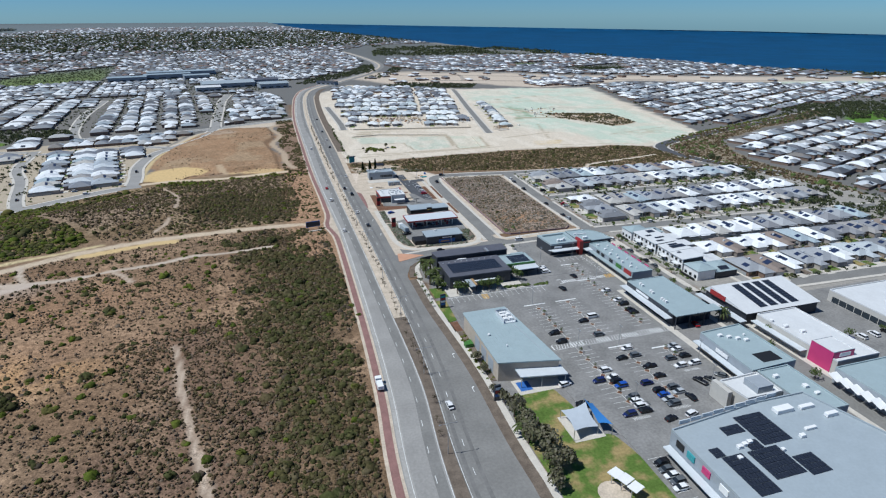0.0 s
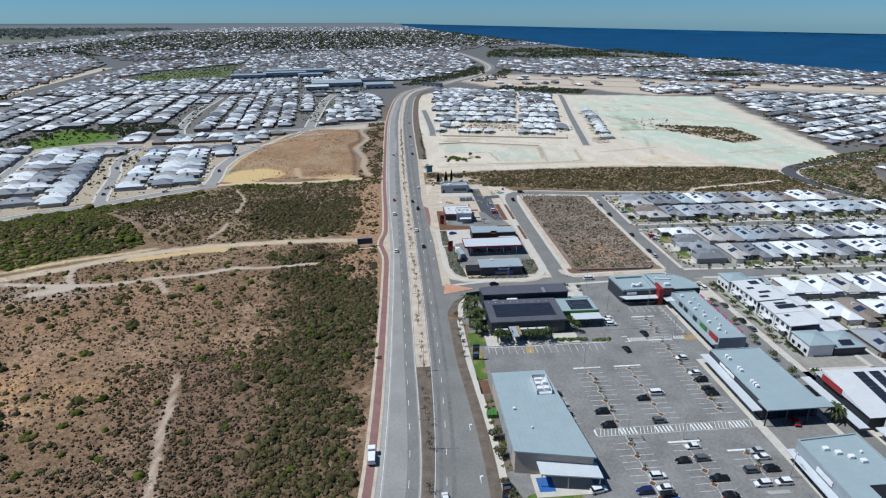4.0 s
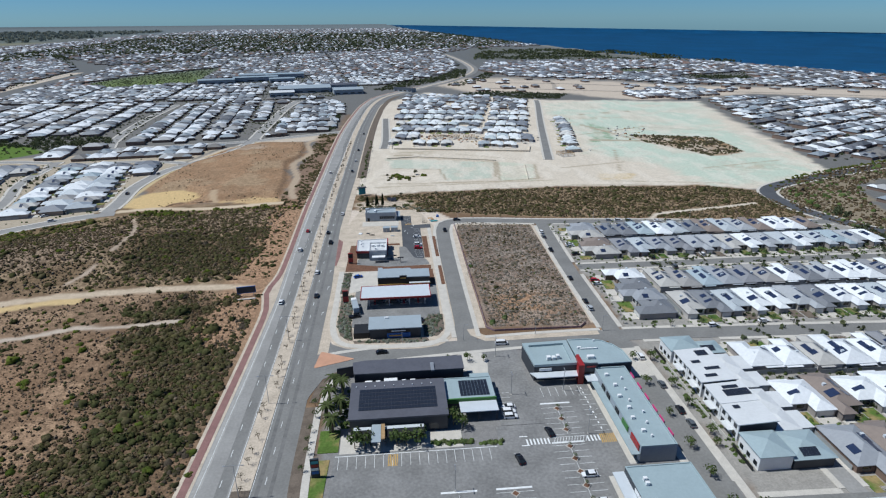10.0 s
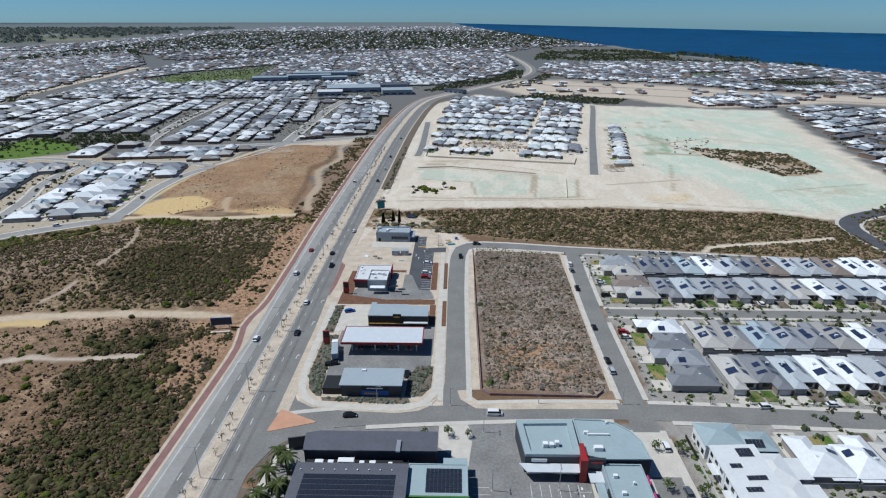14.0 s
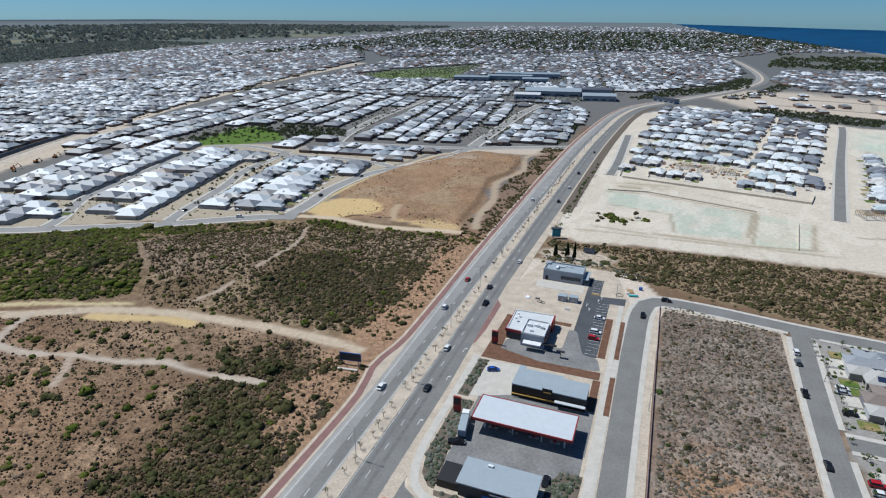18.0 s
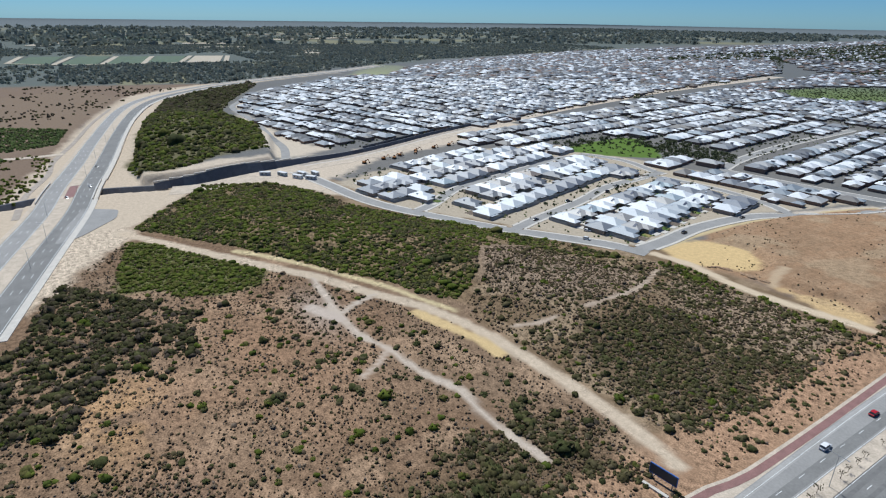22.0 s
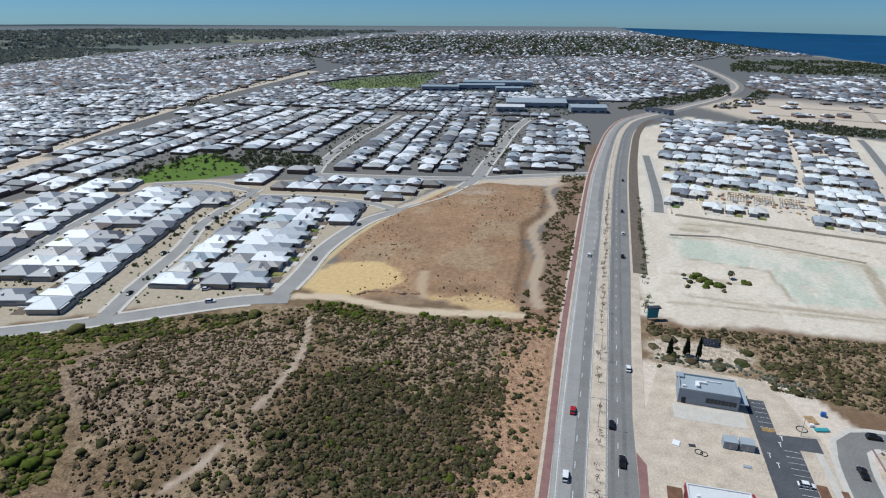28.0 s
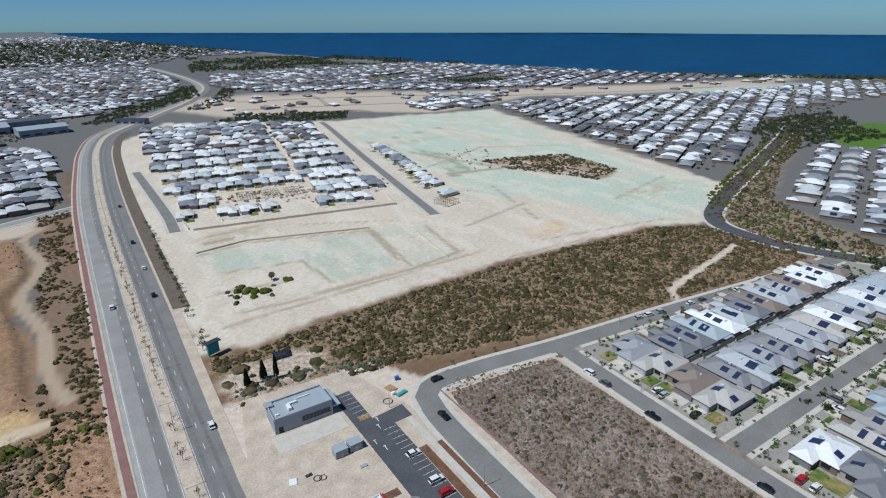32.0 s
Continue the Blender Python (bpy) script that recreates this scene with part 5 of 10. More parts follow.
def solar_field(ob, x0, y0, nx_, ny_, z, slope=0.0, dx=1.08, dy=1.74, scale=1.0):
    for j in range(ny_):
        for i in range(nx_):
            part("solar_panel", panel_mesh, None, ob, m=pose(x0 + i * dx * scale, y0 + j * dy * scale, z + slope * j) @ Matrix.Diagonal((scale, scale, 1, 1)))


# the big blue-roofed store
b = shop("tan store with a pale blue steel roof", "shop")
P = [(12.8, 208.3), (30.0, 208.3), (33.6, 167.2), (12.8, 171.4)]
part("wall", mesh_of("wall", *prism_vf(P, -0.3, 7.4)), M["brick_tan"], b)
rp = inset(P, -0.5)
part("roof", mesh_of("roof", *prism_vf(rp, 7.42, 7.85)), M["roof_blue"], b)
plate(b, "roof_flashing", [(26.6, 206), (27.1, 206), (31.4, 169.0), (30.9, 169.0)], 7.86, 7.95, "roof_silver")
for i in range(34):
    x = 13.4 + i * 0.5
    plate(b, "roof_rib", [(x, 172.2), (x + 0.06, 172.2), (x + 0.06, 207.8), (x, 207.8)], 7.86, 7.90, "roof_blue") if i % 3 == 0 else None
plate(b, "plant_deck", rect(24.6, 195.5, 29.6, 204.5), 7.86, 8.1, "awning")
for w0 in ((24.6, 195.5, 24.75, 204.5), (29.45, 195.5, 29.6, 204.5), (24.6, 204.35, 29.6, 204.5)):
    box("plant_screen", w0[0], w0[1], 8.1, w0[2], w0[3], 9.4, M["awning"], b)
rooftop_units(b, [(26, 197.5, 1.6, 1.6, 1.3), (28.2, 197.6, 1.6, 1.6, 1.3), (26, 200.2, 1.6, 1.4, 1.2), (28.2, 200.4, 1.5, 1.4, 1.5), (27, 202.8, 2.6, 1.0, 1.0), (16, 189, 0.8, 0.8, 0.6), (19.5, 180, 0.5, 0.5, 0.5)], 8.0)
plate(b, "canopy", [(18.5, 171.2), (18.5, 165.0), (34.8, 162.2), (34.8, 168.0)], 4.4, 4.8, "awning", "pale steel entrance canopy")
plate(b, "sign_panel", [(21.5, 169.9), (28.6, 168.45), (28.6, 168.3), (21.5, 169.75)], 5.0, 6.9, "wall_black", "black sign panel")
panes(b, 15, 171.1, 33.3, 167.4, 0.2, 3.8, 9, (-0.1, -1))
for x, y in ((19, 165.4), (26, 164.2), (34.2, 162.9)):
    box("post", x - 0.12, y - 0.12, 0, x + 0.12, y + 0.12, 4.4, M["metal"], b)
for y in (176, 183, 190):
    box("wall_panel", 12.72, y, 0.2, 12.79, y + 5, 5.4, M["wall_grey"], b)
part("mat_blue", mesh_of("mat_blue", *prism_vf(rect(18.2, 163.4, 22.6, 168.6), 0.1, 0.16)), M["blue_paint"], b, "blue painted forecourt")

# tavern: grey pitched roofs, solar field, terrace
b = shop("dark clad tavern with a charcoal roof under solar panels", "tavern")
block(b, rect(18.8, 246.3, 49, 264.8), 5.8, "roof_grey", "wall_dark", 0, eave=0.4)
panes(b, 22, 246.3, 46, 246.3, 0.3, 2.8, 10, (0, -1))
solar_field(b, 21.4, 249.9, 24, 6, 6.2, dy=1.86, dx=1.035)
plate(b, "gutter", rect(18.5, 245.7, 49.4, 245.9), 5.7, 6.25, "roof_grey")
for i in range(9):
    box("roof_vent", 20.0 + i * 3.1, 262.2, 6.1, 20.3 + i * 3.1, 262.5, 6.5, M["white_paint"], b)
for x0, x1, m_ in ((20.0, 25.4, "awning"), (29.4, 41.5, "awning")):
    plate(b, "terrace_awning", rect(x0, 240.8, x1, 245.6), 3.0, 3.15, "wall_black")
    plate(b, "awning_edge", rect(x0, 244.2, x1, 245.6), 3.2, 3.35, m_)
plate(b, "entry_roof", rect(25.6, 237.4, 28.4, 245.4), 4.0, 4.3, "roof_silver", "silver entry roof")
plate(b, "timber_frame", rect(28.5, 238.6, 29.6, 245.4), 3.9, 4.4, "timber", "timber entry frame")
for x in (20.4, 25.2, 29.8, 35.5, 41):
    box("post", x - 0.08, 240.9, 0, x + 0.08, 241.1, 3.0, M["wall_black"], b)
b = shop("long dark building with a charcoal skillion roof", "building")
block(b, [(19.2, 269.6), (18.4, 276.4), (22, 277.4), (56.8, 277.6), (56.8, 269.8)], 6.4, "roof_grey", "wall_dark", 0, eave=0.25)
plate(b, "screen_wall", [(12.4, 277.0), (19.0, 278.4), (19.0, 278.8), (12.4, 277.4)], 0, 4.2, "wall_dark")
plate(b, "service_link", rect(20, 265.2, 49, 269.2), 0.1, 3.6, "wall_black")
rooftop_units(b, [(24, 267, 2.4, 1.6, 1.4), (27.2, 267.2, 1.6, 1.4, 1.2), (31.5, 267.6, 4.6, 1.8, 1.5), (36, 267, 1.4, 1.4, 1.2), (39, 267.2, 1.8, 1.2, 1.2), (44, 267, 1.2, 1.2, 1.0)], 3.6)
plate(b, "roof_hatch", rect(45.4, 268.6, 46.6, 273.4), 6.8, 7.3, "metal", "steel roof ladder cage")
b = shop("bottle shop with pale blue roof and green fascia", "shop")
block(b, rect(49.2, 255.2, 65.6, 266.8), 4.6, "roof_blue", "wall_dark", 0.25)
solar_field(b, 54.3, 256.4, 9, 5, 4.75)
plate(b, "green_fascia", rect(49.2, 254.6, 65.9, 255.15), 3.2, 4.9, "green_paint", "dark green fascia band")
plate(b, "drive_canopy", rect(53.5, 249.2, 65.7, 254.5), 3.6, 3.9, "awning", "pale drive-through canopy")
plate(b, "rear_roof", rect(58.8, 267.0, 65.6, 270.0), 3.6, 4.0, "roof_blue")
for x in (54, 59.5, 65.2):
    box("post", x - 0.2, 249.6, 0, x + 0.2, 250.0, 3.6, M["wall_dark"], b)

# corner shops with the red blade wall
b = shop("corner shops with pale blue flat roof", "shop")
P = [(80.6, 284.0), (97.6, 284.6), (97.4, 269.3), (81.8, 269.2)]
block(b, P, 5.6, "roof_blue", "wall_dark", 0.9, 1.8)
plate(b, "awning", [(80.2, 269.0), (97.3, 269.0), (97.3, 265.6), (82.2, 265.6)], 3.2, 3.5, "awning")
panes(b, 82.4, 269.2, 96.8, 269.2, 0.2, 2.9, 8, (0, -1))
plate(b, "sign_board", rect(83.6, 268.9, 88, 269.1), 4.0, 5.0, "white_paint", "white sign board")
rooftop_units(b, [(88, 273.4, 1.4, 1.4, 1.4), (89.8, 273.4, 1.2, 1.4, 1.2), (91.4, 273.8, 1.2, 1.2, 1.6)], 5.7)
b = shop("curved end shop with pale blue roof and grey walls", "shop")
P = [(97.8, 269.0), (97.8, 284.4), (106, 284.2), (110.5, 282.6), (113.8, 279.4), (115.9, 275), (116.4, 267.4), (104, 267.2)]
block(b, P, 6.6, "roof_blue", "wall_dark", 0.35, 0.4)
rooftop_units(b, [(100.5, 278, 1.4, 0.8, 0.8), (104, 277.4, 6.5, 0.5, 0.5), (102.6, 271.2, 2.6, 1.4, 1.2), (107.5, 282.6, 0.6, 0.6, 0.8)], 6.7)
plate(b, "blade_wall", [(96.6, 265.4), (98.6, 265.4), (98.6, 272.5), (97.5, 272.5)], 0, 7.8, "red_paint", "tall dark red blade wall")
plate(b, "sign_box", rect(98.8, 266.2, 103.6, 267.0), 4.6, 7.6, "wall_dark")
plate(b, "sign_letters", rect(99.6, 266.05, 102.8, 266.18), 6.2, 6.8, "red_paint", "red illegible sign lettering")
plate(b, "link_canopy", rect(98.8, 261.8, 104.4, 266.0), 3.4, 3.7, "awning")
b = shop("long row of shops with pale blue roof", "shop")
block(b, rect(102.6, 226.4, 113.4, 266.6), 5.4, "roof_blue", "wall_grey", 0.5)
plate(b, "awning", rect(100.0, 226.0, 102.4, 264.0), 3.2, 3.5, "roof_blue")
panes(b, 102.6, 263, 102.6, 228, 0.2, 2.9, 14, (-1, 0))
for y in (258, 253.5, 245.8):
    plate(b, "sign_board", [(102.2, y), (102.5, y), (102.5, y - 2.6), (102.2, y - 2.6)], 3.9, 5.3, "wall_black", "dark shop sign board")
plate(b, "sign_board", [(102.2, 240), (102.5, 240), (102.5, 235.4), (102.2, 235.4)], 3.7, 5.4, "green_paint", "green shop sign board")
plate(b, "sign_board", [(102.2, 233), (102.5, 233), (102.5, 227.2), (102.2, 227.2)], 3.6, 5.6, "red_paint", "orange red shop sign board")
for k, y in enumerate((262, 256, 250, 244, 239, 233)):
    rooftop_units(b, [(105.2 + (k % 2) * 0.8, y, 1.2, 0.9, 0.9), (109.5 - (k % 3), y - 2.5, 0.6, 0.6, 0.9)], 5.5)
    plate(b, "pink_banner", [(113.5, y), (113.8, y), (113.8, y - 3.2), (113.5, y - 3.2)], 4.4, 6.4, "pink_paint", "dark pink wall panel")
b = shop("corner store with a broad pale blue roof and dark front", "shop")
block(b, [(95.4, 187.0), (114.0, 187.0), (113.6, 219.2), (95.0, 219.2)], 5.6, "roof_blue", "wall_dark", 0.3)
plate(b, "awning", rect(91.8, 186.6, 95.0, 219.6), 3.5, 3.8, "awning", "pale steel street awning")
plate(b, "front_canopy", rect(94.0, 183.2, 116.0, 188.4), 6.0, 6.35, "roof_blue")
panes(b, 95.1, 217.5, 95.3, 190, 0.2, 3.2, 11, (-1, 0))
panes(b, 96.5, 187.0, 112.8, 187.0, 0.2, 4.4, 8, (0, -1))
plate(b, "sign_board", [(94.9, 212), (95.05, 212), (95.05, 203), (94.9, 203)], 4.2, 5.3, "white_paint", "white shop sign board")
for y in (214, 212.4, 206.4, 205, 198.6, 197.2, 195.8):
    rooftop_units(b, [(98.4, y, 1.1, 0.9, 1.0)], 5.7)
for x in (94.4, 101, 108, 115.6):
    box("post", x - 0.15, 183.5, 0, x + 0.15, 183.8, 6.0, M["wall_dark"], b)
# the shopping centre
b = shop("shopping centre wing with blue-grey steel roof", "shopping centre")
block(b, [(93.2, 142.8), (112.4, 143.6), (112.4, 170.4), (93.8, 169.2)], 6.6, "roof_blue", "wall_grey", 0.5)
plate(b, "awning", [(90.4, 143), (93.0, 143), (93.6, 169.4), (91.0, 169.4)], 3.4, 3.7, "awning")
plate(b, "roof_recess", rect(101, 146, 109, 151.5), 6.72, 6.78, "wall_black", "dark recessed roof light")
panes(b, 93.5, 168, 93.1, 144, 0.2, 3.2, 9, (-1, 0))
rooftop_units(b, [(99, 165, 1.6, 1.2, 0.9), (101.4, 163.2, 1.6, 1.2, 0.9), (103.8, 161.4, 1.6, 1.2, 0.9), (106, 159.6, 1.6, 1.2, 0.9), (108, 163, 0.7, 0.7, 0.7)], 6.7)
plate(b, "sign_board", [(93.15, 160), (93.35, 160), (93.3, 154), (93.1, 154)], 4.4, 5.8, "white_paint", "white shop sign board")
b = shop("mall entry hall with pale walls and open yard", "shopping centre")
block(b, [(81.0, 131.5), (94.5, 131.5), (94.5, 142.6), (79.4, 142.2)], 5.8, "roof_white", "wall_pale", 0.7)
block(b, [(95.0, 119.4), (107.6, 119.4), (107.6, 142.6), (95.0, 142.6)], 6.4, "roof_blue", "wall_grey", 0.5)
plate(b, "portal", rect(77.6, 136.0, 79.2, 143.6), 0, 6.0, "wall_pale")
box("roof_box", 86, 133, 5.9, 92, 139, 8.2, M["wall_grey"], b)
rooftop_units(b, [(98, 138, 1.8, 1.2, 1.0), (103, 131, 1.6, 1.6, 0.9), (103.5, 127, 1.6, 1.2, 0.8)], 6.5)
b = shop("supermarket hall with a flat grey-blue roof and solar arrays", "shopping centre")
P = [(46.8, 124.0), (79, 127.4), (97.2, 127.2), (104, 105), (104, 60), (46.4, 60)]
block(b, P, 8.0, "roof_silver", "wall_grey", 0.6)
for x0, y0, nx_, ny_ in ((67.2, 111.2, 9, 7), (60.2, 117.4, 6, 2), (62.3, 110.6, 4, 2), (51.0, 110.8, 3, 2), (52.2, 96.6, 6, 8), (60.4, 100.0, 9, 6), (70.6, 98.6, 6, 4)):
    solar_field(b, x0, y0, nx_, ny_, 8.25, slope=0.02)
rooftop_units(b, [(60, 112.5, 1.4, 1.2, 0.9), (62, 112.9, 1.4, 1.2, 0.9), (64, 113.3, 1.4, 1.2, 0.9), (57, 109, 1.2, 1.2, 0.8), (84, 121.8, 6, 2.4, 1.3), (92, 121, 5, 1.4, 1.0), (96, 116, 4, 1.4, 1.2), (80, 111, 1.6, 1.2, 1.0), (85, 113, 3.8, 1.0, 0.8), (70.5, 108.2, 1.0, 1.0, 0.8)], 8.1)
for k in range(9):
    box("screen_panel", 50 + k * 4.2, 124.9 + k * 0.34, 8.6, 53.6 + k * 4.2, 125.2 + k * 0.34, 9.9, M["awning"], b)
for y, m_ in ((121, "wall_black"), (116.5, "teal_paint"), (110.5, "pink_paint"), (104, "white_paint")):
    plate(b, "sign_board", rect(46.4, y - 3, 46.75, y), 5.2, 7.2, m_, "coloured wall sign panel")
plate(b, "awning", rect(44.2, 62, 46.6, 123.4), 3.2, 3.5, "awning")
panes(b, 46.7, 122, 46.6, 96, 0.2, 2.8, 12, (-1, 0))
# east side
b = shop("white gabled market hall with solar panels", "market hall")
v = [(123.6, 178, 5), (162, 178, 5), (162, 203, 5), (123.6, 203, 5), (123.6, 199.5, 7.8), (162, 199.5, 7.8)]
block(b, rect(124.4, 178.8, 161.4, 202.2), 5.0, "roof_white", "wall_dark", 0)
part("gable_roof", mesh_of("gable_roof", [(x, y, z + 0.36) for x, y, z in v], [(0, 1, 5, 4), (2, 3, 4, 5), (3, 0, 4), (1, 2, 5), (3, 2, 1, 0)]), M["roof_white"], b)
for j in range(4):
    for i in range(10):
        part("solar_panel", panel_mesh, None, b, m=pose(133.0 + j * 5.4, 180.6 + i * 1.74, 5.36 + (2.6 + i * 1.74) * 0.1302 + 0.06, 7.42) @ Matrix.Diagonal((3.9, 1, 1, 1)))
plate(b, "red_sign", [(123.3, 190), (123.55, 190), (123.55, 199), (123.3, 199)], 5.2, 7.2, "red_paint", "red gable sign")
plate(b, "awning", rect(119.2, 176, 122.4, 203), 3.2, 3.5, "awning")
b = shop("white roofed shops with bright pink corner box", "shop")
block(b, rect(127.4, 140.0, 146.6, 176.6), 5.4, "roof_white", "wall_pale", 0.5)
block(b, rect(127.2, 142.0, 136.8, 151.2), 8.0, "roof_white", "pink_paint", 0.3)
plate(b, "awning", rect(124.2, 152, 127.2, 176), 3.2, 3.5, "awning")
plate(b, "white_sign", rect(130, 141.84, 135, 141.98), 5.9, 7.4, "white_paint", "white sign on pink wall")
rooftop_units(b, [(130, 165, 2, 1.4, 1), (133, 160, 2, 1.4, 1), (128, 170, 1.4, 1.4, 1)], 5.5)
b = shop("shops with blue roof and a saw-tooth awning", "shop")
block(b, rect(123.6, 96, 150, 137.6), 5.4, "roof_blue", "wall_grey", 0.5)
for k in range(10):
    y = 99 + k * 3.8
    part("awning_tooth", mesh_of("awning_tooth", [(119.8, y, 3.3), (123.4, y, 3.4), (123.4, y + 3.6, 4.6), (119.8, y + 3.6, 4.5), (119.8, y, 3.15), (123.4, y, 3.25), (123.4, y + 3.6, 4.4), (119.8, y + 3.6, 4.3)],
                                 [(0, 1, 2, 3), (7, 6, 5, 4), (0, 4, 5, 1), (2, 6, 7, 3), (1, 5, 6, 2), (3, 7, 4, 0)]), M["white_paint"], b)

# service station block
slab("slip_road", [(1.5, 258), (3.6, 268), (7.2, 277.5), (14, 282.5), (24, 285.8), (24, 296), (13, 298), (8.5, 301), (5, 308), (3.4, 320), (1.2, 334)], 0.063, M["asphalt"], "grey asphalt slip lane curving into the cross street")
strip("footpath_corner", [(8.4, 262), (9.4, 272), (12.4, 278.6), (18, 281.6)], -1.1, 1.1, 0.13, M["concrete"], 2, "pale concrete footpath")
strip("corner_bed", [(5.4, 264), (6.8, 272), (10.2, 278.6), (14, 281.4)], -1.4, 1.4, 0.12, M["mulch_brown"], 2, "brown mulched verge beside the slip lane")
slab("block_kerb", [(4.6, 440), (4.2, 330), (5, 312), (7, 306), (9.4, 300.4), (14, 297.4), (24, 295.7), (43, 294.7), (50, 296), (54, 299), (57, 304), (58.4, 312), (58.4, 438), (50, 470), (12, 474)], 0.10, M["sand_verge"], "pale sandy ground of a building site block")
strip("block_path", [(7.0, 372), (7.0, 330), (7.3, 316), (9.2, 306), (13.2, 300.4), (22, 298.2), (42, 297.0), (49.6, 299), (54.2, 304.4), (55.8, 314), (55.8, 322)], -1.3, 1.3, 0.159, M["concrete"], 3, "pale concrete footpath")
slab("forecourt", rect(15.2, 313.6, 53, 330), 0.14, M["parking"], "stained grey service station forecourt")
slab("forecourt_rear", rect(15.2, 330, 53.4, 352), 0.13, M["parking"], "grey asphalt behind the canopy")
slab("apron", [(11.6, 346), (25.4, 352), (25.4, 371), (12.4, 369.4)], 0.16, M["concrete"], "pale concrete apron")
slab("path_east", rect(54.2, 322, 56.2, 436), 0.157, M["concrete"], "pale concrete footpath")
for r in (rect(50.2, 386.6, 53.0, 419.4), rect(56.2, 387.6, 58.0, 418.6), rect(56.2, 352, 58.0, 375), [(8.6, 371.5), (52.6, 371.5), (52.6, 376.4), (30, 376), (14, 380), (13.4, 408), (9.4, 408)], rect(14, 406.6, 37, 409.2), rect(50.6, 352.6, 53.2, 371)):
    slab("mulch_bed", r, 0.2, M["mulch"], "red-brown mulched garden bed")
BEDS = [[(9.0, 344), (9.0, 316), (11, 307.5), (14.4, 303.4), (16.2, 303), (15.6, 312), (14.8, 318), (14.8, 344)], [(16.4, 302.6), (17, 300.8), (44, 299.4), (47, 300.4), (46, 302.8)], [(45, 303.4), (50.6, 303.8), (53.6, 309), (54, 322), (48.4, 322), (45, 316)], [(8, 346), (12, 346), (12.2, 370), (8.6, 370)]]
for r in BEDS:
    slab("garden_bed", r, 0.2, M["mulch_brown"], "planted garden bed with grey shrubs")
slab("restaurant_drive", rounded([(14.2, 378), (30, 374.8), (52.4, 377.2), (50.4, 385.6), (44.6, 386.4), (40, 404), (36.6, 404), (36.6, 388), (14.2, 388)], 2), 0.17, M["parking"], "blue-grey concrete drive-through lane")
slab("restaurant_parking", [(38.6, 386), (50.0, 386), (50.0, 434), (56.6, 434), (56.6, 441), (45, 440), (45, 458), (38.6, 458)], 0.16, M["asphalt_new"], "fresh dark asphalt car park")
slab("shed_pad", rect(14.4, 440.5, 37, 448.8), 0.15, M["concrete"], "pale concrete apron")

b = shop("service station shop with a silver roof and dark front", "service station")
block(b, rect(23.2, 303.4, 43.6, 312.8), 4.6, "roof_silver", "wall_dark", 0, eave=0.5)
plate(b, "side_wing", rect(16.6, 304.4, 23.0, 312), 0, 2.6, "wall_black", "dark bin store wing")
plate(b, "poster", rect(30, 303.2, 39.4, 303.36), 0.6, 2.6, "blue_paint", "blue and orange wall poster")
plate(b, "poster_lettering", rect(31, 303.08, 36, 303.18), 1.2, 1.8, "yellow_paint", "illegible orange poster lettering")
plate(b, "sign_board", rect(30, 303.2, 39.4, 303.36), 3.0, 4.2, "wall_black", "black sign board")
plate(b, "sign_lettering", rect(32, 303.08, 37.6, 303.18), 3.4, 3.8, "white_paint", "white illegible sign bar")
panes(b, 26, 312.9, 42, 312.9, 0.3, 3.0, 7, (0, 1))
rooftop_units(b, [(30, 311.6, 1.6, 0.8, 0.5)], 5.0)
b = thing("fuel_canopy", pose(0, 0, 0), "long pale steel fuel canopy with red edge", "canopy")
plate(b, "deck", rect(18.6, 329.6, 49.3, 341.6), 4.9, 5.5, "awning")
for r in (rect(18.4, 329.3, 49.5, 329.58), rect(18.4, 341.62, 49.5, 341.9), rect(18.3, 329.3, 18.58, 341.9), rect(49.32, 329.3, 49.6, 341.9)):
    plate(b, "fascia", r, 4.7, 5.62, "red_paint", "dark red fascia")
for x in (22, 31, 40, 47):
    for y in (332.5, 338.5):
        box("post", x - 0.2, y - 0.2, 0.1, x + 0.2, y + 0.2, 4.9, M["white_paint"], b)
for x in (24.5, 31, 37.5, 44):
    for y in (333.4, 337.6):
        p_ = thing("fuel_pump", pose(x, y, 0.14), "red and white fuel pump on its island", "fuel pump", "fuel pumps")
        box("island", -1.6, -0.5, 0, 1.6, 0.5, 0.15, M["concrete"], p_)
        box("cabinet", -0.45, -0.25, 0.15, 0.45, 0.25, 2.0, M["red_paint"], p_, bevel=0.05)
        box("display", -0.3, -0.28, 1.2, 0.3, -0.26, 1.7, M["glass_shop"], p_)
b = shop("black clad drive-through cafe with a silver roof", "cafe")
block(b, [(25.6, 351.8), (50.4, 351.6), (50.4, 360.6), (41.5, 360.6), (41.5, 362), (27.8, 362), (27.8, 363.6), (25.8, 363.6)], 4.8, "roof_silver", "wall_black", 0, eave=0.12)
plate(b, "yellow_band", rect(25.6, 351.2, 50.6, 351.5), 1.4, 1.7, "yellow_paint", "thin yellow band")
plate(b, "service_awning", rect(40.5, 349.8, 50.5, 351.2), 2.4, 2.6, "awning", "pale service awning")
plate(b, "arch_sign", [(36.0, 351.3), (39.4, 351.3), (39.4, 351.5), (36.0, 351.5)], 4.0, 6.0, "wall_black", "round-topped black sign")
plate(b, "sign_lettering", rect(36.4, 351.18, 39.0, 351.28), 4.4, 4.9, "yellow_paint", "illegible gold lettering")
b = shop("fast food restaurant with white roof and red trim", "restaurant")
block(b, [(13.8, 388.6), (30, 387.6), (30, 406), (13.6, 405.4)], 4.2, "roof_white", "wall_dark", 0.4)
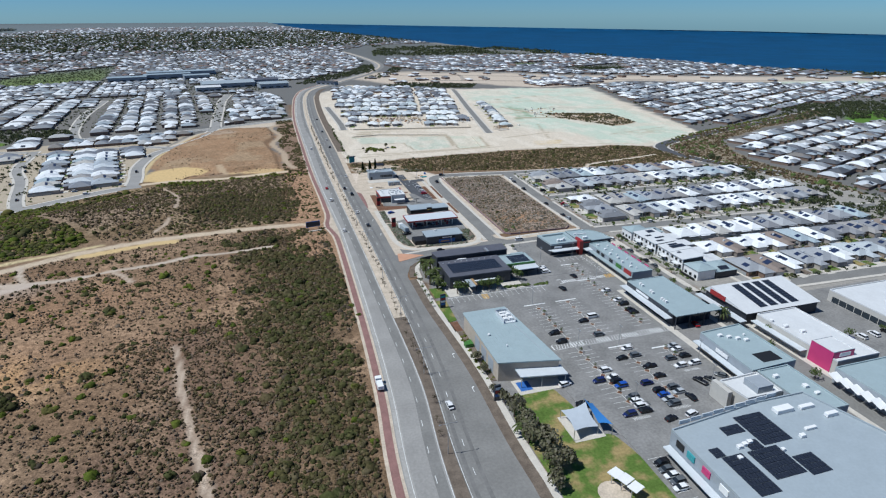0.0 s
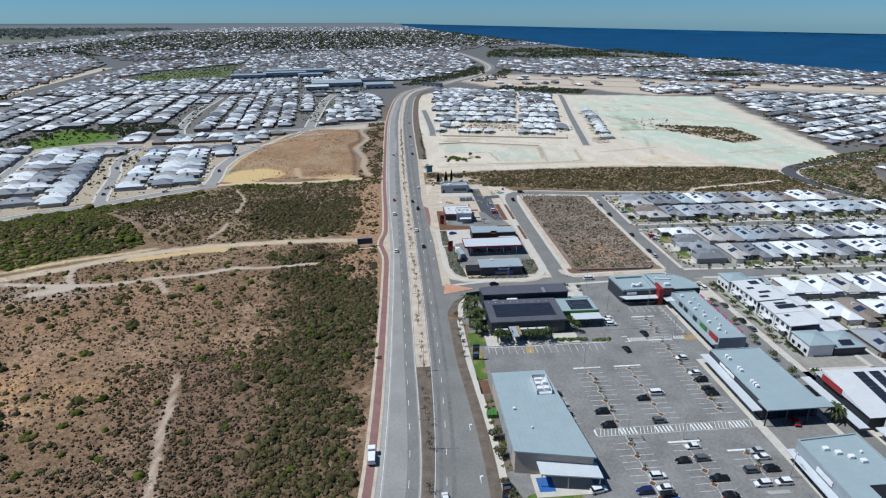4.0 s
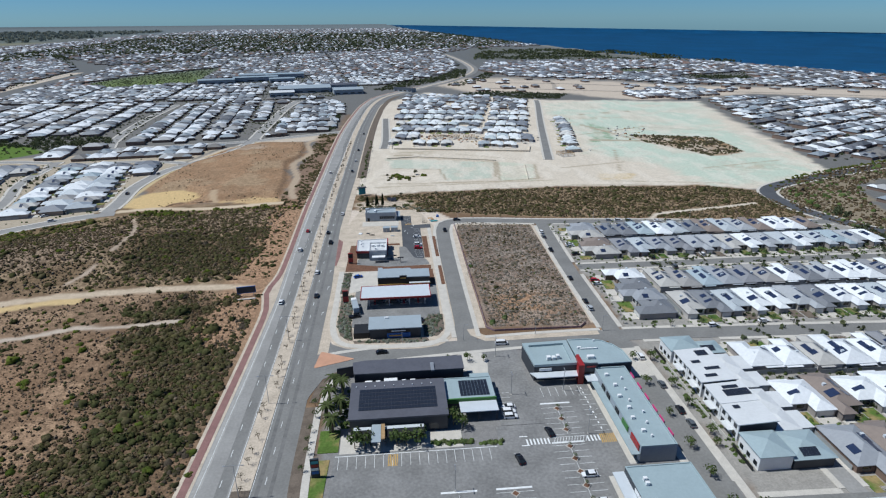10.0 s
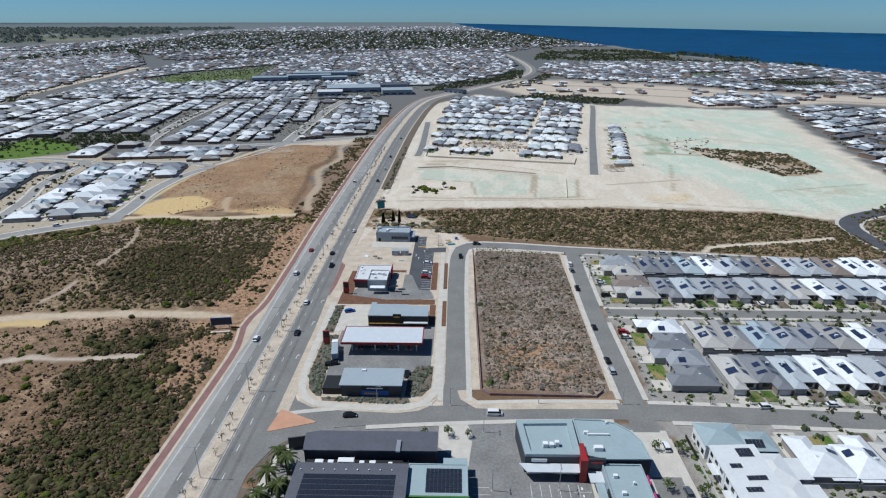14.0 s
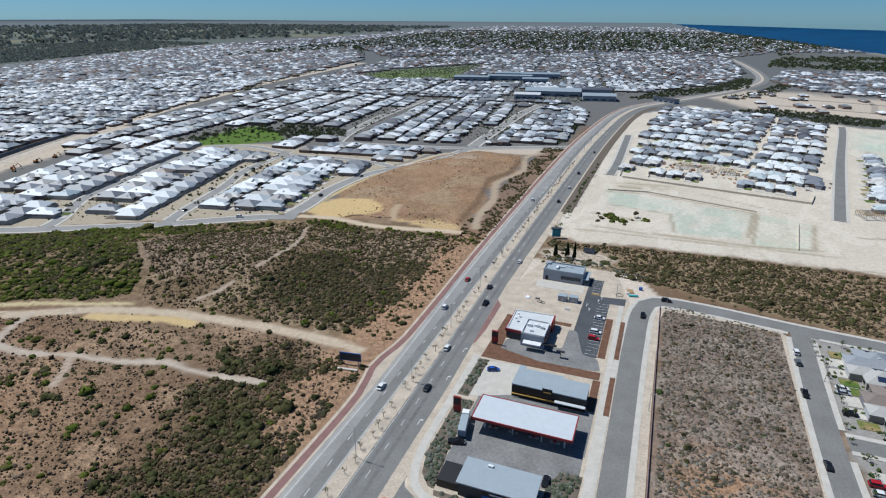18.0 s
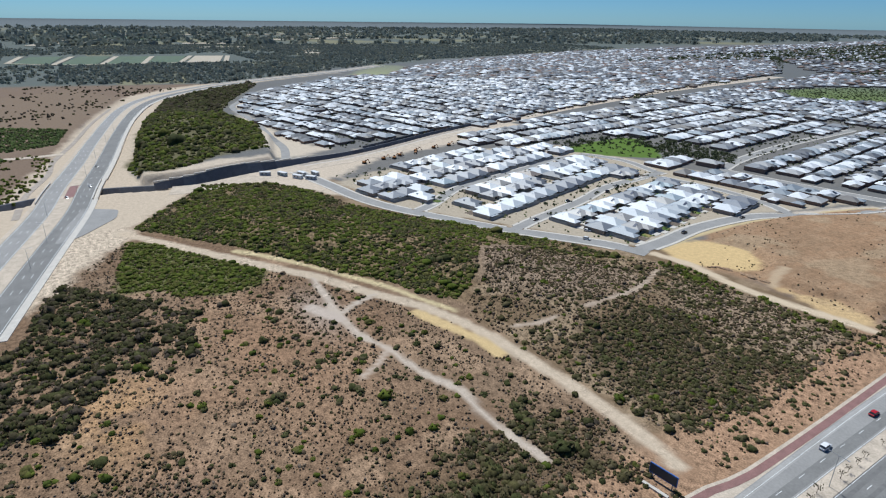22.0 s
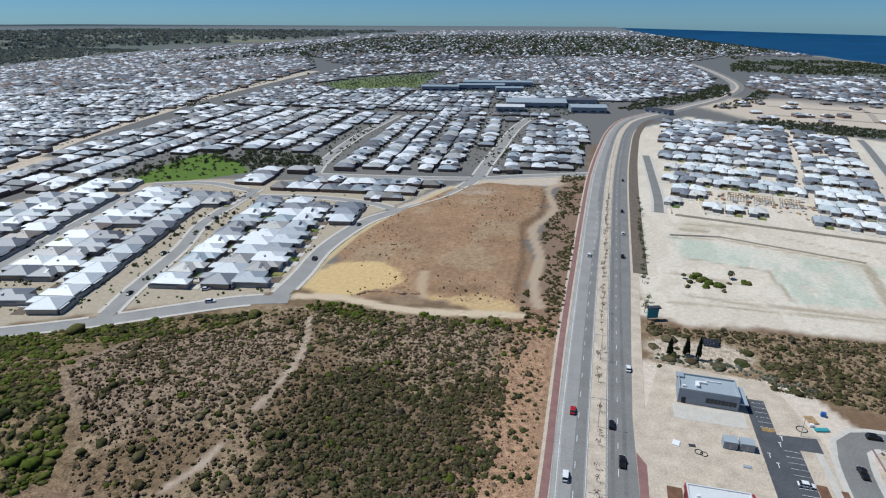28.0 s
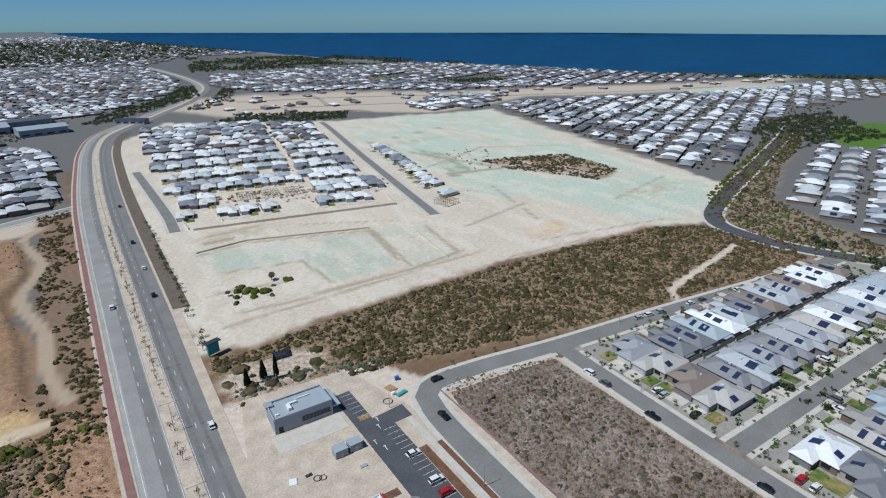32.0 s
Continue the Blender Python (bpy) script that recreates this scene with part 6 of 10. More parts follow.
block(b, [(20.6, 385), (29.8, 384.6), (29.8, 396.5), (20.6, 396.8)], 5.4, "roof_white", "wall_grey", 0.7)
for r in ([(13.5, 388.2), (20.4, 387.8), (20.4, 388.0), (13.5, 388.45)], rect(13.3, 388.4, 13.5, 405.6), rect(30.1, 384.6, 30.3, 406)):
    plate(b, "red_trim", r, 3.4, 4.5, "red_paint", "bright red fascia trim")
plate(b, "window_canopy", rect(22, 381.6, 29, 384.4), 3.0, 3.3, "white_paint")
plate(b, "red_wall", rect(30.1, 399, 30.6, 405), 0, 5.2, "red_paint", "red wall panel")
rooftop_units(b, [(22.5, 392, 1.8, 1.4, 1.2), (25.2, 392.4, 1.6, 1.4, 1.2), (27.6, 391.6, 1.4, 1.4, 1.4), (24, 388, 1.2, 1.0, 1.0), (16, 396, 0.9, 0.9, 0.7), (16, 400, 0.9, 0.9, 0.7)], 5.4)
panes(b, 14.4, 388.5, 20, 388.2, 0.4, 2.8, 4, (0, -1))
for x, y, h in ((11.4, 336.2, 6.5), (10.9, 382.2, 6.0)):
    s_ = thing("pylon_sign", pose(x, y, 0.1), "tall red and dark roadside pylon sign", "sign", "pylon signs")
    box("cabinet", -1.3, -0.3, 1.0, 1.3, 0.3, h, M["red_paint"], s_, bevel=0.06)
    box("panel", -1.1, -0.34, h * 0.55, 1.1, -0.31, h - 0.4, M["wall_black"], s_)
    box("base", -1.0, -0.25, 0, 1.0, 0.25, 1.0, M["wall_dark"], s_)
for x, y, w, d in ((32.2, 384.6, 5.5, 1.4), (37, 381.5, 3.2, 1.2)):
    s_ = thing("menu_board", pose(x, y, 0.15), "dark drive-through menu board canopy", "sign", "menu boards")
    box("canopy", -w / 2, -d / 2, 2.6, w / 2, d / 2, 2.8, M["wall_black"], s_)
    box("post", -0.1, -0.1, 0, 0.1, 0.1, 2.6, M["wall_black"], s_)
b = shop("new silver clad building with a flat roof", "building")
block(b, [(16.2, 449.8), (35.4, 449.4), (35.4, 459.6), (16.6, 459.8)], 5.2, "roof_silver", "wall_grey", 0.7)
panes(b, 25, 449.5, 34.6, 449.4, 1.6, 3.4, 8, (0, -1))
plate(b, "door", rect(17.4, 449.66, 18.8, 449.78), 0, 2.4, "wall_black", "dark entry door")
plate(b, "side_canopy", rect(35.6, 449.2, 38.2, 459.8), 3.0, 3.3, "roof_silver")
plate(b, "corner_notch", rect(16.0, 457.0, 18.4, 460.0), 5.25, 6.0, "wall_grey")
rooftop_units(b, [(22.4, 453.6, 1.2, 2.8, 1.0), (24, 455.4, 3.2, 0.8, 0.7), (18, 452, 1.2, 0.7, 0.6), (28, 457, 5.0, 0.4, 0.4)], 5.3)
for x, y in ((29.4, 430.4), (34.2, 430.6)):
    s_ = thing("site_shed", pose(x, y, 0.1), "grey portable site shed on sand", "shed", "site sheds")
    box("body", -2.0, -1.6, 0, 2.0, 1.6, 2.6, M["wall_grey"], s_, bevel=0.05)
    box("roof", -2.1, -1.7, 2.6, 2.1, 1.7, 2.72, M["roof_silver"], s_)
    box("door", -0.4, -1.66, 0.1, 0.4, -1.61, 2.0, M["wall_pale"], s_)

# billboard, shelter, solar table
s_ = thing("billboard", pose(-35.2, 348.8, 0, 0, 0, 8), "dark blue roadside billboard on steel posts", "billboard")
box("panel", -4.2, -0.15, 1.6, 4.2, 0.15, 5.0, M["blue_paint"], s_)
box("panel_dark", -4.0, -0.2, 1.9, 4.0, -0.17, 4.7, M["wall_dark"], s_)
for x in (-3, 3):
    box("post", x - 0.15, -0.1, -0.3, x + 0.15, 0.1, 1.6, M["metal"], s_)
box("plinth", -3.8, -4.2, 0.0, 4.0, -3.2, 0.5, M["concrete"], s_)
s_ = thing("shelter", pose(11.6, 510, 0, 0, 0, 20) @ Matrix.Scale(1.35, 4), "small teal sided roadside shelter sign", "shelter")
box("panel", -1.8, -0.3, 0.6, 1.8, 0.3, 4.2, M["teal_paint"], s_, bevel=0.05)
box("roof", -2.3, -1.0, 4.2, 2.3, 1.0, 4.5, M["wall_dark"], s_)
box("post", -1.6, -0.2, -0.2, -1.3, 0.2, 0.6, M["metal"], s_)
s_ = thing("solar_table", pose(33, 493, 0), "ground mounted solar panel table on posts", "solar panels")
for i in range(6):
    part("solar_panel", panel_mesh, None, s_, m=pose(-3.2 + i * 1.06, -1.2, 0.8, 25) @ Matrix.Diagonal((1, 2, 1, 1)))
for x in (-2.6, 2.6):
    box("post", x - 0.1, -0.1, -0.3, x + 0.1, 0.1, 1.2, M["metal"], s_)



# ---- vegetation ----
def leaf_material(name, cols, var=0.5):
    m = material(name, None, 0.85, spread=cols, island=True, var=var, scale=1.2, fine=6, bump=1.0, spec=0.05)
    nt = m.node_tree
    b = nt.nodes["Principled BSDF"]
    tr, mix = nt.nodes.new("ShaderNodeBsdfTranslucent"), nt.nodes.new("ShaderNodeMixShader")
    nt.links.new(b.inputs["Base Color"].links[0].from_socket, tr.inputs["Color"])
    mix.inputs[0].default_value = 0.3                  # light shining through thin leaves
    nt.links.new(b.outputs[0], mix.inputs[1])
    nt.links.new(tr.outputs[0], mix.inputs[2])
    nt.links.new(mix.outputs[0], nt.nodes["Material Output"].inputs[0])
    return m


M["scrub_olive"] = leaf_material("olive_scrub_leaves", [(0.10, 0.086, 0.040), (0.128, 0.108, 0.055), (0.076, 0.070, 0.032), (0.15, 0.124, 0.070), (0.09, 0.088, 0.035), (0.115, 0.102, 0.043)])
M["scrub_green"] = leaf_material("green_scrub_leaves", [(0.105, 0.135, 0.022), (0.135, 0.16, 0.03), (0.085, 0.11, 0.022), (0.145, 0.135, 0.045), (0.115, 0.12, 0.03)])
M["scrub_dark"] = leaf_material("dark_shrub_leaves", [(0.068, 0.064, 0.030), (0.09, 0.076, 0.042), (0.074, 0.074, 0.030), (0.105, 0.084, 0.06)])
M["tussock"] = leaf_material("dry_tussock", [(0.165, 0.116, 0.076), (0.215, 0.165, 0.12), (0.125, 0.092, 0.058), (0.11, 0.097, 0.05)])
M["grey_tussock"] = leaf_material("grey_dry_shrubs", [(0.24, 0.205, 0.165), (0.18, 0.155, 0.122), (0.29, 0.255, 0.21), (0.135, 0.12, 0.085)])
M["leaf_tree"] = leaf_material("tree_leaves", [(0.098, 0.143, 0.042), (0.13, 0.176, 0.058), (0.078, 0.111, 0.039), (0.117, 0.137, 0.058)])
M["leaf_palm"] = leaf_material("palm_fronds", [(0.063, 0.087, 0.031), (0.091, 0.112, 0.042), (0.119, 0.112, 0.056)])
M["leaf_pine"] = leaf_material("dark_pine_needles", [(0.014, 0.024, 0.012), (0.022, 0.034, 0.014), (0.018, 0.028, 0.016)])
M["leaf_grey"] = leaf_material("silver_shrub_leaves", [(0.16, 0.17, 0.13), (0.20, 0.21, 0.17), (0.11, 0.13, 0.08)])
M["heath"] = leaf_material("brown_heath", [(0.135, 0.094, 0.054), (0.165, 0.12, 0.073), (0.108, 0.082, 0.046), (0.135, 0.108, 0.055), (0.19, 0.145, 0.10)])
M["shrub_mix"] = leaf_material("olive_green_leaves", [(0.085, 0.090, 0.034), (0.11, 0.108, 0.044), (0.070, 0.076, 0.030), (0.125, 0.108, 0.055)])
M["lot_mix"] = leaf_material("faded_lot_shrubs", [(0.21, 0.165, 0.125), (0.26, 0.215, 0.175), (0.165, 0.125, 0.09), (0.14, 0.115, 0.08), (0.28, 0.19, 0.115), (0.125, 0.115, 0.065)])
# grey-green leaves, paled and blued so the colour carries the distant haze
M["leaf_bush_hazed"] = leaf_material("hazed_grey_green_bush", [(0.19, 0.215, 0.185), (0.22, 0.24, 0.20), (0.165, 0.19, 0.17), (0.235, 0.235, 0.19)])
M["leaf_far"] = leaf_material("far_tree_leaves", [(0.084, 0.101, 0.053), (0.115, 0.125, 0.062), (0.072, 0.086, 0.048)])
M["leaf_wattle"] = leaf_material("grey_green_leaves", [(0.15, 0.145, 0.085), (0.19, 0.18, 0.115), (0.12, 0.12, 0.066), (0.21, 0.19, 0.135)])
M["bark"] = material("bark", (0.14, 0.10, 0.07), 0.9, var=0.2, scale=0.5)
vr = np.random.RandomState(7)


def clump(n, flat=0.7, leaf=(0.30, 0.52), lumps=3, core=True):
    """Leafy quads over an uneven dome of radius one."""
    V, F = [], []
    cs = [(vr.uniform(-0.45, 0.45), vr.uniform(-0.45, 0.45), vr.uniform(0.45, 0.75)) for _ in range(lumps)]
    for i in range(n):
        cx, cy, cr = cs[i % lumps]
        a, e = vr.uniform(0, 2 * np.pi), np.arcsin(vr.uniform(-0.1, 1))
        nrm = np.array([np.cos(a) * np.cos(e), np.sin(a) * np.cos(e), np.sin(e)])
        p = np.array([cx, cy, 0.15]) + nrm * cr * vr.uniform(0.7, 1.05)
        p[2] = max(0.04, p[2] * flat)
        nn = nrm + vr.normal(0, 0.45, 3)
        nn /= np.linalg.norm(nn)
        t = np.cross(nn, vr.normal(0, 1, 3))
        t /= np.linalg.norm(t)
        b = np.cross(nn, t)
        s = vr.uniform(*leaf)
        o = len(V)
        for du, dv in ((-1, -0.6), (0.2, -1), (1, 0.5), (-0.3, 1)):
            V.append(p + (t * du + b * dv) * s * 0.6)
        F.append((o, o + 1, o + 2, o + 3))
    return np.array(V), np.array(F)


def mound(lumps, rings, segs, leaves, flat=0.75, rough=0.16):
    """A dense rounded bush of radius one: uneven leafy domes with loose sprays standing out of them."""
    V, F = [], []
    for k in range(lumps):
        if k:
            a0, off, rad = vr.uniform(0, 6.28), vr.uniform(0.4, 0.62), vr.uniform(0.42, 0.6)
        else:
            a0, off, rad = 0.0, 0.0 if lumps == 1 else 0.18, 0.92 if lumps == 1 else 0.74
        cx, cy, o = off * math.cos(a0), off * math.sin(a0), len(V)
        for i in range(rings + 1):
            e = (-0.12 + i / rings * (1.32 if rings > 1 else 1.0))
            for j in range(segs):
                a = (j + 0.5 * (i % 2)) * math.tau / segs
                r = rad * (1 + vr.uniform(-rough, rough))
                V.append((cx + r * math.cos(a) * math.cos(e), cy + r * math.sin(a) * math.cos(e), r * math.sin(e) * flat + (0.02 if i else -0.05)))
        for i in range(rings):
            for j in range(segs):
                F.append((o + i * segs + j, o + i * segs + (j + 1) % segs, o + (i + 1) * segs + (j + 1) % segs, o + (i + 1) * segs + j))
        t = o + rings * segs
        F.append((t, t + 1, t + 2, t + 3))
        if segs == 6:
            F.append((t, t + 3, t + 4, t + 5))
    if leaves:
        lv, lf = clump(leaves, flat * 1.1, (0.20, 0.36), max(3, lumps))
        F += [tuple(int(i) + len(V) for i in q) for q in lf]
        V += [tuple(q) for q in lv]
    return np.array(V), np.array(F)


BUSHES = [mound(2, 2, 6, 14, 0.75, 0.3), mound(3, 2, 4, 12, 0.7, 0.3), mound(3, 2, 4, 14, 0.6, 0.32), mound(2, 2, 6, 12, 0.85, 0.3)]
DOMES = [mound(2, 2, 4, 11, 0.6, 0.3), mound(2, 2, 4, 10, 0.5, 0.32), mound(1, 2, 6, 12, 0.65, 0.3)]
SMALL = [mound(1, 1, 4, 0, 0.8, 0.28), mound(1, 1, 4, 1, 0.65, 0.3), mound(1, 1, 4, 0, 0.95, 0.3)]
GROVE = [clump(40, 1.0, (0.22, 0.38), 6), clump(36, 1.15, (0.22, 0.38), 5)]
TALL = [clump(13, 1.2, (0.34, 0.6), 4), clump(12, 1.35, (0.36, 0.6), 3)]
FLAT = [mound(1, 1, 4, 1, 0.6, 0.3), mound(1, 1, 4, 2, 0.5, 0.3)]
FAR = [clump(5, 0.8, (0.6, 0.95), 2), clump(6, 0.7, (0.55, 0.9), 3)]
MID = [mound(1, 2, 6, 4, 0.75, 0.2), mound(2, 2, 4, 3, 0.7, 0.2), mound(1, 2, 6, 5, 0.9, 0.22)]
LOW = [mound(1, 2, 4, 2, 0.65, 0.25), mound(1, 2, 4, 3, 0.55, 0.25)]


def quad_mesh(name, V, F, mats):
    me = bpy.data.meshes.new(name)
    me.vertices.add(len(V))
    me.vertices.foreach_set("co", V.astype(np.float32).ravel())
    me.loops.add(F.size)
    me.loops.foreach_set("vertex_index", F.astype(np.int32).ravel())
    me.polygons.add(len(F))
    me.polygons.foreach_set("loop_start", np.arange(0, F.size, 4, dtype=np.int32))
    for m in mats:
        me.materials.append(m)
    me.polygons.foreach_set("use_smooth", np.ones(len(F), dtype=bool))
    me.update(calc_edges=True)
    return me


def scatter(name, protos, x, y, size, mat, label, lift=0.0):
    """Many plants joined in one mesh of kind stuff."""
    x, y, size = np.asarray(x), np.asarray(y), np.asarray(size)
    pick = vr.randint(0, len(protos), len(x))
    Vs, Fs, off = [], [], 0
    wx_, wy_, wh_, ws_ = warp(x, y)
    base = wh_ + gz(x, y) * ws_ + lift
    for k, (V, F) in enumerate(protos):
        sel = np.where(pick == k)[0]
        if not len(sel):
            continue
        a = vr.uniform(0, 2 * np.pi, len(sel))
        s = size[sel] * ws_[sel]
        c, sn = np.cos(a)[:, None], np.sin(a)[:, None]
        vx = (V[None, :, 0] * c - V[None, :, 1] * sn) * s[:, None] + wx_[sel][:, None]
        vy = (V[None, :, 0] * sn + V[None, :, 1] * c) * s[:, None] + wy_[sel][:, None]
        vz = V[None, :, 2] * (s * vr.uniform(0.8, 1.25, len(sel)))[:, None] + base[sel][:, None]
        Vs.append(np.stack([vx, vy, vz], -1).reshape(-1, 3))
        Fs.append((F[None] + (np.arange(len(sel)) * len(V))[:, None, None]).reshape(-1, 4) + off)
        off += len(sel) * len(V)
    me = quad_mesh(name, np.concatenate(Vs), np.concatenate(Fs), [mat])
    return tagged(new(name, me), label, "plants", kind="stuff")


def off_tracks(x, y, extra=1.0):
    ok = np.ones(len(x), bool)
    for pts, w, _ in TRACKS:
        line = curve_pts(pts, 12)
        for (ax, ay), (bx, by) in zip(line, line[1:]):
            t = np.clip(((x - ax) * (bx - ax) + (y - ay) * (by - ay)) / ((bx - ax) ** 2 + (by - ay) ** 2), 0, 1)
            ok &= np.hypot(x - ax - t * (bx - ax), y - ay - t * (by - ay)) > w + extra - 0.8
    return ok


def grow(poly, per, keep=None, margin=0.0):
    """Random places inside a stretch of plan, one per that many square metres."""
    p = np.array(poly, float)
    lo, hi = p.min(0), p.max(0)
    n = int((hi - lo).prod() / per)
    x, y = vr.uniform(lo[0], hi[0], n), vr.uniform(lo[1], hi[1], n)
    ok = (inside(poly, x, y) > margin) & off_tracks(x, y)
    road_ = curve_pts(WESTHW, 20)
    if lo[0] < -180:
        ok &= np.hypot(x[:, None] - road_[None, :, 0], y[:, None] - road_[None, :, 1]).min(1) > 27
    if keep is not None:
        ok &= vr.uniform(0, 1, n) < keep(x, y)
    return x[ok], y[ok]


SOUTH = [(-215, 110), (-242, 193), (-268, 210), (-312, 238), (-293, 261), (-257, 282), (-228, 301), (-213, 312), (-187, 326), (-163, 341), (-142, 349), (-106, 355), (-60, 357), (-40, 352), (-29, 340), (-28, 260), (-31, 190), (-36, 110)]
NORTH = [(-192, 402), (-170, 386), (-153, 364), (-142, 357), (-122, 361), (-105, 363), (-60, 367), (-44, 368), (-39, 410), (-43, 450), (-38, 478), (-28, 480), (-27, 496), (-80, 486), (-135, 484), (-148, 474), (-160, 456), (-192, 432)]


def zone(poly, wide, wild=60, seed=71, scale=22):
    """How far a place belongs to a stretch of plan with an uneven rim."""
    return lambda x, y: soft(inside(poly, x, y) + (fbm(x / scale, y / scale, seed) - 0.5) * wild, wide)


def patchy(x, y, scale, seed, mid=0.45, wide=0.12, least=0.0):
    return least + (1 - least) * soft(fbm(x / scale, y / scale, seed) - mid, wide)


dense_s, brown_s, dark_w = zone(Z_DENSE_S, 14, 40), zone(Z_BROWN_S, 20, 30, 72), zone(Z_DARK_W, 5, 16, 73, 10)
dense_n, grey_n, grey_n2 = zone(Z_DENSE_N, 12, 24, 74), zone(Z_GREY_N, 14, 14, 75), zone(Z_GREY_N2, 14, 14, 76)
# southern flats
x, y = grow(SOUTH, 2.3, lambda x, y: dense_s(x, y) * patchy(x, y, 11, 77, 0.38, 0.14, 0.22))
scatter("scrub", BUSHES, x, y, np.exp(vr.normal(-0.02, 0.40, len(x))), M["scrub_olive"], "olive coastal scrub on sandy soil")
x, y = grow(SOUTH, 10, lambda x, y: dense_s(x, y) * patchy(x, y, 16, 99, 0.47, 0.1))
scatter("dark_shrubs", BUSHES, x, y, np.exp(vr.normal(0.38, 0.36, len(x))), M["shrub_mix"], "larger dark green shrubs among the heath")
x, y = grow(SOUTH, 75, lambda x, y: 0.12 + 0.8 * patchy(x, y, 24, 76, 0.52, 0.15))
scatter("green_shrubs", BUSHES, x, y, np.exp(vr.normal(0.25, 0.35, len(x))), M["scrub_green"], "scattered fresh green shrubs")
x, y = grow(SOUTH, 60, lambda x, y: patchy(x, y, 14, 66, 0.5, 0.1, 0.08) * (1 - dense_s(x, y)))
scatter("scrub", BUSHES, x, y, np.exp(vr.normal(0.15, 0.35, len(x))), M["shrub_mix"], "loose olive shrubs on red soil")
x, y = grow(Z_DARK_W, 4.0, lambda x, y: dark_w(x, y) * patchy(x, y, 9, 78, 0.43, 0.1, 0.15))
scatter("dark_shrubs", BUSHES, x, y, np.exp(vr.normal(0.40, 0.40, len(x))), M["scrub_dark"], "dark rounded shrubs on red soil")
x, y = grow(Z_DARK_W, 26, lambda x, y: dark_w(x, y))
scatter("green_shrubs", BUSHES, x, y, np.exp(vr.normal(0.5, 0.3, len(x))), M["shrub_mix"], "olive green shrubs among the dark ones")
x, y = grow(SOUTH, 1.15, lambda x, y: np.maximum(brown_s(x, y), dense_s(x, y)) * patchy(x, y, 6, 69, 0.42, 0.14, 0.25))
scatter("low_heath", SMALL, x, y, np.exp(vr.normal(-0.62, 0.32, len(x))), M["heath"], "low brown heath between the scrub")
x, y = grow(SOUTH, 2.0, lambda x, y: patchy(x, y, 7, 79, 0.45, 0.2, 0.22))
scatter("tussocks", SMALL, x, y, np.exp(vr.normal(-0.85, 0.36, len(x))), M["tussock"], "dry brown tussocks")
x, y = grow(SOUTH, 14, lambda x, y: np.exp(-((x + 170) / 30) ** 2 - ((y - 300) / 16) ** 2) + 0.06)
scatter("tussocks", SMALL, x, y, np.exp(vr.normal(-0.3, 0.3, len(x))), M["heath"], "brown heath along the sandy track")
x, y = grow([(-34, 225), (-33, 350), (-28.5, 352), (-28, 225)], 2.2, lambda x, y: patchy(x, y, 6, 58, 0.4, 0.1, 0.2))
scatter("bank_shrubs", LOW, x, y, np.exp(vr.normal(-0.2, 0.35, len(x))), M["scrub_dark"], "dark low shrubs along the path fence")
near_track = lambda x, y: np.exp(-((x + 150) / 34) ** 2 - ((y - 292) / 14) ** 2) + 0.8 * np.exp(-((x + 88) / 18) ** 2 - ((y - 335) / 10) ** 2)
x, y = grow(SOUTH, 13, lambda x, y: near_track(x, y) * patchy(x, y, 9, 56, 0.45, 0.12, 0.1))
scatter("scrub", BUSHES, x, y, np.exp(vr.normal(0.1, 0.4, len(x))), M["shrub_mix"], "olive shrubs on red soil beside the track")
# low dune north of the track
x, y = grow(NORTH, 1.9, lambda x, y: dense_n(x, y) * patchy(x, y, 7, 80, 0.38, 0.12, 0.3))
scatter("scrub_north", BUSHES, x, y, np.exp(vr.normal(-0.22, 0.36, len(x))), M["scrub_olive"], "dense olive scrub over a low dune")
x, y = grow(NORTH, 10, lambda x, y: dense_n(x, y) * patchy(x, y, 10, 68, 0.48, 0.1, 0.12))
scatter("dark_shrubs", BUSHES, x, y, np.exp(vr.normal(0.12, 0.36, len(x))), M["shrub_mix"], "darker green shrubs over a low dune")
x, y = grow(NORTH, 9, lambda x, y: dense_n(x, y) * patchy(x, y, 12, 53, 0.46, 0.1, 0.15))
scatter("dark_shrubs", BUSHES, x, y, np.exp(vr.normal(0.02, 0.34, len(x))), M["scrub_dark"], "dark brown-green shrubs over a low dune")
x, y = grow(NORTH, 2.4, lambda x, y: dense_n(x, y) * patchy(x, y, 6, 52, 0.42, 0.12, 0.2))
scatter("low_heath", SMALL, x, y, np.exp(vr.normal(-0.5, 0.34, len(x))), M["heath"], "low brown heath under the dune scrub")
x, y = grow(NORTH, 5, lambda x, y: (1 - dense_n(x, y)) * patchy(x, y, 10, 67, 0.44, 0.12, 0.2) * (1 - 0.6 * grey_n(x, y)))
scatter("scrub_north", DOMES, x, y, np.exp(vr.normal(-0.1, 0.38, len(x))), M["scrub_olive"], "loose olive scrub over a low dune")
x, y = grow(NORTH, 1.7, lambda x, y: np.maximum(0.35 * patchy(x, y, 8, 65), np.maximum(grey_n(x, y), grey_n2(x, y)) * 0.85))
scatter("tussocks", SMALL, x, y, np.exp(vr.normal(-0.68, 0.32, len(x))), M["heath"], "grey-brown tussocks on pale sand")
x, y = grow(NORTH, 2.6, lambda x, y: 0.25 + 0.5 * patchy(x, y, 7, 64))
scatter("low_heath", SMALL, x, y, np.exp(vr.normal(-0.6, 0.35, len(x))), M["tussock"], "low brown heath between the scrub")
x, y = grow(NORTH, 60, lambda x, y: 0.35 + 0.5 * patchy(x, y, 12, 63))
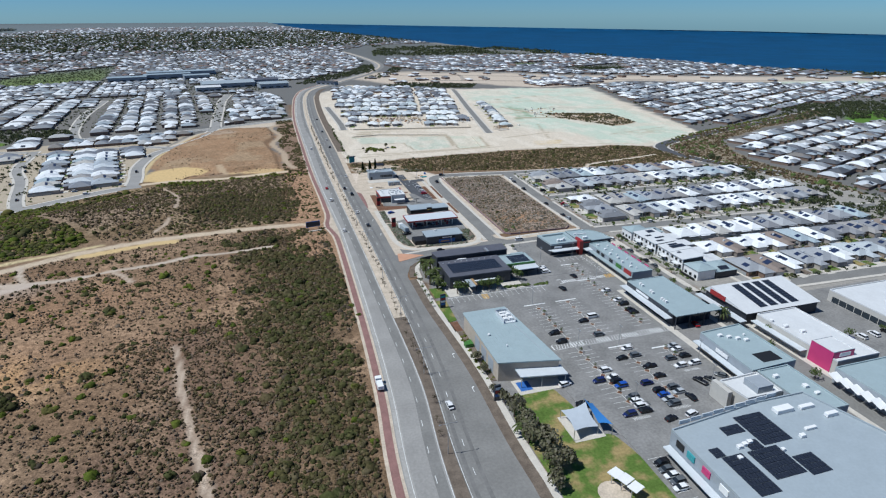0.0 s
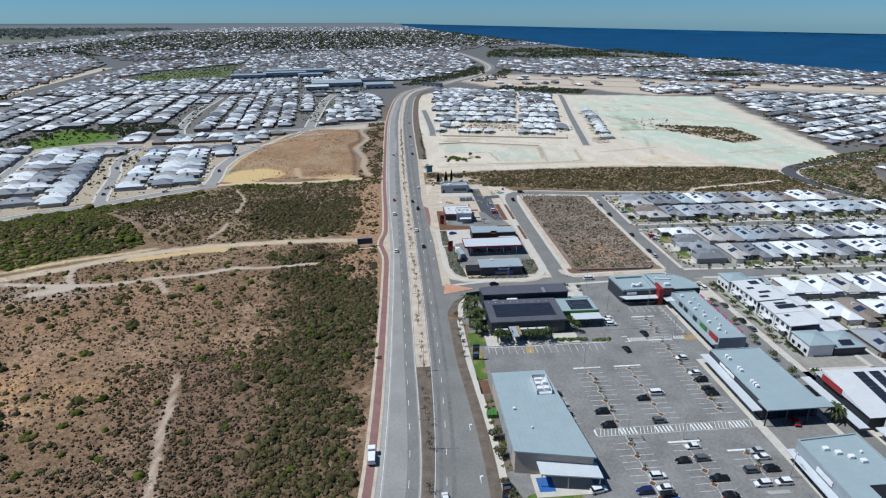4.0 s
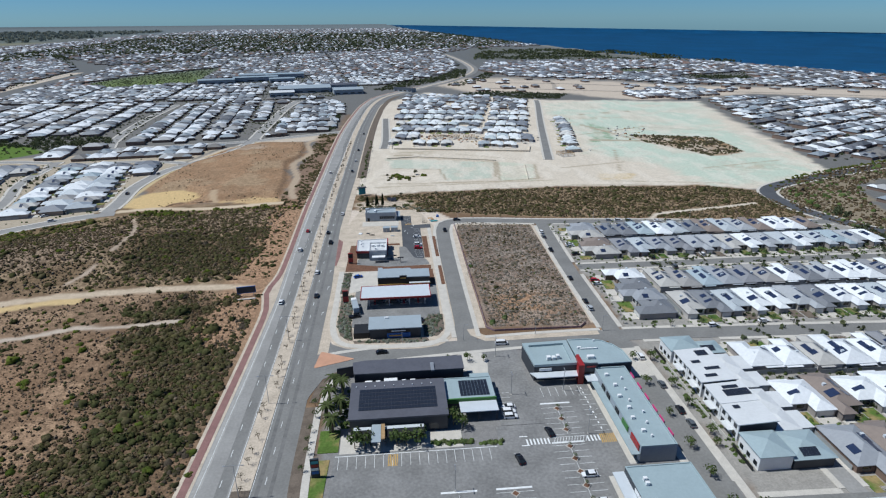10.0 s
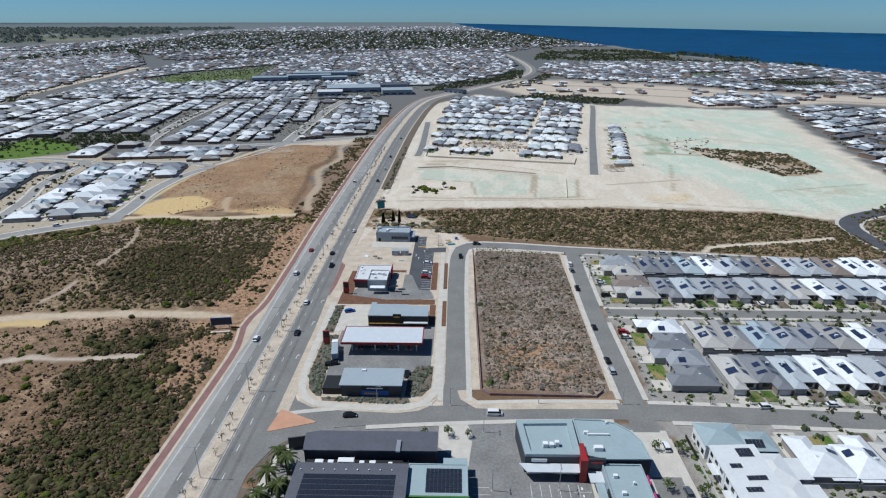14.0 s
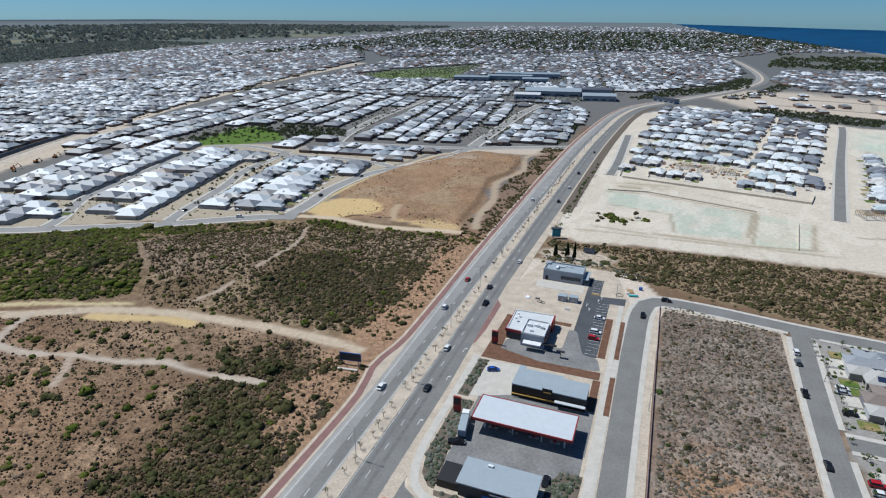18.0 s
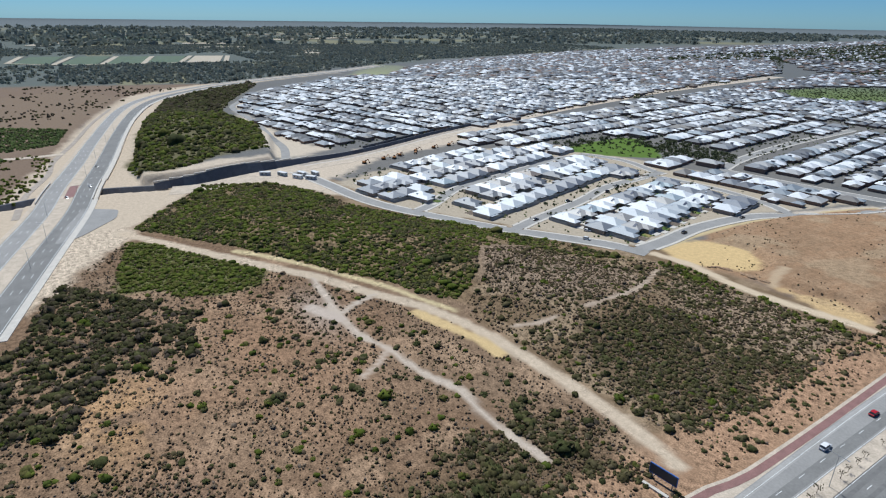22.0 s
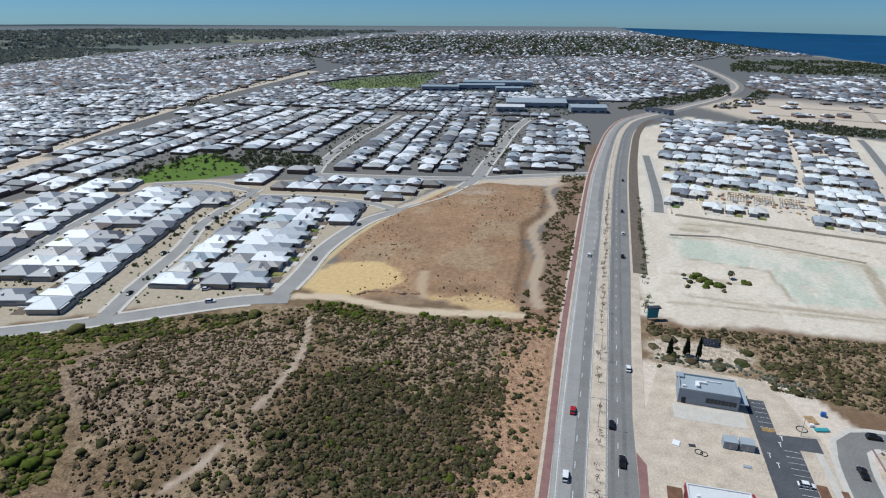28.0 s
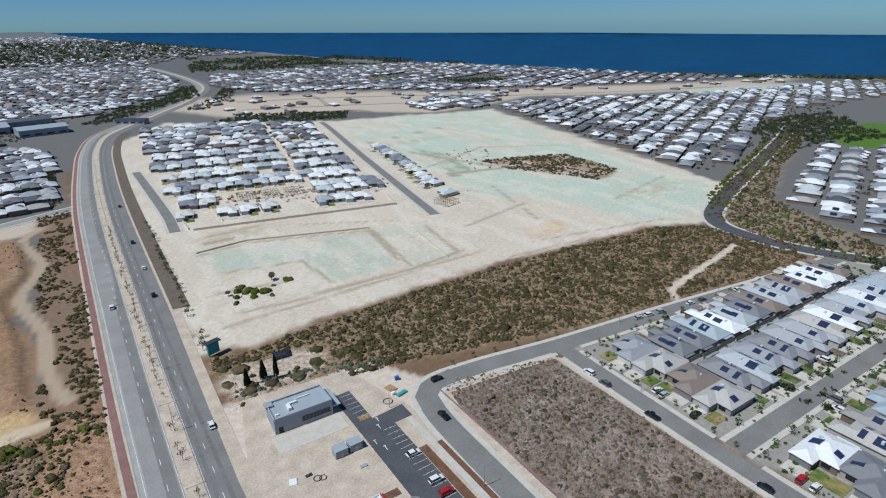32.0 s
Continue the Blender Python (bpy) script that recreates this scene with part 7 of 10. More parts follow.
scatter("green_shrubs", BUSHES, x, y, np.exp(vr.normal(0.1, 0.3, len(x))), M["scrub_green"], "scattered fresh green shrubs")
x, y = grow(Z_BANK_N, 9, lambda x, y: patchy(x, y, 8, 57, 0.45, 0.15, 0.1))
scatter("bank_shrubs", BUSHES, x, y, np.exp(vr.normal(-0.15, 0.4, len(x))), M["shrub_mix"], "sparse olive shrubs on the bare red bank")
x, y = grow(Z_BANK_N, 3, lambda x, y: 0.4 + 0 * x)
scatter("tussocks", SMALL, x, y, np.exp(vr.normal(-0.95, 0.3, len(x))), M["tussock"], "dry tussocks on the bare red bank")
rim = lambda x, y: np.exp(-((x + 118 + (y - 480) * 0.2) / 16) ** 2 - ((y - 481) / 5) ** 2) + np.exp(-((x + 66) / 22) ** 2 - ((y - 487) / 3.5) ** 2)
x, y = grow([(-150, 466), (-150, 486), (-30, 496), (-30, 476)], 5, rim)
scatter("rim_shrubs", BUSHES, x, y, np.exp(vr.normal(0.4, 0.3, len(x))), M["scrub_green"], "fresh green shrubs along the sandy track")
x, y = grow(Z_GREENBAND, 2.7, lambda x, y: patchy(x, y, 15, 81, 0.36, 0.1, 0.08) * (1 - 0.75 * np.exp(-((x + 226) / 24) ** 2 - ((y - 370) / 14) ** 2)))
scatter("dune_scrub", DOMES, x, y, np.exp(vr.normal(0.12, 0.38, len(x))), M["scrub_green"], "thick green dune scrub")
x, y = grow(Z_GREENBAND, 6, lambda x, y: patchy(x, y, 20, 62, 0.42, 0.1, 0.1))
scatter("dune_scrub", BUSHES, x, y, np.exp(vr.normal(0.2, 0.36, len(x))), M["shrub_mix"], "olive shrubs among the dune scrub")
x, y = grow(Z_GREENBAND, 4.5, lambda x, y: patchy(x, y, 22, 89, 0.5, 0.1, 0.15))
scatter("dune_heath", LOW, x, y, np.exp(vr.normal(-0.3, 0.35, len(x))), M["heath"], "brown heath among the dune scrub")
x, y = grow(Z_GREENPATCH, 2.2)
scatter("dune_scrub", DOMES, x, y, np.exp(vr.normal(0.15, 0.3, len(x))), M["scrub_green"], "thick green dune scrub")
x, y = grow(Z_HILL, 14, lambda x, y: patchy(x, y, 25, 82, 0.4, 0.12, 0.25))
scatter("hill_scrub", MID, x, y, np.exp(vr.normal(0.7, 0.34, len(x))), M["shrub_mix"], "olive scrub over a rounded hill")
x, y = grow(Z_HILL, 15, lambda x, y: soft(-560 - x + 160, 60) * soft(x + 790, 60) * patchy(x, y, 25, 61, 0.4, 0.12, 0.2))
scatter("hill_scrub", MID, x, y, np.exp(vr.normal(0.72, 0.34, len(x))), M["scrub_green"], "green scrub over a rounded hill")
x, y = grow(Z_HILL, 34, lambda x, y: soft(-770 - x, 60))
scatter("hill_scrub", MID, x, y, np.exp(vr.normal(1.05, 0.3, len(x))), M["scrub_dark"], "dark scrub behind the rounded hill")
x, y = grow(Z_STRIP, 4.2, lambda x, y: patchy(x, y, 12, 83, 0.42, 0.1, 0.12) * ((x > 50) | (y > 497)), 1.5)
scatter("strip_scrub", DOMES, x, y, np.exp(vr.normal(-0.05, 0.38, len(x))), M["scrub_olive"], "olive scrub in a reserve between estates")
x, y = grow(Z_STRIP, 2.0, lambda x, y: (x > 50) | (y > 497), 1.0)
scatter("low_heath", SMALL, x, y, np.exp(vr.normal(-0.55, 0.35, len(x))), M["heath"], "low brown heath between the scrub")
x, y = grow(Z_STRIP, 38, lambda x, y: patchy(x, y, 20, 88, 0.5, 0.1, 0.2), 1.5)
scatter("green_shrubs", BUSHES, x, y, np.exp(vr.normal(0.3, 0.3, len(x))), M["shrub_mix"], "scattered darker green shrubs")
x, y = grow(Z_LOT, 1.2, lambda x, y: patchy(x, y, 5, 84, 0.45, 0.2, 0.3), 1.2)
scatter("lot_shrubs", FLAT, x, y, np.exp(vr.normal(-0.85, 0.36, len(x))), M["lot_mix"], "brown dry shrubs on a vacant lot")
x, y = grow(Z_LOT, 2.3, None, 1.2)
scatter("lot_shrubs", FLAT, x, y, np.exp(vr.normal(-0.6, 0.36, len(x))), M["grey_tussock"], "grey dry shrubs on a vacant lot")
x, y = grow(Z_LOT, 34, lambda x, y: patchy(x, y, 12, 60, 0.45, 0.15, 0.2), 2)
scatter("lot_shrubs", BUSHES, x, y, np.exp(vr.normal(-0.25, 0.3, len(x))), M["scrub_dark"], "dark grey-green shrubs on a vacant lot")
for sx, sy, r in ((80, 316, 2.0), (74, 312, 2.2), (72.8, 372, 1.8), (93.5, 352, 1.0), (104, 360, 0.9), (90, 380, 1.0), (76, 345, 1.1), (112, 318, 1.0)):
    V, F = BUSHES[int(vr.randint(0, 4))]
    o_ = thing("shrub", pose(sx, sy, 0), "rounded green shrub on the vacant lot", "shrub", "lot shrubs")
    part("crown", quad_mesh("crown", V * r, F, [M["leaf_tree"]]), None, o_)
x, y = grow(Z_COASTPARK, 3.0, lambda x, y: 0.3 + 0.6 * soft(fbm(x / 14, y / 14, 83) - 0.44, 0.14), 1)
scatter("verge_scrub", SMALL, x, y, np.exp(vr.normal(-0.1, 0.35, len(x))), M["heath"], "brown and green scrub beside the coast road")
x, y = grow(Z_COASTPARK, 40, lambda x, y: 0.2 + 0.8 * soft(fbm(x / 18, y / 18, 84) - 0.46, 0.1), 1)
scatter("verge_scrub", MID, x, y, np.exp(vr.normal(0.4, 0.35, len(x))), M["leaf_tree"], "dark green trees and shrubs beside the coast road")
x, y = grow(Z_FIELD, 25, lambda x, y: soft(fbm(x / 20, y / 20, 85) - 0.5, 0.2), 3)
scatter("field_tussocks", SMALL, x, y, vr.uniform(0.3, 0.8, len(x)), M["tussock"], "sparse tussocks on a cleared field")
x, y = grow([(-46, 495), (-46, 760), (-27, 765), (-27, 495)], 3.0, lambda x, y: soft(fbm(x / 10, y / 10, 86) - 0.46, 0.15))
scatter("roadside_shrubs", BUSHES, x, y, np.exp(vr.normal(-0.15, 0.4, len(x))), M["scrub_olive"], "olive shrubs along the highway bank")
x, y = grow(Z_ISLAND, 4, lambda x, y: 0.2 + 0.7 * soft(fbm(x / 12, y / 12, 87) - 0.45, 0.15), 1)
scatter("island_scrub", LOW, x, y, vr.uniform(0.8, 1.7, len(x)), M["scrub_dark"], "patch of old scrub left in the graded field")


# trees as single things
def tree_meshes(h, r, n, leaf, tr):
    bm = bmesh.new()
    m = bmesh.ops.create_cone(bm, cap_ends=True, segments=6, radius1=tr, radius2=tr * 0.45, depth=h * 0.6)
    bmesh.ops.translate(bm, verts=bm.verts, vec=(0, 0, h * 0.3))
    for k in range(3):
        a = k * 2.1 + 0.4
        v0, v1 = Vector((0, 0, h * 0.42)), Vector((math.cos(a) * r * 0.55, math.sin(a) * r * 0.55, h * 0.72))
        q = bmesh.ops.create_cone(bm, cap_ends=False, segments=4, radius1=tr * 0.4, radius2=tr * 0.15, depth=(v1 - v0).length)
        rot = (v1 - v0).to_track_quat("Z", "Y").to_matrix().to_4x4()
        bmesh.ops.transform(bm, matrix=Matrix.Translation((v0 + v1) / 2) @ rot, verts=q["verts"])
    trunk = bpy.data.meshes.new("trunk")
    bm.to_mesh(trunk)
    bm.free()
    trunk.materials.append(M["bark"])
    V, F = clump(n, 1.0, (0.11, 0.24), 8)
    V = V * np.array([r, r, h * 0.55])
    V[:, 2] += h * 0.42
    return trunk, quad_mesh("crown", V, F, [M[leaf]])


TREES = {"small": [tree_meshes(3.0, 1.1, 80, "leaf_tree", 0.07) for _ in range(3)], "street": [tree_meshes(4.6, 1.9, 170, "leaf_tree", 0.11) for _ in range(3)],
         "big": [tree_meshes(6.5, 3.0, 460, "leaf_wattle", 0.22) for _ in range(3)], "median": [tree_meshes(2.2, 0.75, 36, "scrub_dark", 0.05) for _ in range(3)]}


def add_tree(kind, x, y, s=1.0, label="young street tree with a loose green crown", group="street trees", z=None):
    tr, cr = TREES[kind][int(vr.randint(0, 3))]
    ob = thing("tree", pose(x, y, (g1(x, y) if z is None else z), 0, 0, vr.uniform(0, 360)) @ Matrix.Scale(s * vr.uniform(0.8, 1.2), 4), label, "tree", group)
    part("trunk", tr, None, ob)
    part("crown", cr, None, ob)


def at_median(y, off=0.0):
    return float(np.interp(y, hy, hw[:, 0])) + off


yy = 150.0
while yy < 700:
    if vr.uniform() < 0.86:
        add_tree("median", at_median(yy, vr.uniform(-0.9, 0.9)), yy, 1.65, "small dark tree planted in the sandy median", "median trees", 0.12)
    yy += vr.uniform(4.2, 6.4)


# ---- road markings ----
class Marks:
    """Painted bars gathered into one mesh per stretch."""
    def __init__(self):
        self.v, self.f = [], []

    def bar(self, x0, y0, x1, y1, w=0.14, z=0.1):
        d = Vector((x1 - x0, y1 - y0))
        n = Vector((-d.y, d.x)).normalized() * w / 2
        o = len(self.v)
        for px, py in ((x0 - n.x, y0 - n.y), (x1 - n.x, y1 - n.y), (x1 + n.x, y1 + n.y), (x0 + n.x, y0 + n.y)):
            self.v.append((px, py, z + g1(px, py)))
        self.f.append((o, o + 1, o + 2, o + 3))

    def flat(self, x0, y0, x1, y1, w, z):
        """A bar on a level deck."""
        d = Vector((x1 - x0, y1 - y0))
        n = Vector((-d.y, d.x)).normalized() * w / 2
        o = len(self.v)
        self.v += [(px, py, z + float(land(px, py))) for px, py in ((x0 - n.x, y0 - n.y), (x1 - n.x, y1 - n.y), (x1 + n.x, y1 + n.y), (x0 + n.x, y0 + n.y))]
        self.f.append((o, o + 1, o + 2, o + 3))

    def put(self, name, mat, label):
        return tagged(new(name, mesh_of(name, self.v, self.f, [mat])), label, kind="structure")


mk = Marks()
for y in np.arange(60, 1000, 12.0):
    for inn, out in ((left_in, left_out), (right_in, right_out)):
        c = float(np.interp(y, hy, (inn + (out - inn) * (3.6 / np.abs(out - inn)))))
        c2 = float(np.interp(y + 3, hy, (inn + (out - inn) * (3.6 / np.abs(out - inn)))))
        mk.bar(at_median(y) + c, y, at_median(y + 3) + c2, y + 3, 0.16)
for y in np.arange(60, 1000, 8.0):
    for off, sg in ((left_in, -0.35), (left_out, 1.6), (right_in, 0.35)):
        a, b_ = float(np.interp(y, hy, off)) + sg, float(np.interp(y + 8, hy, off)) + sg
        mk.bar(at_median(y) + a, y, at_median(y + 8) + b_, y + 8, 0.13)
for y in (168, 190, 352, 326, 372):                     # turn arrows
    x = at_median(y) + float(np.interp(y, hy, right_out)) - 1.9
    mk.bar(x, y, x, y + 2.6, 0.18)
    mk.bar(x, y + 2.6, x + 0.9, y + 2.9, 0.5)
mk.put("highway_markings", M["paint"], "white lane lines on the highway")
mk = Marks()
z = 0.11
ISLANDS = [(49.6, 219, 146, True), (64.8, 219, 190, False), (66.2, 178, 144, False), (84.8, 235.6, 191, True), (85.8, 254.6, 240.4, True), (82.0, 173, 160, True)]
for x, y1, y0, _ in ISLANDS:
    mk.bar(x, y0, x, y1, 0.12, z)
    for y in np.arange(y0, y1 + 0.1, 2.62):
        if 182.4 < y < 188:
            continue
        mk.bar(x - 5.2, y, x - 0.8, y, 0.11, z)
        mk.bar(x + 0.8, y, x + 5.2, y, 0.11, z)
    mk.bar(x - 5.0, y1 + 1.2, x + 5.0, y1 + 1.2, 0.7, z)
for x in np.arange(16, 63, 2.62):
    mk.bar(x, 231.6, x, 236.8, 0.11, z)
for x in np.arange(17, 30, 2.62):
    mk.bar(x, 210.6, x, 214.4, 0.11, z)
mk.bar(14.8, 237, 63, 237, 0.25, z)
for y in np.arange(190, 209, 2.62):
    mk.bar(31.8 + (208 - y) * 0.06, y, 36.8 + (208 - y) * 0.06, y, 0.11, z)
for y in np.arange(97, 124, 2.62):
    mk.bar(39.6, y, 44.0, y, 0.11, z)
for y in np.arange(250, 264, 2.62):
    mk.bar(67, y, 71.6, y, 0.11, z)
for x in np.arange(83, 97, 2.62):
    mk.bar(x, 259.6, x, 264.6, 0.11, z)
for y in np.arange(241, 263, 2.62):
    mk.bar(94.6, y, 99.4, y, 0.11, z)
    mk.bar(97.0, y + 0.8, 97.0, y + 1.7, 0.5, z)
for x in np.arange(41, 94, 1.15):                       # the long raised crossing
    mk.bar(x, 183.9, x + (0.0 if x % 12 < 6 else 0.9), 186.7, 0.5 if x % 12 < 6 else 0.2, z)
mk.bar(41, 183.6, 94, 183.6, 0.12, z)
mk.bar(41, 187.0, 94, 187.0, 0.12, z)
for x in np.arange(72.5, 80, 1.1):
    mk.bar(x, 236.6, x, 239.2, 0.5, z)
for x in np.arange(80.4, 91, 0.9):
    mk.bar(x, 236.7, x + 1.0, 239.1, 0.14, z)
for x in np.arange(91.4, 95.4, 1.1):
    mk.bar(x, 236.6, x, 239.2, 0.5, z)
mk.bar(80.2, 239.2, 91, 239.2, 0.14, z)
for k in range(26):
    mk.bar(93.0 - k * 0.05, 182 - k * 1.5, 94.4 - k * 0.05, 181.6 - k * 1.5, 0.4 if k < 9 else 0.12, z)
mk.bar(94.9, 222, 94.9, 186, 0.2, z)
mk.bar(100.2, 262, 100.2, 226, 0.2, z)
for y in (236.5, 240.5):
    mk.bar(70.5, y, 73, y, 0.35, z)
for k in range(9):
    mk.bar(79 + k * 0.7, 158.4, 79.5 + k * 0.7, 157.2, 0.2, z)
    mk.bar(61.5 + k * 0.7, 141.2, 62 + k * 0.7, 140, 0.2, z)
    mk.bar(46 + k * 0.7, 140.4, 46.5 + k * 0.7, 139.2, 0.2, z)
mk.put("bay_markings", M["paint"], "white painted parking bays and crossings")
mk = Marks()
for y in np.arange(388, 433, 2.62):
    mk.bar(45.2, y, 49.8, y, 0.11, 0.19)
for y in np.arange(443, 457, 2.62):
    mk.bar(40.8, y, 44.8, y, 0.11, 0.19)
for x, y in ((42, 424), (40.5, 428), (44.8, 434), (46, 437.4)):
    mk.bar(x, y, x + 0.1, y + 2.2, 0.22, 0.19)
    mk.bar(x - 0.4, y + 2.1, x + 0.5, y + 2.1, 0.35, 0.19)
mk.put("restaurant_markings", M["paint"], "white painted bays on fresh asphalt")
mk = Marks()
for x in np.arange(30.4, 33.2, 0.5):
    mk.bar(x, 231.8, x + 0.3, 236.6, 0.25, z)
for x in np.arange(95.2, 99.6, 0.6):
    mk.bar(x, 235.6, x + 0.3, 239.6, 0.3, z)
for y in np.arange(441, 443, 0.5):
    mk.bar(41, y, 44.8, y + 0.2, 0.25, 0.19)
mk.put("loading_markings", M["yellow_paint"], "worn orange hatched loading bays")
slab("corner_island", rounded([(3.0, 284.6), (4.6, 296), (18, 289.6)], 1.2), 0.2, M["orange_pave"], "orange paved traffic island")
slab("turning_bay", [(2.6, 380), (3.4, 380), (6.2, 412), (1.6, 420)], 0.09, M["brick_red"], "red paved parking bay beside the highway")

# ---- planters, poles ----
for x, y1, y0, tree in ISLANDS:
    for y in np.arange(y0 + 2, y1, 5.24):
        if 181.5 < y < 189:
            continue
        p_ = thing("planter", pose(x, y, 0.08, 0, 0, 45), "diamond brick planter with mulch in the car park", "planter", "car park planters")
        for a, b_, c, d in ((-0.9, -0.9, 0.9, -0.72), (-0.9, 0.72, 0.9, 0.9), (-0.9, -0.72, -0.72, 0.72), (0.72, -0.72, 0.9, 0.72)):
            box("kerb", a, b_, 0, c, d, 0.16, M["concrete"], p_)
        box("mulch", -0.72, -0.72, 0, 0.72, 0.72, 0.1, M["mulch"], p_)
        if tree and vr.uniform() < 0.85:
            add_tree("small", x, y, 0.75, "small young tree in a car park planter", "car park trees", 0.15)


def lamp(x, y, h, arms, label, group, ang=0.0, reach=1.6):
    p_ = thing("street_lamp", pose(x, y, g1(x, y), 0, 0, ang), label, "lamp", group)
    bm = bmesh.new()
    bmesh.ops.create_cone(bm, cap_ends=True, segments=8, radius1=0.12, radius2=0.06, depth=h)
    bmesh.ops.translate(bm, verts=bm.verts, vec=(0, 0, h / 2))
    part("pole", bm, M["metal"], p_)
    box("base", -0.25, -0.25, -0.1, 0.25, 0.25, 0.12, M["concrete"], p_)
    for s in arms:
        arm = box("arm", min(0, s * reach), -0.04, h - 0.08, max(0, s * reach), 0.04, h, M["metal"], p_)
        box("lamp_head", s * reach - 0.35, -0.14, h - 0.14, s * reach + 0.35, 0.14, h, M["metal"], arm)


for y in np.arange(142, 900, 41.0):
    lamp(at_median(y), y, 11, (-1, 1), "tall steel street lamp with two arms in the median", "highway lamps", reach=2.4)
for x, y in ((48.6, 220.5), (49.6, 182.0), (66.2, 180), (92.0, 240), (72.3, 262), (88.5, 162.5), (82, 148), (90.6, 262.4), (71, 286), (50.5, 146)):
    lamp(x, y, 8.6, (-1, 1), "steel car park lamp with two heads", "car park lamps", 90, 0.7)
for x, y in ((52.2, 441.5), (57.2, 396), (60.5, 299.2), (90, 300.8), (74, 440.6), (70, 360), (36, 299.5), (118, 301), (127.5, 330), (128, 400), (160, 437), (220, 430)):
    lamp(x, y, 7, (1,), "slim steel street lamp", "street lamps", 0, 1.2)
for k, (x, y) in enumerate(((-391, 203), (-440, 221), (-490, 229), (-551, 239), (-620, 252), (-690, 264), (-340, 203), (-300, 196))):
    lamp(x, y, 11, (-1, 1), "tall steel street lamp along the new road", "new road lamps", 80, 2.4)

# ---- cars ----
PAINTS = {"k": (0.012, 0.012, 0.014), "w": (0.72, 0.72, 0.72), "g": (0.10, 0.11, 0.12), "s": (0.40, 0.42, 0.44), "n": (0.015, 0.025, 0.10), "b": (0.02, 0.08, 0.36), "r": (0.40, 0.015, 0.02)}
WORDS = {"k": "black", "w": "white", "g": "dark grey", "s": "silver", "n": "navy", "b": "bright blue", "r": "red"}
for k, c in PAINTS.items():
    M["car_" + k] = material("car_paint_" + WORDS[k].replace(" ", "_"), c, 0.25, var=0.03)
M["tyre"] = material("tyre_rubber", (0.015, 0.015, 0.015), 0.9, var=0.1)
M["lens"] = material("lamp_lens", (0.5, 0.5, 0.5), 0.2, var=0.05)
M["lens_red"] = material("red_lens", (0.3, 0.01, 0.01), 0.2, var=0.05)


def loft(name, sections, mat):
    """A closed skin through equal cross sections."""
    n = len(sections[0])
    v = [p for s in sections for p in s]
    f = [tuple(range(n))[::-1], tuple(range(len(v) - n, len(v)))]
    for k in range(len(sections) - 1):
        for i in range(n):
            j = (i + 1) % n
            f.append((k * n + i, k * n + j, (k + 1) * n + j, (k + 1) * n + i))
    return mesh_of(name, v, f, [mat])


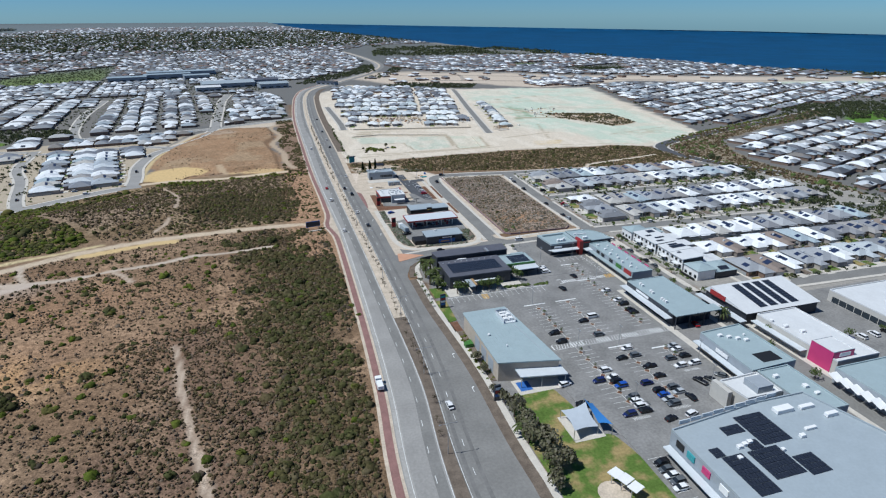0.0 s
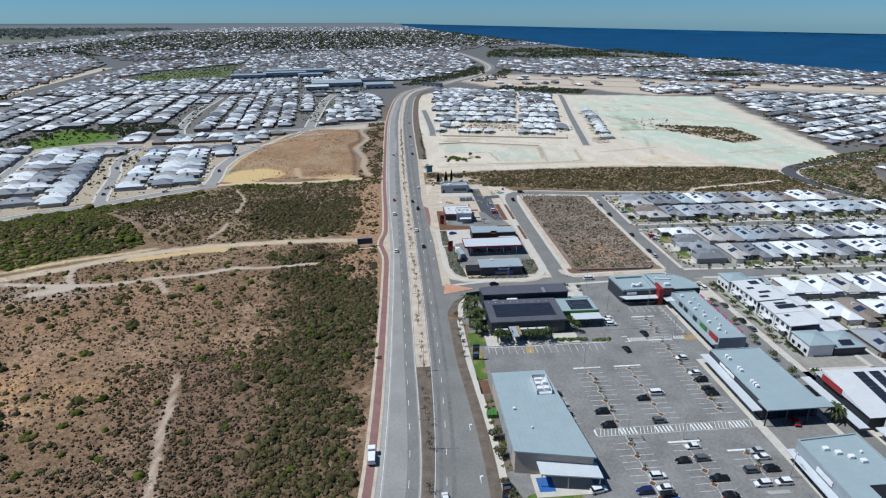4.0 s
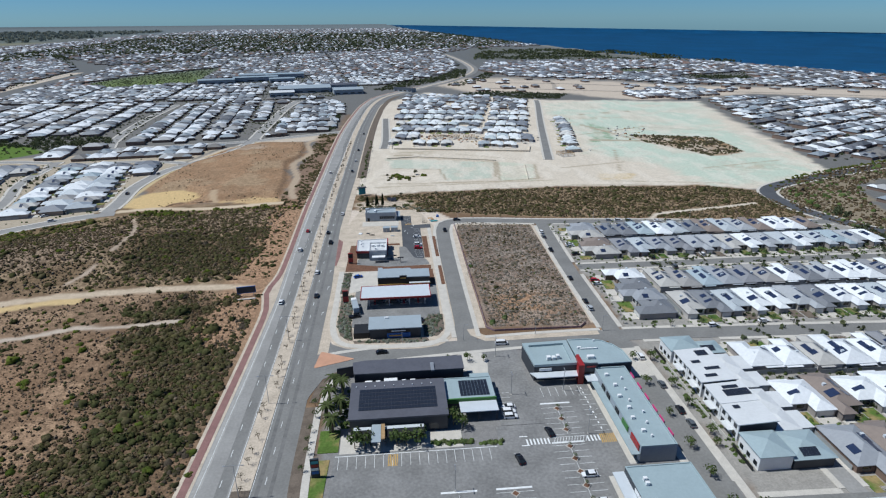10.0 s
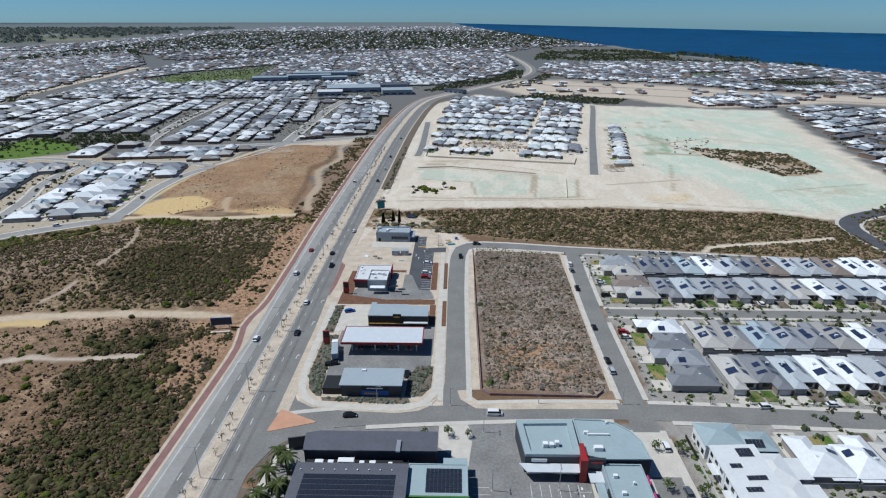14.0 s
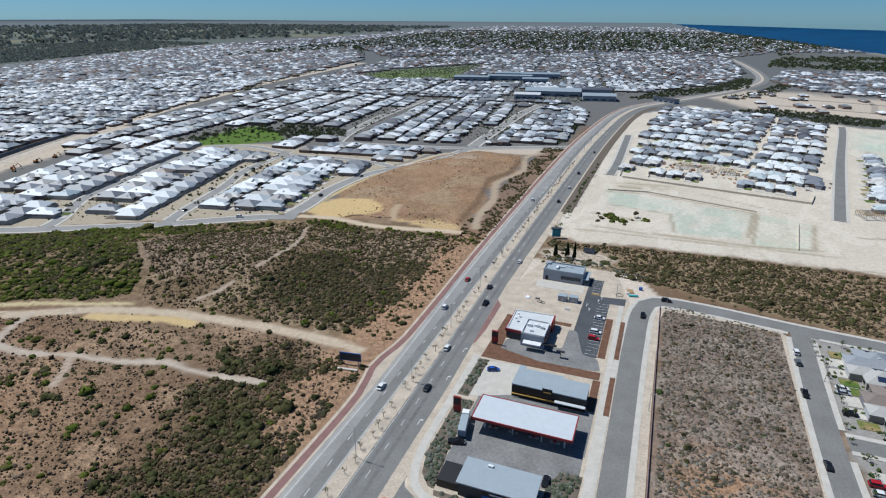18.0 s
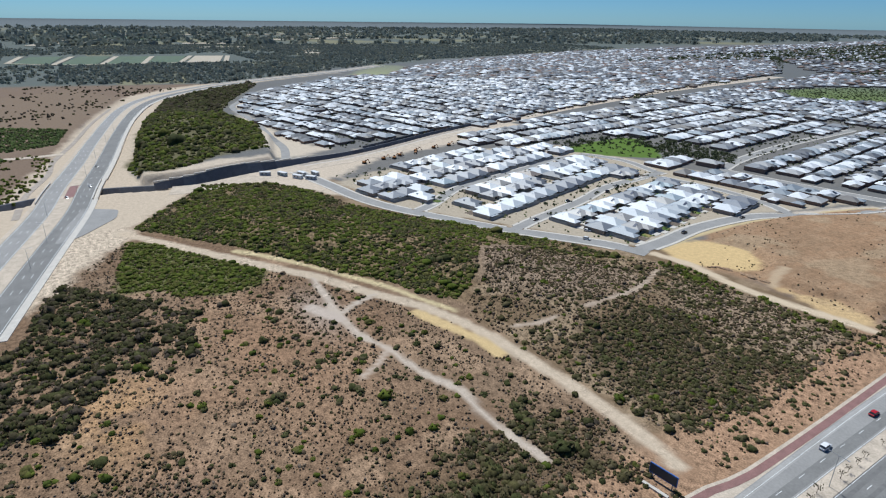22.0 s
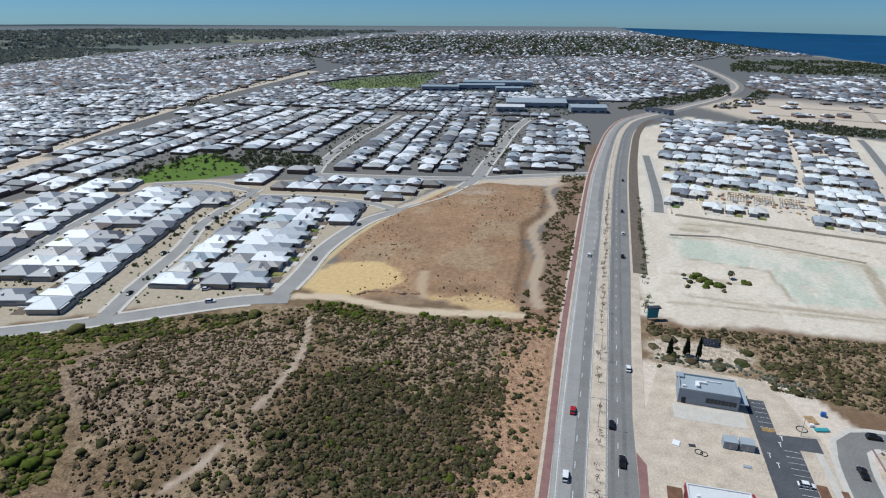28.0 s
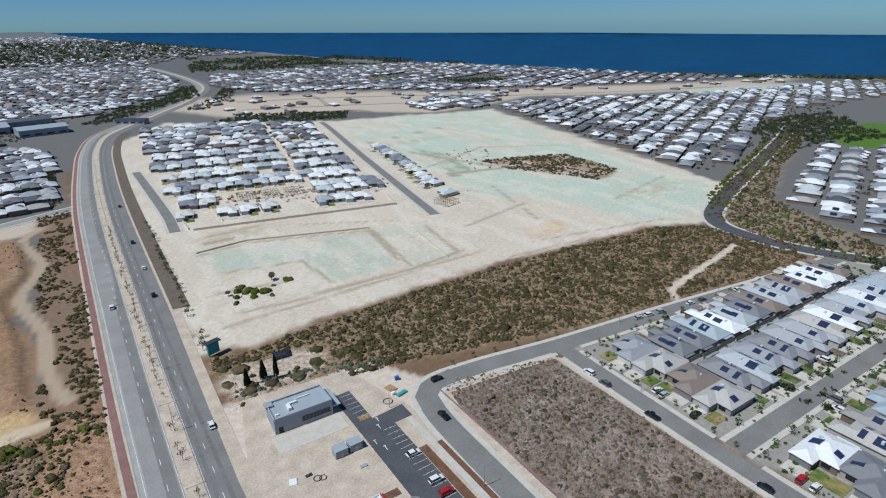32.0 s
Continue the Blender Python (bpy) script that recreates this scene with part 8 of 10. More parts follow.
def car_meshes(style, col):
    m = M["car_" + col]
    L, W_, H_, hood = {"sedan": (4.6, 1.84, 1.46, 0.86), "suv": (4.7, 1.9, 1.72, 0.98), "van": (5.1, 1.95, 1.95, 1.1), "ute": (5.3, 1.9, 1.78, 1.02)}[style]
    h = L / 2

    def sec(x, w, z0, z1):
        return [(x, -w / 2, z0), (x, w / 2, z0), (x, w / 2, z1 - 0.12), (x, w / 2 - 0.12, z1), (x, -w / 2 + 0.12, z1), (x, -w / 2, z1 - 0.12)]
    if style == "ute":
        prof = [(-h, 0.9, 0.42, 0.96), (-h + 0.15, 1, 0.3, 1.02), (-0.35, 1, 0.28, 1.02), (0.9, 1, 0.28, hood), (h - 0.5, 0.97, 0.28, hood - 0.06), (h, 0.86, 0.38, hood - 0.3)]
        c0, c1, c2, c3 = -0.55, -0.35, 0.75, 1.4
    elif style == "van":
        prof = [(-h, 0.95, 0.4, hood), (-h + 0.1, 1, 0.28, hood + 0.02), (1.2, 1, 0.28, hood), (h - 0.3, 0.95, 0.28, hood - 0.15), (h, 0.86, 0.4, hood - 0.4)]
        c0, c1, c2, c3 = -h + 0.1, -h + 0.25, 1.2, 2.05
    else:
        prof = [(-h, 0.88, 0.42, hood - 0.12), (-h + 0.25, 0.98, 0.3, hood + 0.02), (-0.5, 1, 0.26, hood + 0.02), (0.9, 1, 0.26, hood), (h - 0.45, 0.96, 0.28, hood - 0.12), (h, 0.82, 0.4, hood - 0.32)]
        c0, c1, c2, c3 = (-h + 0.3, -h + 0.95, 0.4, 1.25) if style == "sedan" else (-h + 0.12, -h + 0.5, 0.55, 1.3)
    body = loft("body", [sec(x, W_ * w, z0, z1) for x, w, z0, z1 in prof], m)
    wb, wt = W_ * 0.94, W_ * 0.78
    g = [(c0, -wb / 2, hood), (c3, -wb / 2, hood - 0.02), (c3, wb / 2, hood - 0.02), (c0, wb / 2, hood), (c1, -wt / 2, H_ - 0.05), (c2, -wt / 2, H_ - 0.05), (c2, wt / 2, H_ - 0.05), (c1, wt / 2, H_ - 0.05)]
    glass = mesh_of("cabin_glass", g, [(0, 1, 5, 4), (1, 2, 6, 5), (2, 3, 7, 6), (3, 0, 4, 7)], [M["glass_dark"]])
    e = 0.05
    r = [(c1 - e, -wt / 2 - e, H_ - 0.07), (c2 + e, -wt / 2 - e, H_ - 0.07), (c2 + e, wt / 2 + e, H_ - 0.07), (c1 - e, wt / 2 + e, H_ - 0.07),
         (c1 + 0.15, -wt / 2 + 0.12, H_), (c2 - 0.15, -wt / 2 + 0.12, H_), (c2 - 0.15, wt / 2 - 0.12, H_), (c1 + 0.15, wt / 2 - 0.12, H_)]
    roof = mesh_of("roof", r, [(3, 2, 1, 0), (4, 5, 6, 7), (0, 1, 5, 4), (1, 2, 6, 5), (2, 3, 7, 6), (3, 0, 4, 7)], [m])
    lamps = [("headlight", mesh_of("headlight", *box_vf(h - 0.22, s * 0.62 - 0.18, hood - 0.36, h - 0.02, s * 0.62 + 0.18, hood - 0.2), [M["lens"]])) for s in (-1, 1)]
    lamps += [("tail_light", mesh_of("tail_light", *box_vf(-h - 0.02, s * 0.68 - 0.12, hood - 0.3, -h + 0.1, s * 0.68 + 0.12, hood - 0.12), [M["lens_red"]])) for s in (-1, 1)]
    return [("body", body), ("cabin_glass", glass), ("roof", roof)] + lamps, L, W_


bm = bmesh.new()
bmesh.ops.create_cone(bm, cap_ends=True, segments=10, radius1=0.33, radius2=0.33, depth=0.22)
bmesh.ops.rotate(bm, verts=bm.verts, matrix=Matrix.Rotation(radians(90), 3, "X"))
wheel_mesh = bpy.data.meshes.new("wheel")
bm.to_mesh(wheel_mesh)
bm.free()
wheel_mesh.materials.append(M["tyre"])
CARS = {}
KIND_WORDS = {"sedan": "sedan", "suv": "family wagon", "van": "delivery van", "ute": "pickup with open tray"}


def add_car(x, y, ang, code="w", style=None, where="parked in a marked bay", group="parked cars", z=0.08):
    col = {"u": "k", "v": "w", "T": "w"}.get(code, code)
    style = {"u": "ute", "v": "van"}.get(code, style or ("suv" if vr.uniform() < 0.5 else "sedan"))
    if (style, col) not in CARS:
        CARS[(style, col)] = car_meshes(style, col)
    meshes, L, W_ = CARS[(style, col)]
    ob = thing("car", pose(x, y, z + g1(x, y), 0, 0, ang), f"{WORDS[col]} {KIND_WORDS[style]} {where}", "car", group)
    for n, me in meshes:
        part(n, me, None, ob)
    for sx in (-0.31, 0.31):
        for sy in (-1, 1):
            part("wheel", wheel_mesh, None, ob, m=pose(sx * L, sy * (W_ / 2 - 0.12), 0.33))


LOT_A = [(62.3, 200.2, "k"), (68.1, 202.6, "v"), (46.2, 194.6, "k"), (45.9, 187.9, "k"), (67.4, 176.4, "w"), (61.8, 171.0, "k"), (67.8, 171.2, "g"), (68.4, 163.4, "u"), (68.4, 157.4, "k"), (61.3, 154.8, "n"),
         (79.2, 165.6, "g"), (85.2, 170.3, "w"), (85.2, 172.9, "s"), (85.2, 165.6, "k"), (79.2, 160.5, "w"), (85.2, 160.5, "w"), (52.0, 165.9, "w"), (46.2, 160.8, "n"), (52.0, 161.4, "w"), (52.0, 158.7, "k"), (52.0, 156.1, "b")]
LOT_B = [(62.8, 150.0, "k"), (68.6, 150.2, "g"), (62.8, 147.5, "b"), (68.6, 147.5, "s"), (62.8, 145.0, "s"), (62.8, 142.4, "g"), (52.0, 149.4, "g"), (52.0, 147.0, "w"), (52.0, 144.6, "w"), (52.0, 142.0, "k"), (46.0, 141.9, "n"),
         (86.8, 208.5, "k"), (86.8, 212.8, "w"), (86.8, 222.8, "w"), (86.8, 203.3, "k"), (86.8, 200.7, "k"), (69.9, 254.9, "w"), (69.6, 252.4, "w"), (69.7, 249.9, "w"), (33.6, 205, "k"), (34.2, 199.5, "s"), (34.5, 194.4, "k")]
for x, y, c in LOT_A + LOT_B:
    add_car(x, y, 0 if vr.uniform() < 0.5 else 180, c)
for x, y, c in ((47.4, 120.6, "k"), (47.1, 118.1, "g"), (47.2, 115.7, "w"), (47.3, 113.3, "g"), (46.7, 111.1, "w")):
    add_car(x - 5.2, y, 180, c)
for x, y, c, a in ((80.2, 241.5, "k", 100), (68.6, 230.6, "k", 100), (34.0, 162.4, "w", 10), (34.0, 150.6, "k", 150), (70.6, 143.9, "k", 95), (64.9, 136.4, "w", 15), (57.3, 136.4, "k", 10), (62.8, 188.6, "g", 0), (105, 184.4, "r", 80),
                   (79.6, 150.5, "u", 110), (83.6, 150.3, "k", 110), (89.0, 151.2, "g", 130)):
    add_car(x, y, a, c, where="standing on the car park asphalt")
for x, y, c, a in ((47.4, 418, "w", 0), (47.3, 405.2, "w", 0), (47.2, 399.8, "r", 0), (15.6, 364.1, "b", 20), (16.1, 322.6, "u", 15), (44.6, 316.5, "k", 90), (27, 335.5, "g", 0), (33, 335.6, "g", 0), (37.5, 335.4, "s", 0)):
    add_car(x, y, a, c, where="standing near the service station", z=0.16)
for x, y, c, a in ((-18.2, 435, "r", 90), (-5.6, 430.8, "k", 90), (-2.6, 414, "u", 90), (-18.4, 403.7, "w", 90), (-17.6, 578, "w", 90), (0.3, 581, "k", 90), (1.2, 620, "w", 90), (1.4, 666, "k", 90), (3.4, 753, "k", 90), (-7.4, 163, "w", 92), (-5.5, 372, "w", 90), (-2.8, 345, "k", 90),
                   (-18, 340, "w", 90), (0.5, 466, "w", 90), (28, 292.8, "k", 5), (75, 294.6, "v", 0), (64.6, 427.6, "u", 92), (74, 446, "k", 0)):
    add_car(x, y, a, c, where="on the open road", group="cars on the road")
for x, y, c in ((121.4, 418, "w"), (120.8, 410, "g"), (119.6, 389, "u"), (119.4, 352, "k"), (118.9, 327, "k"), (118.8, 320, "s")):
    add_car(x + 0.3, y, 92, c, where="parked along the kerb", group="kerb cars")
for x, y, c in ((169.5, 434.6, "s"), (175.4, 433.8, "w"), (182, 432.9, "s"), (199.5, 430.4, "w"), (206.8, 429.4, "g"), (229.5, 426.4, "w")):
    add_car(x, y, -7, c, where="parked along the kerb", group="kerb cars")
for x, y, c, a in ((132.6, 394.1, "s", 0), (132.8, 397, "w", 0), (131.8, 381.5, "k", 0), (170.7, 372.6, "k", 90), (130.9, 348, "r", 0), (130.9, 344.4, "w", 0), (177, 360.4, "g", 90), (172.4, 357, "w", 90), (199.3, 374.4, "w", 90), (178.8, 424.6, "w", 90),
                   (125.4, 280, "w", 90), (125.6, 262, "g", 90), (125.4, 248, "k", 90), (125.6, 241, "g", 90), (165, 300, "w", 5), (188, 301.6, "w", 0), (150, 203, "w", 5)):
    add_car(x, y, a, c, where="standing outside the houses", group="house cars")
for x, y, c, a in ((-185.7, 472.3, "w", 25), (-163, 532.6, "k", 95), (-162, 592, "k", 90), (-247.9, 516.7, "k", 105), (-228.4, 469.8, "k", 100), (-196.1, 483.4, "w", 40), (-183.6, 545.2, "k", 10), (-256.9, 577.1, "k", 100), (-251.1, 560.5, "k", 100),
                   (-430, 214.5, "k", 10), (-520, 238, "k", 12), (-455, 230, "w", 12)):
    add_car(x, y, a, c, where="on the western streets", group="western cars")
t_ = thing("truck", pose(-27.2, 180.2, 0.08, 0, 0, 90), "white flatbed truck stopped beside the highway", "truck")
box("cab", 1.4, -1.1, 0.5, 3.2, 1.1, 2.6, M["white_paint"], t_, bevel=0.12)
box("tray", -3.2, -1.15, 0.9, 1.3, 1.15, 1.1, M["metal"], t_)
box("load", -3.0, -1.0, 1.1, 0.9, 1.0, 2.2, M["white_paint"], t_, bevel=0.06)
box("windscreen", 2.9, -0.9, 1.6, 3.24, 0.9, 2.4, M["glass_dark"], t_)
for sx in (-2.2, 2.2):
    for sy in (-0.95, 0.95):
        part("wheel", wheel_mesh, None, t_, m=pose(sx, sy, 0.45) @ Matrix.Scale(1.35, 4))
t_ = thing("tanker_truck", pose(15.8, 330.6, 0.14, 0, 0, 100), "white truck cab with trailer at the station", "truck")
box("cab", 2.4, -1.2, 0.6, 4.6, 1.2, 3.4, M["white_paint"], t_, bevel=0.15)
box("trailer", -6.0, -1.25, 1.0, 2.0, 1.25, 3.4, M["roof_silver"], t_, bevel=0.1)
for sx in (-5, -3.8, 3.6):
    for sy in (-1, 1):
        part("wheel", wheel_mesh, None, t_, m=pose(sx, sy, 0.48) @ Matrix.Scale(1.45, 4))


# ---- planting round the shops ----
def palm(x, y, h=5.0, s=1.2):
    ob = thing("palm_tree", pose(x, y, 0.1, 0, 0, vr.uniform(0, 360)) @ Matrix.Scale(s, 4), "stout date palm with arching fronds", "palm tree", "date palms")
    bm = bmesh.new()
    bmesh.ops.create_cone(bm, cap_ends=True, segments=8, radius1=0.42, radius2=0.30, depth=h)
    bmesh.ops.translate(bm, verts=bm.verts, vec=(0, 0, h / 2))
    part("trunk", bm, M["bark"], ob)
    for k in range(22):
        a, up = k * 2.4 + vr.uniform(-0.2, 0.2), vr.uniform(-0.2, 1.0)
        v, f = [], []
        n = 6
        for i in range(n + 1):
            t = i / n
            r, zz = 3.0 * t * (1 - 0.15 * up), h + up * 1.9 * t - 2.1 * t * t * (1.1 - 0.4 * up)
            w = 0.34 * math.sin(math.pi * (0.12 + 0.83 * t))
            for sd in (-1, 1):
                v.append((r * math.cos(a) - sd * w * math.sin(a), r * math.sin(a) + sd * w * math.cos(a), zz - 0.1))
            v.append((r * math.cos(a), r * math.sin(a), zz + 0.03))
        for i in range(n):
            o = i * 3
            f += [(o, o + 2, o + 5, o + 3), (o + 2, o + 1, o + 4, o + 5)]
        part("frond", mesh_of("frond", v, f), M["leaf_palm"], ob)


for x, y, h in ((12.0, 270, 5.0), (15.0, 267, 5.5), (11.2, 262, 5.5), (15, 257.4, 5.0), (11.2, 254, 5.2), (13.2, 248.4, 4.8), (118.2, 184.6, 4.2), (9.6, 143, 4.0)):
    palm(x, y, h)
for x, y in ((20.5, 240.2), (23.5, 239.8), (33, 240.2), (36, 240), (40, 240), (51, 248), (53.6, 246.4)):
    add_tree("street", x, y, 1.4, "dense dark green tree on the tavern terrace", "terrace trees", 0.1)
for x, y in ((6.2, 249), (6.8, 239), (6.4, 262), (7, 256), (6, 232), (6.2, 244)):
    add_tree("small", x, y, 1.2, "thin verge tree on brown mulch", "verge trees", 0.1)
for x, y in ((120.2, 263), (120.8, 246), (120.2, 231), (120, 219), (120, 208), (127.8, 207), (128.4, 278), (122, 279), (128.6, 261), (129, 250), (129, 236), (128.4, 231), (128, 190), (128, 170), (118.6, 160), (118.4, 140), (128, 128)):
    add_tree("street", x, y, 0.95, "round street tree beside the paved lane", "lane trees", 0.1)
for x, y in ((60, 284), (66, 283.4), (52.5, 283.6)):
    add_tree("street", x, y, 0.8, "street tree on the paved corner", "lane trees", 0.1)
# thick trees beside the playground lawn
for x, y, s in ((10.6, 152, 1.1), (11.5, 146.5, 1.3), (9.8, 139.5, 1.2), (13.0, 134, 1.35), (10.6, 160, 0.9), (12.4, 127, 1.2), (10, 121, 1.2), (14.5, 140, 1.0), (15.5, 128, 0.9), (9.2, 166, 0.6), (10.2, 178, 0.6), (9.8, 186, 0.6)):
    add_tree("big", x, y, s, "grey-green bushy tree beside the path", "park trees", 0.0)
slab("tavern_court", rect(16, 238, 53, 246), 0.09, M["concrete"], "paved court in front of the tavern")
slab("tavern_lawn", rect(9.4, 239, 15.6, 249), 0.12, M["lawn"], "small clipped green lawn")
slab("east_yard", rect(147, 139, 150.2, 176), 0.08, M["parking"], "asphalt service yard behind the shops")
slab("entry_lawn", [(8.8, 216), (12.6, 217), (13.4, 236), (8.8, 236)], 0.12, M["lawn"], "green lawn strip beside the entry")
slab("entry_mulch", rect(9, 208, 12.4, 216), 0.12, M["mulch"], "red-brown mulched bed")
slab("store_bed", rect(8.8, 172, 12.6, 208), 0.11, M["mulch_brown"], "planted bed beside the store wall")
slab("park_lawn", rounded([(14, 163), (29, 163.2), (31.4, 150), (24, 136), (36, 136.6), (38.4, 126), (38.2, 60), (10, 60), (10, 150)], 3), 0.1, M["lawn"], "patchy green and dry yellow lawn")
slab("store_court", rect(17, 161.6, 33.4, 170), 0.12, M["concrete"], "paved entrance court")
slab("corner_court", [(82, 286.4), (128, 287), (126, 268), (117.5, 268), (116.5, 280), (108, 286)], 0.1, M["concrete"], "pinkish paved street corner")
slab("tavern_corner", [(57, 279), (57, 290), (66, 290), (67.6, 284), (66, 271)], 0.1, M["concrete"], "pale paved corner with trees")
slab("lane_walk", rect(114.6, 150, 116.6, 266), 0.12, M["concrete"], "pale paved walkway beside the shops")
slab("lane_walk_east", rect(125.9, 100, 128.4, 284), 0.12, M["concrete"], "pale paved walkway beside the houses")
slab("shop_walk", rect(92.0, 143, 95.0, 222), 0.13, M["concrete"], "pale walkway under the shop awnings")
slab("shop_walk_north", rect(99.9, 226, 102.5, 266), 0.13, M["concrete"], "pale walkway under the shop awnings")
slab("east_parking", rect(150.4, 96, 218, 196), 0.08, M["parking"], "asphalt car park behind the shops")
pts = [(44 + i * 0.8, 240 + vr.uniform(-0.5, 0.5)) for i in range(16)] + [(58.5 + i * 0.8, 239 + vr.uniform(-0.5, 0.5)) for i in range(9)]
scatter("hedge", BUSHES, [p[0] for p in pts], [p[1] for p in pts], vr.uniform(1.0, 1.5, len(pts)), M["leaf_tree"], "clipped green hedge along the car park")
x, y = grow(rect(9, 172, 12.4, 208), 3)
scatter("bed_shrubs", BUSHES, x, y, vr.uniform(0.5, 1.0, len(x)), M["scrub_green"], "low shrubs in the store bed")
for zone in BEDS:
    x, y = grow(zone, 1.3, None, 0.3)
    scatter("bed_shrubs", LOW, x, y, vr.uniform(0.55, 1.05, len(x)), M["leaf_grey"], "silver and green shrubs in a station bed", 0.18)
x, y = grow(rect(14, 250, 18.4, 270), 2.5)
scatter("palm_understorey", BUSHES, x, y, vr.uniform(0.7, 1.3, len(x)), M["leaf_tree"], "dark green planting beneath the palms")
for x, y, r, m_ in ((11.5, 499, 3.4, "scrub_olive"), (17, 493.5, 3.8, "scrub_olive"), (10.5, 485, 3.2, "scrub_olive"), (42, 480.5, 4.4, "shrub_mix"), (34.5, 478.8, 4.6, "scrub_olive"), (24, 478.6, 3.0, "heath"), (46.5, 491, 3.6, "shrub_mix"), (52, 484, 4.0, "scrub_olive"), (25, 498, 2.8, "shrub_mix"), (16, 478, 3.2, "scrub_olive"), (57, 478, 3.4, "shrub_mix")):
    V, F = DOMES[int(vr.randint(0, 3))]
    ob = thing("groundcover", pose(x, y, 0, 0, 0, vr.uniform(0, 360)), "low spreading mat of olive groundcover on sand", "plant", "groundcover mats")
    part("foliage", quad_mesh("foliage", V * np.array([r, r, 1.3]), F, [M[m_]]), None, ob)
# native planting beside the site
x, y = grow([(9, 474), (40, 474), (62, 464), (66, 470), (40, 481), (12, 482)], 3.5, None, 0.5)
scatter("silver_shrubs", BUSHES, x, y, vr.uniform(0.7, 1.3, len(x)), M["leaf_grey"], "silver saltbush along the site edge")
for x, y, h in ((16.5, 481.7, 7.6), (22.6, 482.6, 9.0), (26.7, 480.4, 11.0)):
    ob = thing("cypress_tree", pose(x, y, 0), "dark narrow cypress beside the reserve", "tree", "cypress trees")
    bm = bmesh.new()
    bmesh.ops.create_cone(bm, cap_ends=True, segments=6, radius1=0.16, radius2=0.05, depth=h * 0.8)
    bmesh.ops.translate(bm, verts=bm.verts, vec=(0, 0, h * 0.4))
    part("trunk", bm, M["bark"], ob)
    V, F = clump(260, 1.0, (0.12, 0.24), 1)
    V = V - np.array([V[:, 0].mean(), V[:, 1].mean(), 0])
    t = np.clip(V[:, 2] / V[:, 2].max(), 0, 1)
    V = np.stack([V[:, 0] * 2.6 * (0.8 - 0.35 * t), V[:, 1] * 2.6 * (0.8 - 0.35 * t), 0.3 + t * h * 0.96], 1)
    part("crown", quad_mesh("crown", V, F, [M["leaf_pine"]]), None, ob)
for x, y, s in ((52.5, 566, 1.2), (30, 560, 0.8), (65.2, 504, 1.0), (40, 505, 0.7)):
    add_tree("big", x, y, s * 0.55, "lone dark tree on graded sand", "lone trees")
for x, y, r in ((34, 562, 2.4), (38.5, 560, 3.0), (42, 556.5, 2.6), (37, 566, 2.2), (45.5, 555, 2.8), (33, 556, 2.0), (40, 551.5, 2.2), (59, 561, 2.6), (30.5, 550, 1.6), (47, 549, 1.5), (51, 559, 1.2)):
    V, F = BUSHES[int(vr.randint(0, 4))]
    ob = thing("shrub", pose(x, y, 0, 0, 0, vr.uniform(0, 360)), "green shrub standing on graded sand", "shrub", "sand shrubs")
    part("crown", quad_mesh("crown", V * r * 1.25, F, [M["scrub_green" if r > 2.1 else "shrub_mix"]]), None, ob)
for y in np.arange(516, 700, 5.6):
    if vr.uniform() < 0.7:
        add_tree("small", at_median(y, 19.5 + (y - 516) * 0.012 + vr.uniform(-1, 1)), y, 1.55, "small verge tree on pale sand", "highway verge trees")
for k in range(24):
    x = 84 + k * 9.4
    add_tree("small", x, float(np.interp(x, [70, 91, 129, 190, 265, 306], [450, 451, 445, 438, 428, 425])), 0.9, "young street tree on the sandy verge", "reserve verge trees")
for k in range(30):
    x, row = 138 + (k % 15) * 10.6, k // 15
    add_tree("small", x + vr.uniform(-2, 2), 371 - row * 11.4, 1.2, "garden tree in front of a house", "garden trees")
    add_tree("small", x + vr.uniform(-2, 2), 301.6 if row else 429 - max(0, (x - 180) * 0.07), 1.1, "garden tree in front of a house", "garden trees")
for y in np.arange(306, 428, 7.5):
    add_tree("small", 129.6 + vr.uniform(-1, 2), y, 1.0, "garden tree in front of a house", "garden trees")

# lot fence and site clutter
M["fence_mauve"] = material("faded_fence_mesh", (0.27, 0.18, 0.20), 0.9, var=0.2)
f_ = thing("lot_fence", pose(0, 0, 0), "low faded mesh fence round the vacant lot", "fence")
LF = [(71.4, 440), (71.2, 308), (74, 305), (110, 304.4), (113.4, 308)]
for (x0, y0), (x1, y1) in zip(LF, LF[1:]):
    d = Vector((x1 - x0, y1 - y0))
    n = Vector((-d.y, d.x)).normalized() * 0.05
    plate(f_, "mesh_panel", [(x0 - n.x, y0 - n.y), (x1 - n.x, y1 - n.y), (x1 + n.x, y1 + n.y), (x0 + n.x, y0 + n.y)], 0.05, 0.9, "fence_mauve")
    for i in range(int(d.length / 4)):
        q = Vector((x0, y0)) + d * (i * 4 / d.length)
        box("post", q.x - 0.06, q.y - 0.06, -0.2, q.x + 0.06, q.y + 0.06, 1.1, M["metal"], f_)
strip("lot_kerb", [(119.4, 432), (117.8, 370), (116.6, 308)], -0.9, 0.9, 0.11, M["sand_verge"], label="pale sand verge beside the lot")
for pts in ([(66.8, 308), (66.8, 350), (67.2, 400), (69.4, 436), (80, 440.4), (120, 436)], [(66.8, 308), (70, 301.6), (90, 301.8), (116, 302.2)]):
    strip("lot_verge", pts, 0.0, 4.0, 0.10, M["sand_verge"], label="pale pink sand verge beside the lot")
